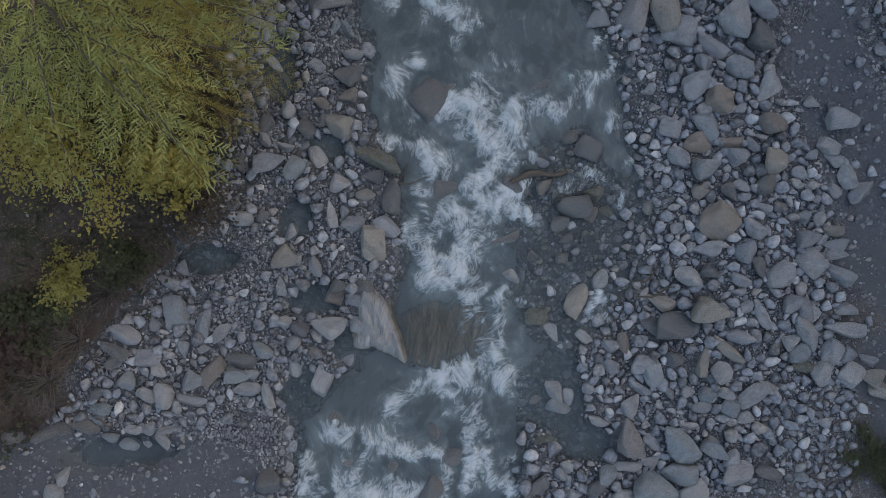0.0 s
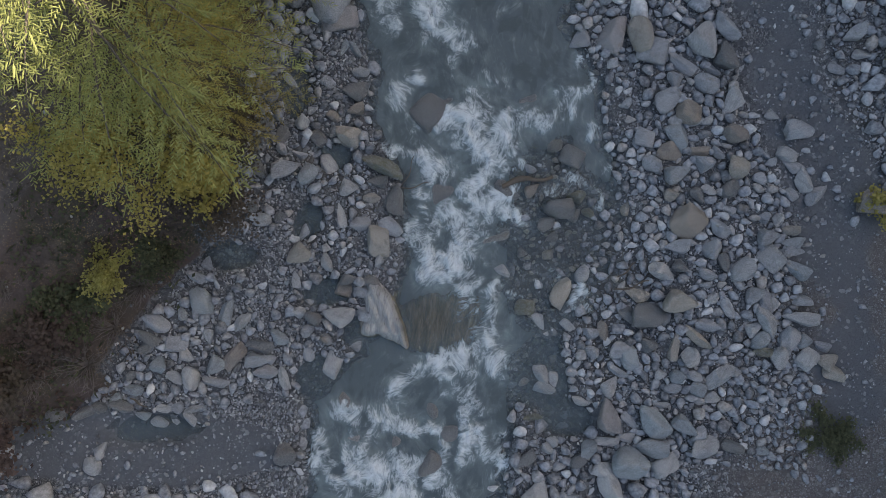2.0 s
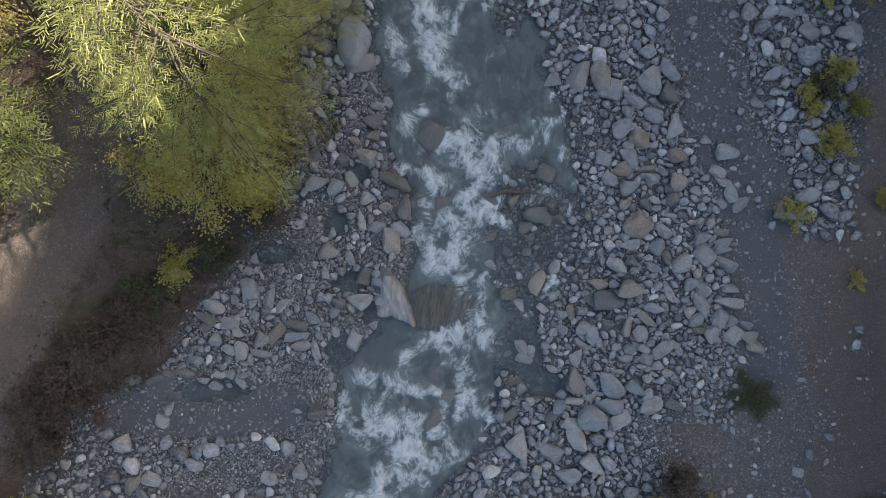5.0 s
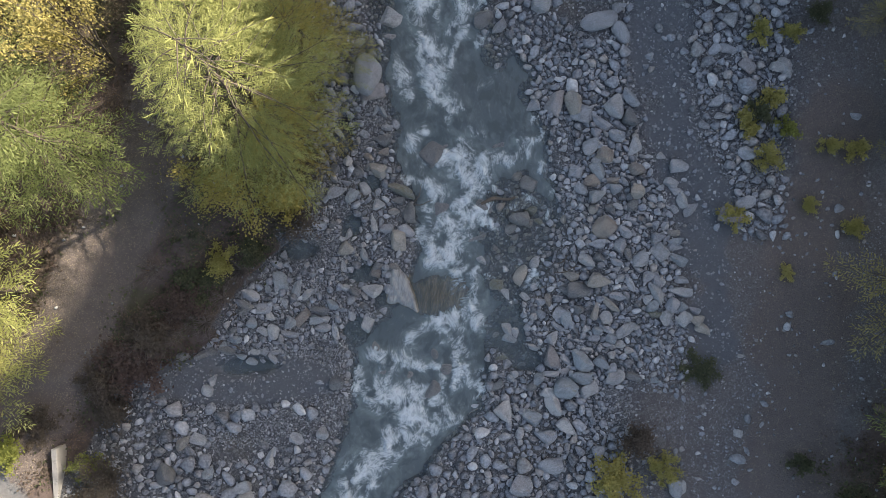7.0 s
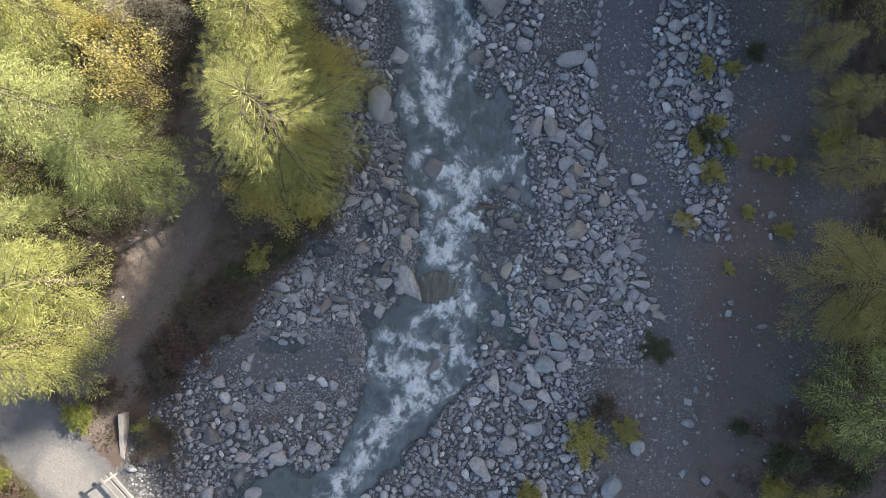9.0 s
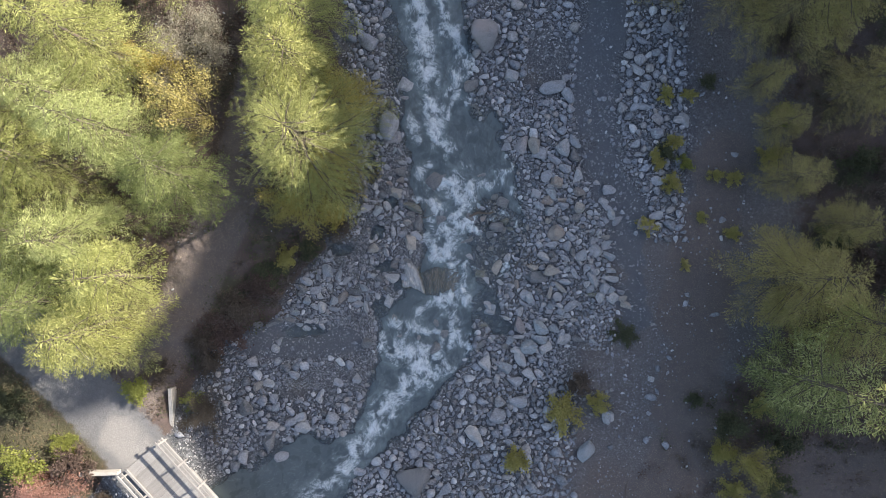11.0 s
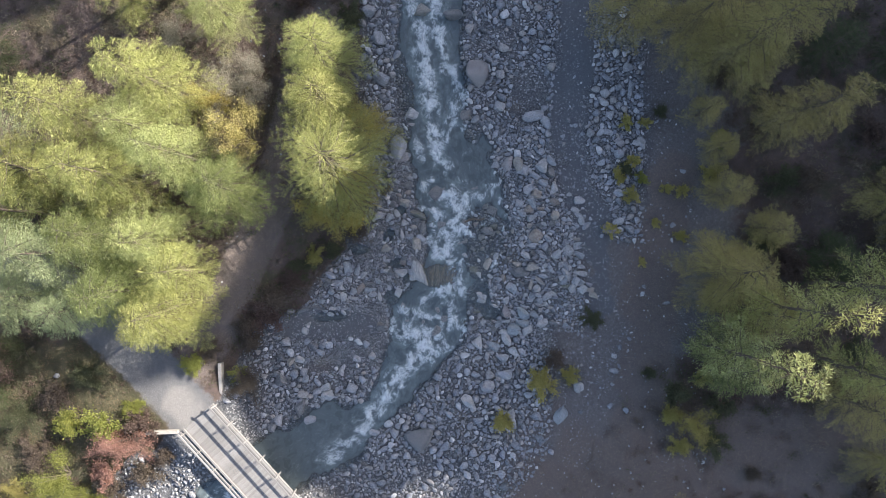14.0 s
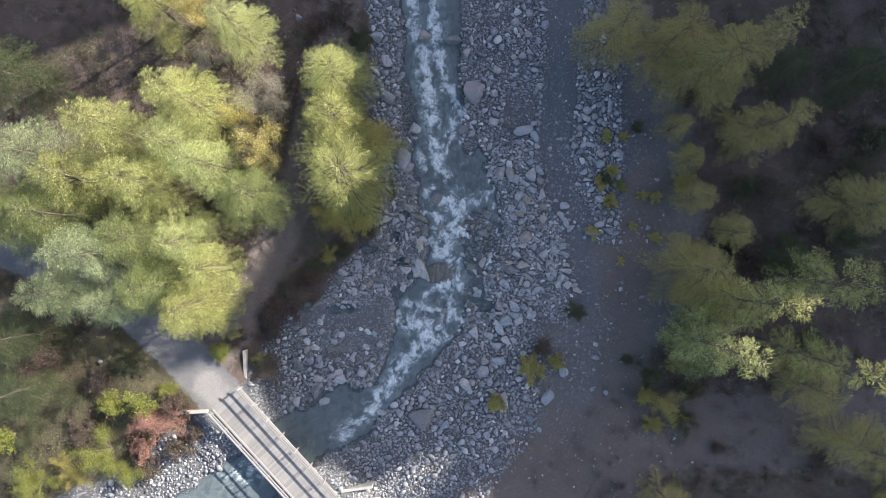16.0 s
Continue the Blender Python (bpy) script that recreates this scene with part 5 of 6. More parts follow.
BUSH = [broad_forms(300 + i) for i in range(3)] + [broad_forms(310 + i, leaves=6500, leaf=0.42) for i in range(3)] + [broad_forms(320 + i, leaves=1300, leaf=1.7) for i in range(3)]
BUSH_WOOD = [mesh_of("stem", b[0][0], b[0][1], None, BARK) for b in BUSH]
LEAVES = {}


def larch(x, y, height, radius, mat, form, label, near=False):
    form = 8 + form % 2 if near else 4 + form % 4 if radius > 2.8 else form % 4
    key = (mat.name, form)
    if key not in NEEDLES:
        s = LARCH[form][2]
        NEEDLES[key] = mesh_of("crown", s[0], s[1], s[2], mat)
        field(NEEDLES[key], "tone", LARCH[form][3])
    tree = tagged(new("larch_tree"), label, "larch tree", "larches beside the stream")
    part("crown_wood", LARCH_LIMBS[form], part("trunk", LARCH_TRUNK[form], tree))
    part("crown", NEEDLES[key], tree)
    k = radius / (3.6 if form > 7 else 3.4 if form > 3 else 2.2)
    tree.matrix_world = pose(x, y, float(ground_z(x, y)) - 0.05, 0, 0, (x * 37 + y * 91) % 360) @ Matrix.Diagonal((k, k, height / 10.0, 1))


def bush(x, y, height, radius, mat, form, label):
    form = form % 3 + (3 if radius > 1.6 else 6 if radius < 0.75 else 0)
    key = (mat.name, form)
    if key not in LEAVES:
        b = BUSH[form][1]
        LEAVES[key] = mesh_of("foliage", b[0], b[1], None, mat, False)
    shrub = tagged(new("bush" if height < 3.2 else "broadleaf_tree"), label, "bush" if height < 3.2 else "tree")
    part("stem", BUSH_WOOD[form], shrub)
    part("foliage", LEAVES[key], shrub)
    shrub.matrix_world = pose(x, y, float(ground_z(x, y)) - 0.03, 0, 0, (x * 53 + y * 71) % 360) @ Matrix.Diagonal((radius, radius, height / 2.0, 1))


larch(-8.50, 13.40, 9.8, 3.50, LIME, 1, "tall larch with sunlit yellow-green needles on the bank")
larch(-8.30, 10.20, 9.8, 3.40, LIME, 4, "tall larch with sunlit yellow-green needles on the bank")
bush(-16.92, 10.97, 5.0, 1.74, AMBERDULL, 2, "dull yellow leafy small tree on the wooded bank")
larch(-20.60, 8.30, 9.5, 3.10, PALE_LIME, 3, "tall larch with sunlit yellow-green needles on the bank")
larch(-29.11, 2.63, 10.0, 3.56, GREEN, 2, "tall larch with green needles on the bank")
larch(-7.50, 5.60, 11.0, 4.90, LIME, 2, "tall larch with sunlit yellow-green needles on the bank", True)
larch(-6.60, 5.00, 5.4, 2.95, GOLDEN, 3, "broad larch with shaded golden olive needles on the bank", True)
larch(-6.20, 8.70, 5.0, 2.80, GOLDEN, 6, "broad larch with shaded golden olive needles on the bank", True)
larch(-19.30, 11.30, 12.0, 3.30, LIME, 3, "tall larch with sunlit yellow-green needles on the bank")
larch(-24.21, 8.80, 12.5, 3.20, LIME, 4, "tall larch with sunlit yellow-green needles on the bank")
larch(-29.98, 6.89, 13.0, 3.43, SILVER, 5, "tall larch with grey-green needles on the bank")
larch(-27.03, 5.16, 11.0, 3.40, LIME, 6, "tall larch with sunlit yellow-green needles on the bank")
larch(-22.70, 4.98, 10.5, 3.40, LIME, 1, "tall larch with sunlit yellow-green needles on the bank")
larch(-18.11, 6.48, 10.5, 3.10, PALE_LIME, 2, "tall larch with pale yellow-green needles on the bank")
larch(-15.24, 4.25, 8.0, 3.46, GREEN, 3, "tall larch with green needles on the bank")
bush(-14.20, 8.00, 9.0, 2.20, AMBER, 1, "amber yellow leafy small tree on the wooded bank")
larch(-26.05, -0.17, 12.0, 3.20, SILVER, 4, "tall larch with grey-green needles on the bank")
larch(-22.60, -2.80, 8.5, 3.40, GREEN, 7, "broad larch with green needles beside the road")
larch(-23.80, 0.92, 9.0, 3.28, GREEN, 5, "tall larch with green needles on the bank")
larch(-20.08, 0.70, 9.0, 3.28, PALE_LIME, 6, "tall larch with pale yellow-green needles on the bank")
larch(-19.50, -4.30, 8.2, 3.75, LIME, 2, "tall larch with sunlit yellow-green needles on the bank")
larch(-18.10, -1.60, 8.5, 2.60, LIME, 3, "tall larch with sunlit yellow-green needles on the bank")
larch(-29.92, -3.24, 9.0, 3.15, SILVER, 5, "tall larch with grey-green needles on the bank")
larch(-26.64, -4.44, 7.0, 2.69, SILVER, 1, "tall larch with grey-green needles on the bank")
larch(-16.10, 17.40, 8.5, 3.10, PALE_LIME, 3, "tall larch with pale yellow-green needles on the bank")
bush(-19.63, 19.27, 9.0, 1.97, AMBER, 2, "amber yellow leafy small tree on the wooded bank")
larch(-22.42, 19.05, 10.0, 3.24, LIME, 5, "tall larch with sunlit yellow-green needles on the bank")
larch(-33.21, 13.43, 10.0, 3.89, SHADENEEDLE, 2, "tall larch with green needles darkened for canopy shade on the bank")
larch(-33.62, -7.04, 8.0, 3.19, SHADENEEDLE, 4, "tall larch with green needles darkened for canopy shade on the bank")
larch(-33.78, -11.31, 6.0, 2.72, SHADENEEDLE, 6, "young larch with green needles darkened for canopy shade on the bank")
larch(-33.00, 2.63, 10.0, 3.89, GREEN, 1, "tall larch with green needles on the bank")
larch(13.67, 17.13, 11.0, 3.01, OLIVE, 4, "tall larch with olive-yellow shaded needles on the bank")
larch(17.72, 16.03, 12.0, 3.13, OLIVE, 1, "tall larch with olive-yellow shaded needles on the bank")
larch(20.39, 13.95, 13.0, 3.74, OLIVE, 5, "tall larch with olive-yellow shaded needles on the bank")
larch(22.48, 14.79, 15.0, 2.43, OLIVE, 3, "tall larch with olive-yellow shaded needles on the bank")
larch(24.34, 9.39, 13.0, 2.89, OLIVE, 6, "tall larch with olive-yellow shaded needles on the bank")
larch(19.67, 10.39, 5.0, 1.43, OLIVE, 2, "young larch with olive-yellow shaded needles on the bank")
larch(20.41, 7.63, 5.0, 1.54, OLIVE, 3, "young larch with olive-yellow shaded needles on the bank")
larch(20.70, 4.13, 6.0, 1.85, OLIVE, 1, "young larch with olive-yellow shaded needles on the bank")
larch(20.34, -1.68, 10.0, 3.84, OLIVE, 2, "tall larch with olive-yellow shaded needles on the bank")
larch(22.29, -4.28, 10.0, 3.11, OLIVE, 4, "tall larch with olive-yellow shaded needles on the bank")
larch(21.70, -3.85, 17.6, 2.50, LIME, 2, "tall larch with sunlit yellow-green needles on the bank")
larch(19.50, -7.00, 16.5, 2.60, PALE_LIME, 4, "tall larch with pale yellow-green needles on the bank")
larch(19.98, -8.15, 8.0, 2.76, GREEN, 6, "tall larch with green needles on the bank")
larch(26.60, -7.60, 17.0, 2.20, LIME, 1, "tall larch with sunlit yellow-green needles on the bank")
larch(28.62, -10.59, 8.0, 2.66, OLIVE, 3, "tall larch with olive-yellow shaded needles on the bank")
larch(27.60, -2.50, 19.0, 2.60, LIME, 6, "tall larch with sunlit yellow-green needles on the bank")
larch(32.44, 3.50, 10.0, 3.11, OLIVE, 5, "tall larch with olive-yellow shaded needles on the bank")
larch(23.66, 1.63, 6.0, 1.96, OLIVE, 1, "young larch with olive-yellow shaded needles on the bank")
bush(18.77, -13.16, 3.0, 1.80, OLIVELEAF, 1, "olive green leafy bush on the wooded bank")
bush(17.57, -10.75, 3.0, 1.27, DEEP, 2, "dark green leafy bush on the wooded bank")
larch(31.17, -14.88, 11.0, 3.07, OLIVE, 2, "tall larch with olive-yellow shaded needles on the bank")
larch(17.35, -19.42, 11.0, 2.08, OLIVE, 3, "tall larch with olive-yellow shaded needles on the bank")
larch(32.65, 13.86, 10.0, 3.11, SHADENEEDLE, 4, "tall larch with green needles darkened for canopy shade on the bank")
larch(27.97, 14.58, 6.0, 2.18, SHADENEEDLE, 5, "young larch with green needles darkened for canopy shade on the bank")
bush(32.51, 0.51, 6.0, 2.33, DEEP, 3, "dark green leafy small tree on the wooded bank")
larch(28.31, -0.41, 5.0, 2.21, SHADENEEDLE, 6, "young larch with green needles darkened for canopy shade on the bank")
bush(-23.77, -14.34, 3.5, 2.39, SCARLET, 2, "red autumn leafy small tree on the wooded bank")
bush(-25.31, -12.98, 3.0, 1.56, LEAFGREEN, 1, "green leafy bush on the wooded bank")
bush(-25.66, -17.09, 2.5, 1.15, SCARLET, 3, "red autumn leafy bush on the wooded bank")
bush(-28.35, -17.09, 4.0, 2.27, LEAFGREEN, 3, "green leafy small tree on the wooded bank")
bush(-34.31, -19.62, 3.0, 2.40, LEAFGREEN, 1, "green leafy bush on the wooded bank")
bush(-36.20, -15.59, 3.0, 1.56, LEAFGREEN, 2, "green leafy bush on the wooded bank")
bush(-22.57, -13.28, 2.5, 1.36, RUSSET, 1, "russet brown leafy bush on the wooded bank")
bush(-32.81, -9.34, 4.0, 2.99, RUSSET, 2, "russet brown leafy small tree on the wooded bank")
bush(-14.95, -10.19, 2.5, 1.99, BROWNLEAF, 3, "brown leafy bush on the wooded bank")
bush(-15.71, -9.50, 2.2, 0.84, LEAFGREEN, 1, "green leafy bush on the wooded bank")
bush(7.59, -10.41, 1.6, 1.39, OLIVELEAF, 1, "olive green leafy bush on the gravel")
bush(8.67, -8.33, 1.4, 1.07, BROWNLEAF, 2, "brown leafy bush on the gravel")
bush(9.81, -9.81, 1.2, 0.81, OLIVELEAF, 3, "olive green leafy bush on the gravel")
bush(4.47, -13.38, 1.6, 1.12, OLIVELEAF, 2, "olive green leafy bush on the gravel")
bush(11.60, -5.36, 0.4, 0.97, DEEP, 1, "dark green leafy bush on the gravel")
bush(13.02, 1.52, 0.9, 0.70, OLIVELEAF, 3, "olive green leafy bush on the gravel")
bush(17.43, 4.70, 0.9, 0.59, OLIVELEAF, 1, "olive green leafy bush on the gravel")
bush(18.49, 4.55, 1.0, 0.65, OLIVELEAF, 2, "olive green leafy bush on the gravel")
bush(14.62, 4.21, 1.0, 0.75, OLIVELEAF, 3, "olive green leafy bush on the gravel")
bush(13.83, 5.44, 0.7, 0.54, OLIVELEAF, 1, "olive green leafy bush on the gravel")
bush(16.92, 10.71, 1.0, 0.75, DEEP, 2, "dark green leafy bush on the gravel")
bush(15.73, 9.85, 0.8, 0.54, OLIVELEAF, 3, "olive green leafy bush on the gravel")
bush(14.24, 6.17, 0.9, 0.70, DEEP, 1, "dark green leafy bush on the gravel")
bush(16.49, 2.01, 0.6, 0.49, OLIVELEAF, 2, "olive green leafy bush on the gravel")
bush(15.52, -1.03, 0.5, 0.43, AMBER, 3, "amber yellow leafy bush on the gravel")
bush(-9.78, -0.54, 1.6, 0.91, OLIVELEAF, 1, "olive green leafy bush on the gravel")
bush(-8.47, 0.05, 1.5, 0.96, DEEP, 2, "dark green leafy bush on the gravel")
bush(-7.00, 1.99, 1.6, 2.57, BROWNLEAF, 3, "brown leafy bush on the gravel")
bush(-8.81, 2.65, 4.5, 2.40, AMBERDULL, 1, "dull yellow leafy small tree on the wooded bank")
bush(-6.50, 2.20, 3.5, 1.26, AMBERDULL, 2, "dull yellow leafy small tree on the wooded bank")
bush(-15.09, -5.72, 1.5, 1.06, BROWNLEAF, 1, "brown leafy bush on the wooded bank")
bush(-16.06, 11.89, 3.0, 2.61, GREYTWIG, 1, "grey-brown twiggy leafy bush on the wooded bank")
bush(-13.93, 12.84, 3.0, 2.09, GREYTWIG, 2, "grey-brown twiggy leafy bush on the wooded bank")
bush(-19.71, 15.76, 2.5, 1.78, GREYTWIG, 3, "grey-brown twiggy leafy bush on the wooded bank")
bush(-18.76, 10.52, 2.5, 1.57, GREYTWIG, 1, "grey-brown twiggy leafy bush on the wooded bank")
bush(-22.72, -17.20, 1.8, 1.37, BROWNLEAF, 1, "brown leafy bush on the wooded bank")
bush(-27.64, -19.29, 2.2, 2.10, LEAFGREEN, 2, "green leafy bush on the wooded bank")
bush(-25.64, -18.92, 1.6, 1.37, BROWNLEAF, 3, "brown leafy bush on the wooded bank")
bush(-31.28, -18.85, 2.0, 1.89, OLIVELEAF, 1, "olive green leafy bush on the wooded bank")
bush(-21.40, -15.85, 1.2, 0.95, BROWNLEAF, 2, "brown leafy bush on the wooded bank")
bush(26.07, -1.15, 2.2, 1.58, RUSSET, 1, "russet brown leafy bush on the wooded bank")
bush(29.57, -1.86, 2.5, 1.78, DEEP, 2, "dark green leafy bush on the wooded bank")
bush(24.20, 0.53, 2.0, 1.26, DEEP, 3, "dark green leafy bush on the wooded bank")
bush(34.06, 6.71, 2.6, 1.88, DEEP, 1, "dark green leafy bush on the wooded bank")
bush(32.10, 8.66, 2.0, 1.37, RUSSET, 2, "russet brown leafy bush on the wooded bank")
bush(25.64, 5.31, 2.0, 1.37, DEEP, 1, "dark green leafy bush on the wooded bank")
bush(33.46, 0.76, 3.0, 2.09, GREYTWIG, 2, "grey-brown twiggy leafy bush on the wooded bank")
bush(36.03, 9.34, 2.4, 1.57, DEEP, 3, "dark green leafy bush on the wooded bank")
bush(30.37, -7.59, 2.2, 1.58, DEEP, 2, "dark green leafy bush on the wooded bank")
bush(20.89, -11.93, 1.8, 1.16, DEEP, 3, "dark green leafy bush on the wooded bank")
bush(17.09, -12.61, 1.5, 1.07, OLIVELEAF, 2, "olive green leafy bush on the gravel")
bush(20.16, -14.49, 2.0, 1.39, DEEP, 1, "dark green leafy bush on the wooded bank")
bush(15.96, -9.50, 0.9, 0.65, DEEP, 2, "dark green leafy bush on the gravel")
bush(31.50, -17.72, 1.6, 1.37, BROWNLEAF, 1, "brown leafy bush on the wooded bank")
bush(35.83, -20.33, 3.0, 2.09, OLIVELEAF, 3, "olive green leafy bush on the wooded bank")
bush(22.98, -16.85, 1.0, 0.85, BROWNLEAF, 2, "brown leafy bush on the wooded bank")
bush(27.18, 5.33, 1.6, 1.16, BROWNLEAF, 2, "brown leafy bush on the wooded bank")
bush(21.43, 13.50, 1.5, 0.95, BROWNLEAF, 1, "brown leafy bush on the wooded bank")
bush(-12.70, -3.80, 1.4, 1.38, BROWNLEAF, 2, "brown leafy bush on the wooded bank")
bush(-13.66, -5.00, 1.4, 1.59, RUSSET, 3, "russet brown leafy bush on the wooded bank")
bush(-11.75, -2.36, 1.3, 1.27, RUSSET, 1, "russet brown leafy bush on the wooded bank")
bush(-10.93, -1.42, 1.2, 1.18, DEEP, 3, "dark green leafy bush on the wooded bank")
bush(-14.65, -7.18, 1.2, 1.17, BROWNLEAF, 2, "brown leafy bush on the wooded bank")
bush(-10.87, 18.50, 1.8, 1.39, RUSSET, 2, "russet brown leafy bush on the wooded bank")
bush(-8.92, 19.92, 2.0, 1.60, BROWNLEAF, 3, "brown leafy bush on the wooded bank")
bush(-7.00, 18.04, 1.6, 1.28, DEEP, 1, "dark green leafy bush on the gravel")
bush(-31.28, -12.39, 2.0, 1.79, DEEP, 1, "dark green leafy bush on the wooded bank")
bush(-28.71, -10.73, 1.8, 1.58, BROWNLEAF, 2, "brown leafy bush on the wooded bank")
bush(-31.41, -7.58, 2.4, 1.89, DEEP, 3, "dark green leafy bush on the wooded bank")
bush(-27.80, -13.16, 1.6, 1.48, LEAFGREEN, 2, "green leafy bush on the wooded bank")
bush(-34.63, -15.50, 2.0, 1.79, DEEP, 2, "dark green leafy bush on the wooded bank")
bush(-30.44, -15.56, 1.6, 1.48, BROWNLEAF, 3, "brown leafy bush on the wooded bank")
bush(-26.62, -9.56, 1.5, 1.27, DEEP, 1, "dark green leafy bush on the wooded bank")
bush(-18.78, -8.64, 1.0, 1.17, LEAFGREEN, 2, "green leafy bush on the wooded bank")
bush(-17.82, -7.68, 1.0, 1.06, BROWNLEAF, 1, "brown leafy bush on the wooded bank")
bush(-23.37, -12.02, 1.0, 0.96, LEAFGREEN, 3, "green leafy bush on the wooded bank")
bush(14.72, 6.90, 1.0, 0.70, OLIVELEAF, 2, "olive green leafy bush on the gravel")
bush(15.47, 5.43, 0.9, 0.65, LEAFGREEN, 1, "green leafy bush on the gravel")
bush(13.52, 5.93, 0.8, 0.54, OLIVELEAF, 1, "olive green leafy bush on the gravel")
bush(14.24, 9.84, 0.9, 0.65, OLIVELEAF, 3, "olive green leafy bush on the gravel")
bush(18.42, 1.03, 0.8, 0.65, OLIVELEAF, 1, "olive green leafy bush on the gravel")
bush(19.82, -9.71, 1.2, 0.86, OLIVELEAF, 3, "olive green leafy bush on the gravel")
bush(17.83, -14.81, 1.4, 0.96, OLIVELEAF, 1, "olive green leafy bush on the gravel")
bush(21.09, 8.42, 2.0, 1.05, LEAFGREEN, 2, "green leafy bush on the wooded bank")
bush(20.62, 5.79, 2.0, 1.05, OLIVELEAF, 3, "olive green leafy bush on the wooded bank")


# ---- the bridge ----
def bridge():
    way = Vector((0.673, -0.740, 0))
    start = Vector((-18.62, -12.76, 1.4))
    length, half = 13.0, 1.55
    turn = math.degrees(math.atan2(way.y, way.x))
    span = tagged(new("timber_bridge"), "weathered grey timber footbridge with plank deck and rails", "bridge")
    span.matrix_world = pose(start.x, start.y, start.z, 0, 0, turn)
    plank = box_mesh("plank", 0.174, 2 * half - 0.1, 0.06, TIMBER, 0.008)
    for i in range(int(length / 0.18)):
        ob = part("plank", plank, span)
        ob.matrix_local = pose(0.09 + i * 0.18, 0.012 * math.sin(i * 7.1), -0.06 + 0.004 * math.sin(i * 3.3), 0, 0.4 * math.sin(i * 2.3), 0.3 * math.sin(i * 5.7))
    girder = box_mesh("girder", length, 0.22, 0.42, TIMBER, 0.015)
    for s in (-1, 0, 1):
        part("girder", girder, span).matrix_local = pose(length / 2, s * 1.25, -0.49)
    kerb = box_mesh("kerb_beam", length, 0.16, 0.14, TIMBER, 0.015)
    post = box_mesh("post", 0.11, 0.11, 1.35, TIMBER, 0.012)
    rail = box_mesh("rail", length, 0.13, 0.09, TIMBER, 0.012)
    brace = box_mesh("outrigger", 0.1, 0.3, 0.1, TIMBER, 0.012)
    for s in (-1, 1):
        part("kerb_beam", kerb, span).matrix_local = pose(length / 2, s * (half - 0.09), 0.004)
        for z in (0.55, 1.02):
            part("rail", rail, span).matrix_local = pose(length / 2, s * (half - 0.02), z, 0, 0, 0)
        for i in range(8):
            upright = part("post", post, span)
            upright.matrix_local = pose(0.25 + i * 1.78, s * (half + 0.03), -0.25)
            part("outrigger", brace, upright).matrix_local = pose(0, -0.03 * s, -0.05)


bridge()


def wing_wall(name, x, y, turn, length, top, label):
    z = float(ground_z(x, y))
    low = min(z, 0.2) - 0.5
    ob = new(name, box_mesh(name, length, 0.24, top - low, CONCRETE, 0.02))
    ob.matrix_world = pose(x, y, low, 0, 0, turn)
    tagged(ob, label, "retaining wall")


wing_wall("abutment_wall", -18.45, -12.98, 42.3, 3.6, 0.88, "grey concrete abutment under the bridge end")
wing_wall("wing_wall", -17.05, -10.1, 93, 2.7, 1.2, "pale concrete wing wall beside the bridge")
wing_wall("wing_wall", -21.3, -13.9, 2, 2.4, 1.75, "pale concrete wing wall beside the bridge")
wing_wall("abutment_wall", -9.85, -22.45, 42.3, 3.6, 0.88, "grey concrete abutment under the bridge end")
wing_wall("wing_wall", -7.7, -20.65, 8, 3.3, 1.35, "pale concrete wing wall beside the bridge")
wing_wall("wing_wall", -7.0, -21.7, -4, 3.0, 1.6, "pale concrete wing wall beside the bridge")


# ---- driftwood and bare twigs ----
def driftwood(x, y, length, turn, radius, label, lift=0.06):
    n = 9
    s = np.linspace(-0.5, 0.5, n)
    line = np.stack([s * length, 0.05 * length * np.sin(s * 7 + x), 0.02 * length * np.cos(s * 9)], -1)
    v, q = tube(line, radius * (1.0 - 0.6 * np.abs(s + 0.2)) * (1 + 0.15 * np.sin(s * 40)), 7)
    ob = new("driftwood", mesh_of("driftwood", v, q, None, BARK))
    ob.matrix_world = pose(x, y, max(float(ground_z(x, y)), 0.0) + lift, 0, 3, turn)
    tagged(ob, label, "driftwood")


driftwood(2.45, 2.28, 1.6, 10, 0.09, "weathered brown log caught in the riffle", 0.10)
driftwood(-1.15, 2.55, 1.0, 68, 0.018, "thin bare branch stuck in the rapids", 0.12)
driftwood(-0.98, 2.1, 0.95, 12, 0.02, "thin bare branch stuck in the rapids", 0.12)
driftwood(5.55, -0.92, 1.15, 14, 0.03, "bleached stick lying between the boulders", 0.25)
driftwood(5.4, -0.45, 0.7, 40, 0.025, "bleached stick lying between the boulders", 0.25)
driftwood(-9.3, -4.45, 0.55, -30, 0.03, "short dead stick among the stones", 0.15)
driftwood(11.5, -15.9, 2.4, 70, 0.05, "grey dead branch on the dirt bank", 0.06)
driftwood(12.6, -20.6, 2.0, 55, 0.05, "grey dead branch on the dirt bank", 0.06)
driftwood(13.4, -21.0, 2.2, 75, 0.04, "grey dead branch on the dirt bank", 0.06)

for i, (sx, sy, sl, st) in enumerate(((12.2, -20.9, 1.6, 95), (12.9, -21.3, 1.8, 40), (13.8, -20.5, 1.5, 110), (7.6, -17.0, 1.5, -48), (10.6, -19.0, 1.2, 100), (13.2, -20.8, 1.4, 15))):
    driftwood(sx, sy, sl, st, 0.035, "grey dead branch on the dirt bank", 0.05 + 0.03 * i)


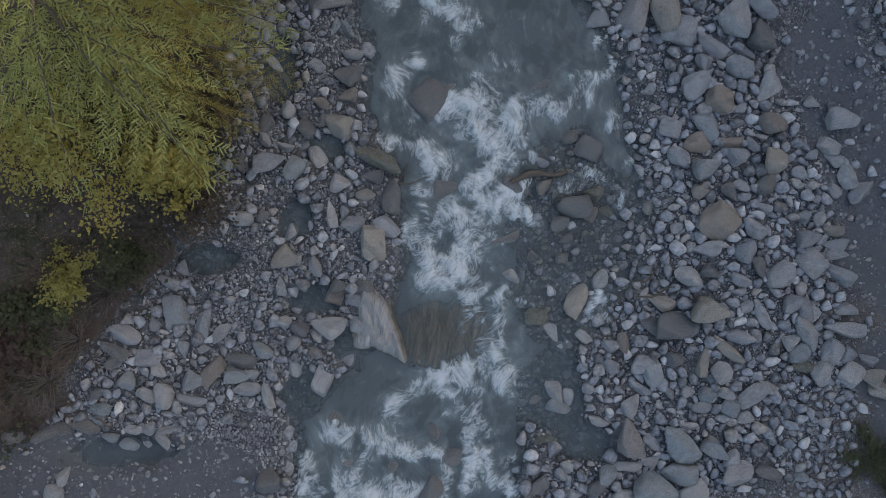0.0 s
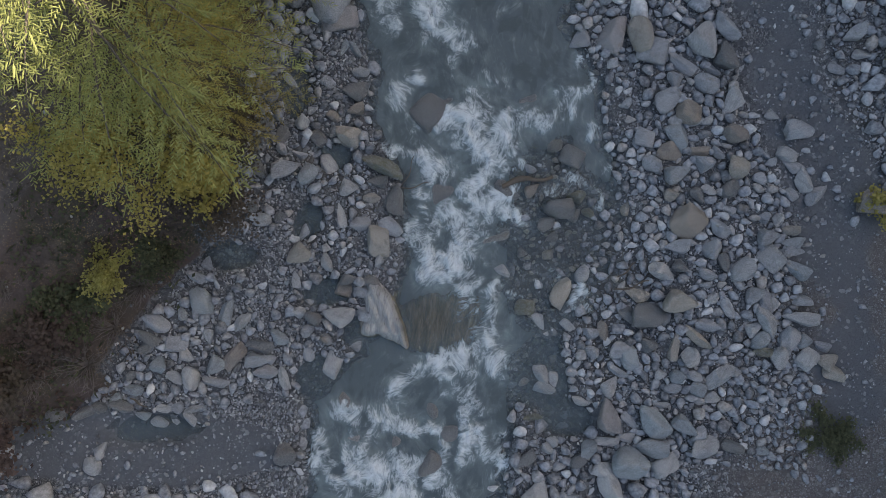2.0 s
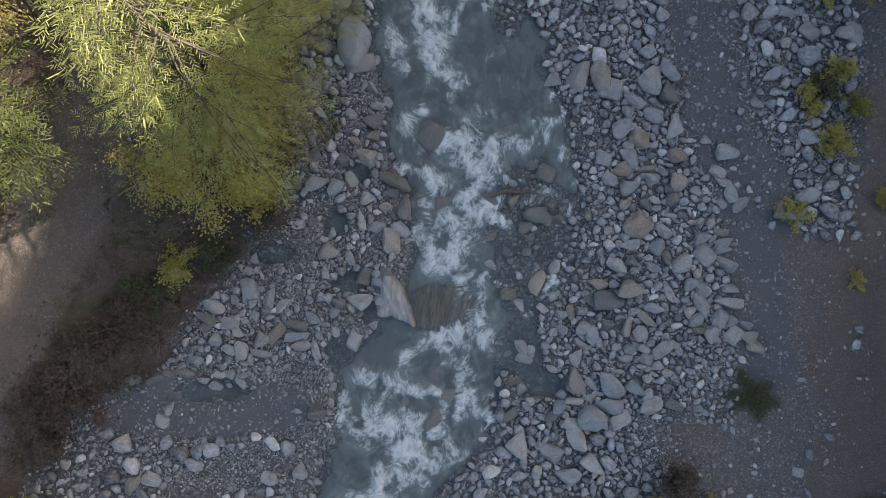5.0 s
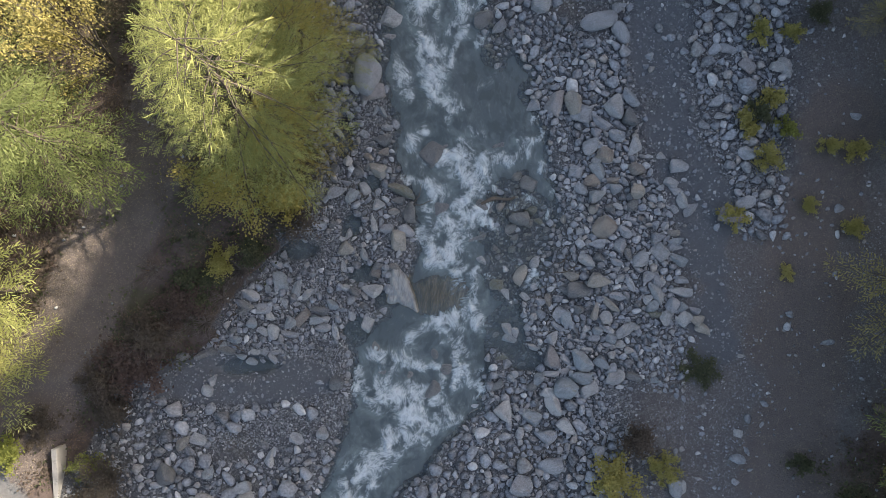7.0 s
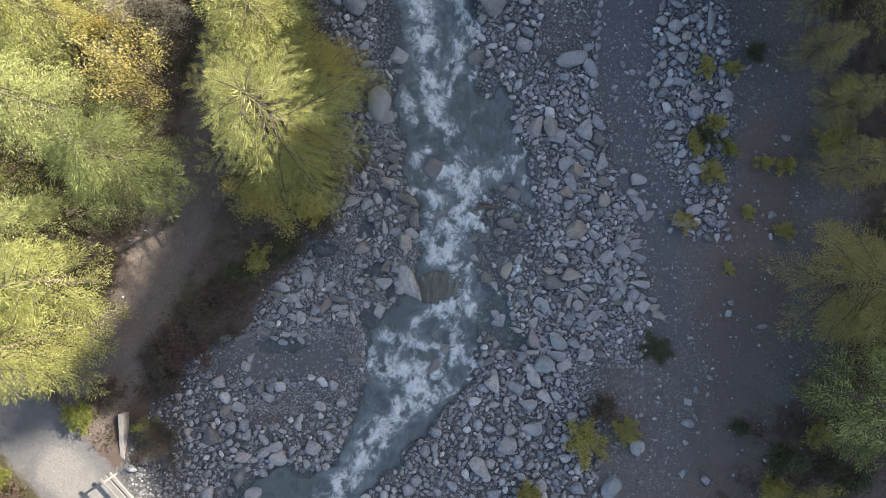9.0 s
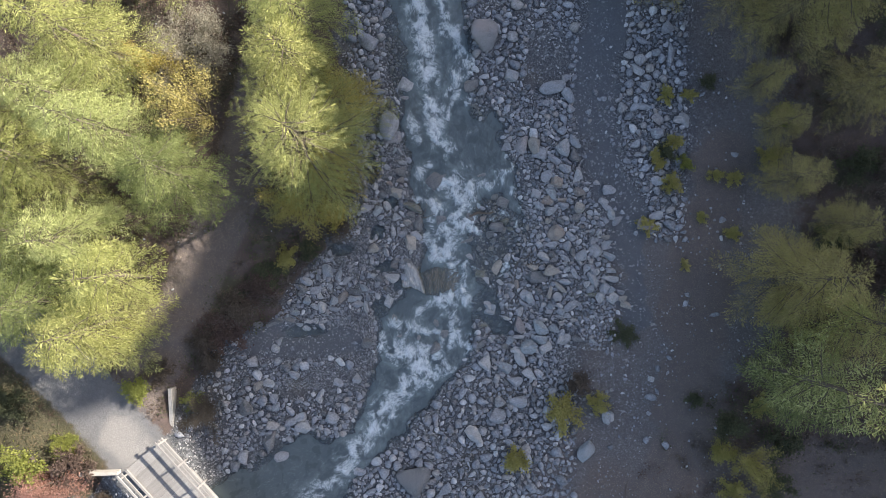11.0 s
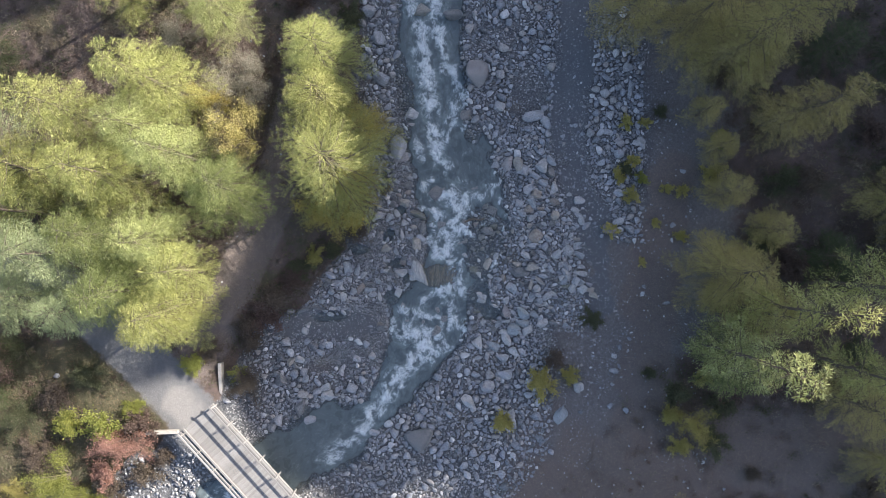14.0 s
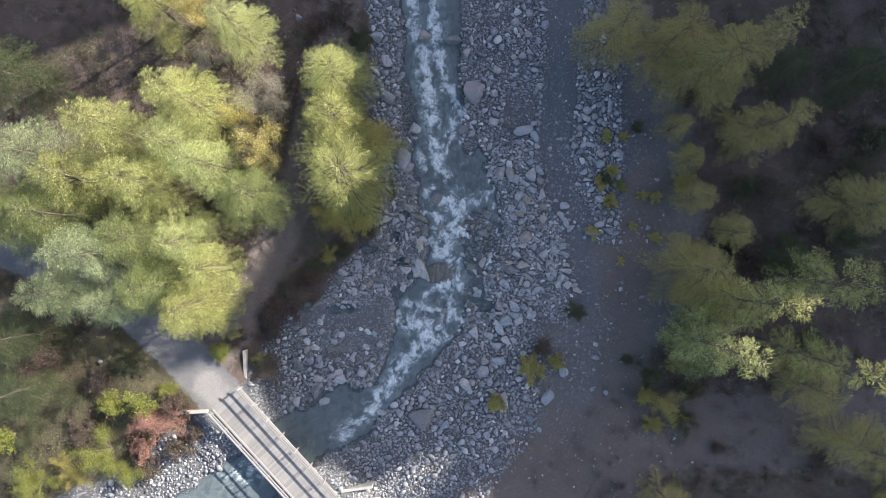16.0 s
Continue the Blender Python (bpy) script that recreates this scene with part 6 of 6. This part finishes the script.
def bare_shrub(x, y, height, radius, seed, label):
    r = np.random.default_rng(seed)
    pieces = []
    for i in range(34):
        a, out = i * 2.4 + r.normal() * 0.4, radius * r.uniform(0.4, 1.0)
        s = np.linspace(0, 1, 5)
        bend = r.normal() * 0.5
        top = height * r.uniform(0.3, 1.0)
        line = np.stack([np.cos(a + bend * s) * out * s, np.sin(a + bend * s) * out * s, top * s ** 0.7], -1)
        pieces.append((*tube(line, 0.016 * (1 - 0.75 * s), 3), np.zeros((0, 3), int)))
        for k in range(4):
            b = a + r.normal() * 0.8
            p = np.array([np.interp(0.4 + 0.15 * k, s, line[:, c]) for c in range(3)])
            tip = p + np.array([math.cos(b), math.sin(b), r.uniform(-0.2, 0.6)]) * out * 0.35
            pieces.append((*tube([p, (p + tip) / 2 + np.array([0, 0, 0.03]), tip], [0.008, 0.006, 0.003], 3), np.zeros((0, 3), int)))
    v, q, t = joined(pieces)
    ob = new("bare_shrub", mesh_of("bare_shrub", v, q, None, TWIG))
    ob.matrix_world = pose(x, y, float(ground_z(x, y)) - 0.03)
    tagged(ob, label, "shrub")


for i, (sx, sy, sr) in enumerate(((-10.8, -3.3, 1.0), (-11.6, -2.5, 0.9), (-10.0, -2.2, 0.8), (-12.3, -3.6, 1.0), (-13.4, -4.2, 1.0), (-9.2, -0.9, 0.8), (-8.3, 1.6, 0.7),
                                  (-15.2, -5.9, 1.0), (-12.6, -0.9, 0.8), (26.5, 1.0, 1.4), (30.0, 0.2, 1.5), (24.0, 5.5, 1.0), (21.5, -0.5, 0.9), (27.0, 11.0, 1.3))):
    bare_shrub(sx, sy, 0.9 * sr, sr, 400 + i, "leafless shrub with thin grey brown twigs on the bank")


# ---- loose cobbles, gravel stones and undergrowth ----
def scatter_stones(name, label, spots, forms, tri, seed, mat):
    """One object of many stones; spots: x, y, z, length, width, height, turn."""
    rng = np.random.default_rng(seed)
    spots = np.asarray(spots)
    n, k = len(spots), len(forms[0])
    pick = rng.integers(0, len(forms), n)
    shape = np.stack(forms)[pick]
    shape = shape * (spots[:, 3:6] / 2)[:, None, :]
    tilt = rng.normal(size=(n, 2)) * 0.16
    shape[:, :, 2] += shape[:, :, 0] * tilt[:, :1] + shape[:, :, 1] * tilt[:, 1:]
    c, s = np.cos(spots[:, 6])[:, None], np.sin(spots[:, 6])[:, None]
    v = np.stack([shape[:, :, 0] * c - shape[:, :, 1] * s, shape[:, :, 0] * s + shape[:, :, 1] * c, shape[:, :, 2]], -1) + spots[:, None, :3]
    t = (tri[None] + (np.arange(n) * k)[:, None, None]).reshape(-1, 3)
    ob = new(name, mesh_of(name, v.reshape(-1, 3), None, t, mat))
    return tagged(ob, label, "stones", kind="stuff")


CELLS = {}


def taken(x, y, r, add=True):
    """Whether a stone of radius r would lie on another; books its place if not."""
    cx, cy = int(math.floor(x)), int(math.floor(y))
    for i in (-1, 0, 1):
        for j in (-1, 0, 1):
            for ox, oy, orad in CELLS.get((cx + i, cy + j), ()):
                if (ox - x) ** 2 + (oy - y) ** 2 < (0.80 * (orad + r)) ** 2:
                    return True
    if add:
        CELLS.setdefault((cx, cy), []).append((x, y, r))
    return False


for bx, by, ba, bb in PLACED:
    CELLS.setdefault((int(math.floor(bx)), int(math.floor(by))), []).append((bx, by, (ba + bb) * 0.47))


def stony(x, y):
    """How thickly cobbles lie, 0 to 1."""
    left = np.interp(y, LEFT_Y, LEFT_X) - x
    right = x - np.interp(y, RIGHT_Y, RIGHT_X)
    k = 0.62 + 0.0 * x
    k = np.where(np.hypot((x - 7.4) / 3.0, (y + 0.5) / 10.5) < 1, 1.0, k)
    k = np.where(np.hypot((x + 4.6) / 2.6, (y - 1.0) / 7.5) < 1, 0.8, k)
    k = np.where(np.hypot((x + 8.8) / 2.6, (y + 3.4) / 1.9) < 1, 0.95, k)
    k = np.where(np.hypot((x - 0.5) / 5.5, (y + 14.0) / 6.0) < 1, 1.0, k)
    k = np.where(np.hypot((x + 9.0) / 3.6, (y + 10.5) / 3.4) < 1, 0.95, k)
    k = np.where(np.hypot((x - 14.2) / 1.7, (y - 9.0) / 9.5) < 1, 0.95, k)
    k = np.where(np.hypot((x - 5.5) / 3.2, (y - 13.5) / 7.5) < 1, 0.9, k)
    k = np.where(along(x, y, SIDE_STREAM)[0] < 1.5, 0.035, k)
    k = np.where(np.hypot((x + 9.6) / 4.6, (y + 5.9) / 1.25) < 1, 0.10, k)
    k = np.where((x > 11.0) & (y < 0.5), 0.03, k)
    k = np.where((x > 15.6) & (y >= 0.5), 0.035, k)
    k = np.where((x > 8.5) & (y < -6.5), 0.04, k)
    k = np.where(left > -0.1, 0.004, k)
    k = np.where(right > 0.0, 0.012, k)
    k = np.where((x < -19.0) & (y < -12) & (y > -15.5), 0.3 * k, k)
    k = np.where((x < -12.5) & (y < -15.0), 0.45 * k, k)
    inn = inside_stream(x, y)
    k = np.where((ground_z(x, y) < -0.03) & (inn < 0.1), 0.05, k)
    k = np.where(inn > 0.1, 0.15, k)
    k = np.where(inn > 1.1, 0.03, k)
    for line in (TARMAC, FAR_ROAD, BRIDGE_LINE):
        k = np.where(along(x, y, line)[0] < 2.3, 0.0, k)
    return k


def gravelly(x, y):
    """Patches of fine gravel with hardly a larger stone."""
    k = 1.0 + 0 * x
    for cx, cy, rx, ry in ((-5.7, -5.2, 1.3, 1.3), (-5.4, 0.1, 0.8, 0.9), (-3.3, 5.9, 0.6, 1.0), (-4.6, 1.7, 0.7, 0.5), (5.5, 4.7, 0.6, 1.3), (-7.6, -8.2, 2.0, 0.9),
                           (6.8, 12.0, 1.6, 3.0), (8.6, -7.2, 1.6, 1.4), (-9.5, -9.0, 1.6, 0.8)):
        r = np.hypot((x - cx) / rx, (y - cy) / ry) + (rough(x, y, 1.4, 19, 3) - 0.5) * 0.6
        k = np.minimum(k, ease(r, 0.7, 1.1))
    return k


rng = np.random.default_rng(77)
FORMS = [stone_shape(500 + i, BALL1, 9 + i % 8, 9 + 3 * (i % 4), 0.035) for i in range(16)]
BALL0, BALL0_T = ball(1)
SMALL_FORMS = [stone_shape(600 + i, BALL0, 9, 9, 0.03) for i in range(12)]
big_spots = [(x, y, max(float(ground_z(x, y)), -0.1) + 0.03, l, w, w * 0.6, math.radians(t)) for x, y, l, w, t in EXTRA]
small_spots = []
for lo, hi, tries, xr, yr in ((0.50, 0.95, 5000, (-16, 18), (-20, 24)), (0.42, 0.75, 6500, (-30, 22), (-24, 24)), (0.34, 0.50, 60000, (-14, 16), (-16, 16)), (0.24, 0.36, 40000, (3.5, 12), (-10, 10)), (0.24, 0.42, 60000, (-30, 22), (-24, 24)), (0.13, 0.24, 110000, (-26, 20), (-22, 24)),
                              (0.07, 0.13, 90000, (-13, 15), (-9, 10))):
    tx, ty = rng.uniform(*xr, tries), rng.uniform(*yr, tries)
    k = stony(tx, ty) * (0.3 + 1.1 * ease(rough(tx, ty, 0.7, 81, 3), 0.25, 0.55))
    if lo > 0.1:
        k = k * (0.06 + 0.94 * gravelly(tx, ty))
    if 0.2 < lo < 0.4:
        k = np.where((tx < -4.5) & (ty < -4.6) & (ty > -8.6), 0.25 * k, k)
    if lo > 0.45:
        k = np.where(k > 0.7, 0.5 * k, 0.08 * k)
    if 0.3 < lo < 0.4:
        k = np.where((tx > -6.3) & (tx < -1) & (ty > -8) & (ty < 7), 0.18 * k, k * (0.15 + 0.85 * ease(rough(tx, ty, 0.45, 83, 3), 0.38, 0.6)))
    if lo > 0.2:
        k = np.where(k < 0.09, 0.12 * k, k)
    if lo > 0.4:
        k = np.where((np.abs(tx) < 12.5) & (np.abs(ty) < 7.0), 0.0, k * 0.8)
    ok = rng.uniform(0, 1, tries) < k
    tx, ty = tx[ok], ty[ok]
    tz = ground_z(tx, ty)
    ll = rng.uniform(lo, hi, len(tx))
    ww = ll * rng.uniform(0.5, 0.95, len(tx))
    hh = ww * rng.uniform(0.6, 0.95, len(tx))
    aa = rng.uniform(0, 6.28, len(tx))
    for x, y, z, l, w, h, a in zip(tx, ty, tz, ll, ww, hh, aa):
        if not taken(x, y, (l + w) / 4):
            (big_spots if lo > 0.2 else small_spots).append((x, y, z + 0.2 * h, l, w, h, a))
scatter_stones("cobbles", "mixed grey river cobbles covering the gravel banks", big_spots, FORMS, BALL1_T, 5, COBBLE)
scatter_stones("gravel_stones", "small grey and tan stones between the cobbles", small_spots, SMALL_FORMS, BALL0_T, 6, COBBLE)


OCTA = np.array([[1, 0, 0], [-1, 0, 0], [0, 1, 0], [0, -1, 0], [0, 0, 1], [0, 0, -1]], float)
OCTA_T = np.array([[0, 2, 4], [2, 1, 4], [1, 3, 4], [3, 0, 4], [2, 0, 5], [1, 2, 5], [3, 1, 5], [0, 3, 5]])
PEBBLES = [OCTA * np.random.default_rng(700 + i).uniform(0.6, 1.2, (6, 3)) for i in range(10)]
tx, ty = rng.uniform(-13, 14, 170000), rng.uniform(-10, 10, 170000)
k = np.clip(stony(tx, ty), 0.06, 0.7) * ease(rough(tx, ty, 0.8, 89, 3), 0.35, 0.65)
ok = (rng.uniform(0, 1, 170000) < k) & (inside_stream(tx, ty) < 0.2) & (np.interp(ty, LEFT_Y, LEFT_X) < tx)
tx, ty = tx[ok], ty[ok]
ll = rng.uniform(0.03, 0.085, len(tx))
pebble_spots = [(x, y, z + 0.1 * l, l, l * 0.75, l * 0.6, x * 91) for x, y, z, l in zip(tx, ty, ground_z(tx, ty), ll) if not taken(x, y, l * 0.3, False)]
scatter_stones("pebbles", "fine grey gravel pebbles between the stones", pebble_spots, PEBBLES, OCTA_T, 8, COBBLE)

tx, ty = rng.uniform(9, 20, 16000), rng.uniform(-17, 12, 16000)
ok = rng.uniform(0, 1, 16000) < 0.55 * ease(rough(tx, ty, 0.5, 97, 3), 0.3, 0.65) * (1 - ease(along(tx, ty, SIDE_TRACK)[0], 3.0, 1.2))
tx, ty = tx[ok], ty[ok]
ll = 0.05 + 0.12 * rng.uniform(0, 1, len(tx)) ** 2.5
grit_spots = [(x, y, z + 0.1 * l, l, l * 0.75, l * 0.6, x * 91) for x, y, z, l in zip(tx, ty, ground_z(tx, ty), ll) if not taken(x, y, l * 0.3, False)]
scatter_stones("scattered_pebbles", "small pale pebbles strewn on the dirt bank", grit_spots, PEBBLES, OCTA_T, 9, COBBLE)

# wet stones in the riffle and along the stream's edge
tx, ty = rng.uniform(-5, 6, 60000), rng.uniform(-16, 20, 60000)
depth = ground_z(tx, ty)
k = np.where((depth < 0.02) & (depth > -0.3), 0.6, np.where(depth <= -0.3, 0.05, 0.0)) * ease(rough(tx, ty, 1.0, 87, 3), 0.3, 0.5)
wet_spots = []
for x, y, z, keep in zip(tx, ty, depth, rng.uniform(0, 1, 60000) < k):
    l = rng.uniform(0.14, 0.2) + 0.45 * rng.uniform(0, 1) ** 3
    if keep and not taken(x, y, l * 0.42):
        h = l * 0.7
        wet_spots.append((x, y, min(z + 0.3 * h, 0.08), l, l * rng.uniform(0.55, 0.9), max(h, 2 * (min(z + 0.3 * h, 0.08) - z) + 0.05), rng.uniform(0, 6.28)))
scatter_stones("wet_stones", "dark wet stones in the shallow riffle", wet_spots, FORMS, BALL1_T, 7, WET_STONE)


def undergrowth(name, label, count, seed, mat, inside, tall, width):
    """Low blades, twigs and leaves on the wooded banks."""
    r = np.random.default_rng(seed)
    x, y = r.uniform(-42, 42, count), r.uniform(-25, 26, count)
    ok = inside(x, y, r.uniform(0, 1, count))
    x, y = x[ok], y[ok]
    z = ground_z(x, y)
    n = len(x)
    a = r.uniform(0, 6.28, n)
    d = np.stack([np.cos(a), np.sin(a), r.uniform(0.1, 1.0, n)], -1)
    v, q, t = spindles(np.stack([x, y, z - 0.01], -1), d, r.uniform(0.35, 1.0, n) * tall, r.uniform(0.6, 1.2, n) * width, r, 0.35)
    tagged(new(name, mesh_of(name, v, q, t, mat)), label, "undergrowth", kind="stuff")


def on_banks(x, y, chance, seed, thresh):
    left = np.interp(y, LEFT_Y, LEFT_X) - x
    right = x - np.interp(y, RIGHT_Y, RIGHT_X)
    k = np.maximum(ease(left, -0.5, 0.8), ease(right, 1.0, 6.0))
    k = k * ease(rough(x, y, 0.45, seed, 4), thresh, thresh + 0.2)
    k = np.where(along(x, y, TRAIL)[0] < 1.5, k * 0.05, k)
    k = np.where(along(x, y, DIRT_TRACK)[0] < 3.0, k * 0.25, k)
    for line in (TARMAC, FAR_ROAD):
        k = np.where(along(x, y, line)[0] < 2.1, 0.0, k)
    return chance < k


undergrowth("dead_grass", "brown dead grass and twigs under the trees", 36000, 91, BROWNLEAF, lambda x, y, c: on_banks(x, y, c, 91, 0.32), 0.55, 0.014)
undergrowth("dark_brush", "dark green low brush on the bank", 40000, 92, DEEP, lambda x, y, c: on_banks(x, y, c, 95, 0.42), 0.5, 0.03)
undergrowth("bare_twigs", "bare reddish brown twigs on the bank", 40000, 93, RUSSET, lambda x, y, c: on_banks(x, y, c, 99, 0.45), 0.8, 0.009)
undergrowth("dry_grass", "pale dry straw grass in the clearing", 40000, 94, STRAW, lambda x, y, c: on_banks(x, y, c, 103, 0.40) & (x < -13) & (y > 8), 0.4, 0.016)


def scrub(name, label, mounds, seed, mat, inside, radius, per, leaf):
    """Low leafy mounds that cover the forest floor."""
    r = np.random.default_rng(seed)
    x, y = r.uniform(-42, 42, mounds), r.uniform(-25, 26, mounds)
    ok = inside(x, y, r.uniform(0, 1, mounds))
    x, y = x[ok], y[ok]
    size = r.uniform(0.35, 1.3, len(x)) * radius
    px = (x[:, None] + r.normal(size=(len(x), per)) * size[:, None] * 0.6).ravel()
    py = (y[:, None] + r.normal(size=(len(x), per)) * size[:, None] * 0.6).ravel()
    lift = (np.abs(r.normal(size=(len(x), per))) * size[:, None] * 0.35).ravel()
    p = np.stack([px, py, ground_z(px, py) + 0.02 + lift], -1)
    n = len(p)
    nrm = np.array([0, 0, 1.0]) + r.normal(size=(n, 3)) * 0.6
    e1 = np.cross(nrm, r.normal(size=(n, 3)))
    e1 /= np.linalg.norm(e1, axis=1)[:, None]
    e2 = np.cross(nrm / np.linalg.norm(nrm, axis=1)[:, None], e1)
    k = (r.uniform(0.5, 1.3, n) * leaf)[:, None]
    v = np.stack([p - e1 * k * 1.6, p - e2 * k, p + e1 * k * 1.6, p + e2 * k], 1).reshape(-1, 3)
    tagged(new(name, mesh_of(name, v, np.arange(n * 4).reshape(-1, 4), None, mat, False)), label, "undergrowth", kind="stuff")


scrub("brown_scrub", "brown withered scrub on the wooded banks", 9000, 111, BROWNLEAF, lambda x, y, c: on_banks(x, y, c, 111, 0.35), 0.5, 26, 0.04)
scrub("russet_scrub", "russet brown scrub on the wooded banks", 6000, 112, RUSSET, lambda x, y, c: on_banks(x, y, c, 113, 0.42), 0.5, 26, 0.04)
scrub("green_scrub", "dark green scrub on the wooded banks", 5000, 113, DEEP, lambda x, y, c: on_banks(x, y, c, 115, 0.42), 0.6, 28, 0.045)
scrub("straw_tufts", "pale dry grass tufts in the clearing", 4200, 114, STRAW, lambda x, y, c: on_banks(x, y, c, 117, 0.36) & (((x < -13) & (y > 9)) | (x > 24)), 0.45, 34, 0.03)
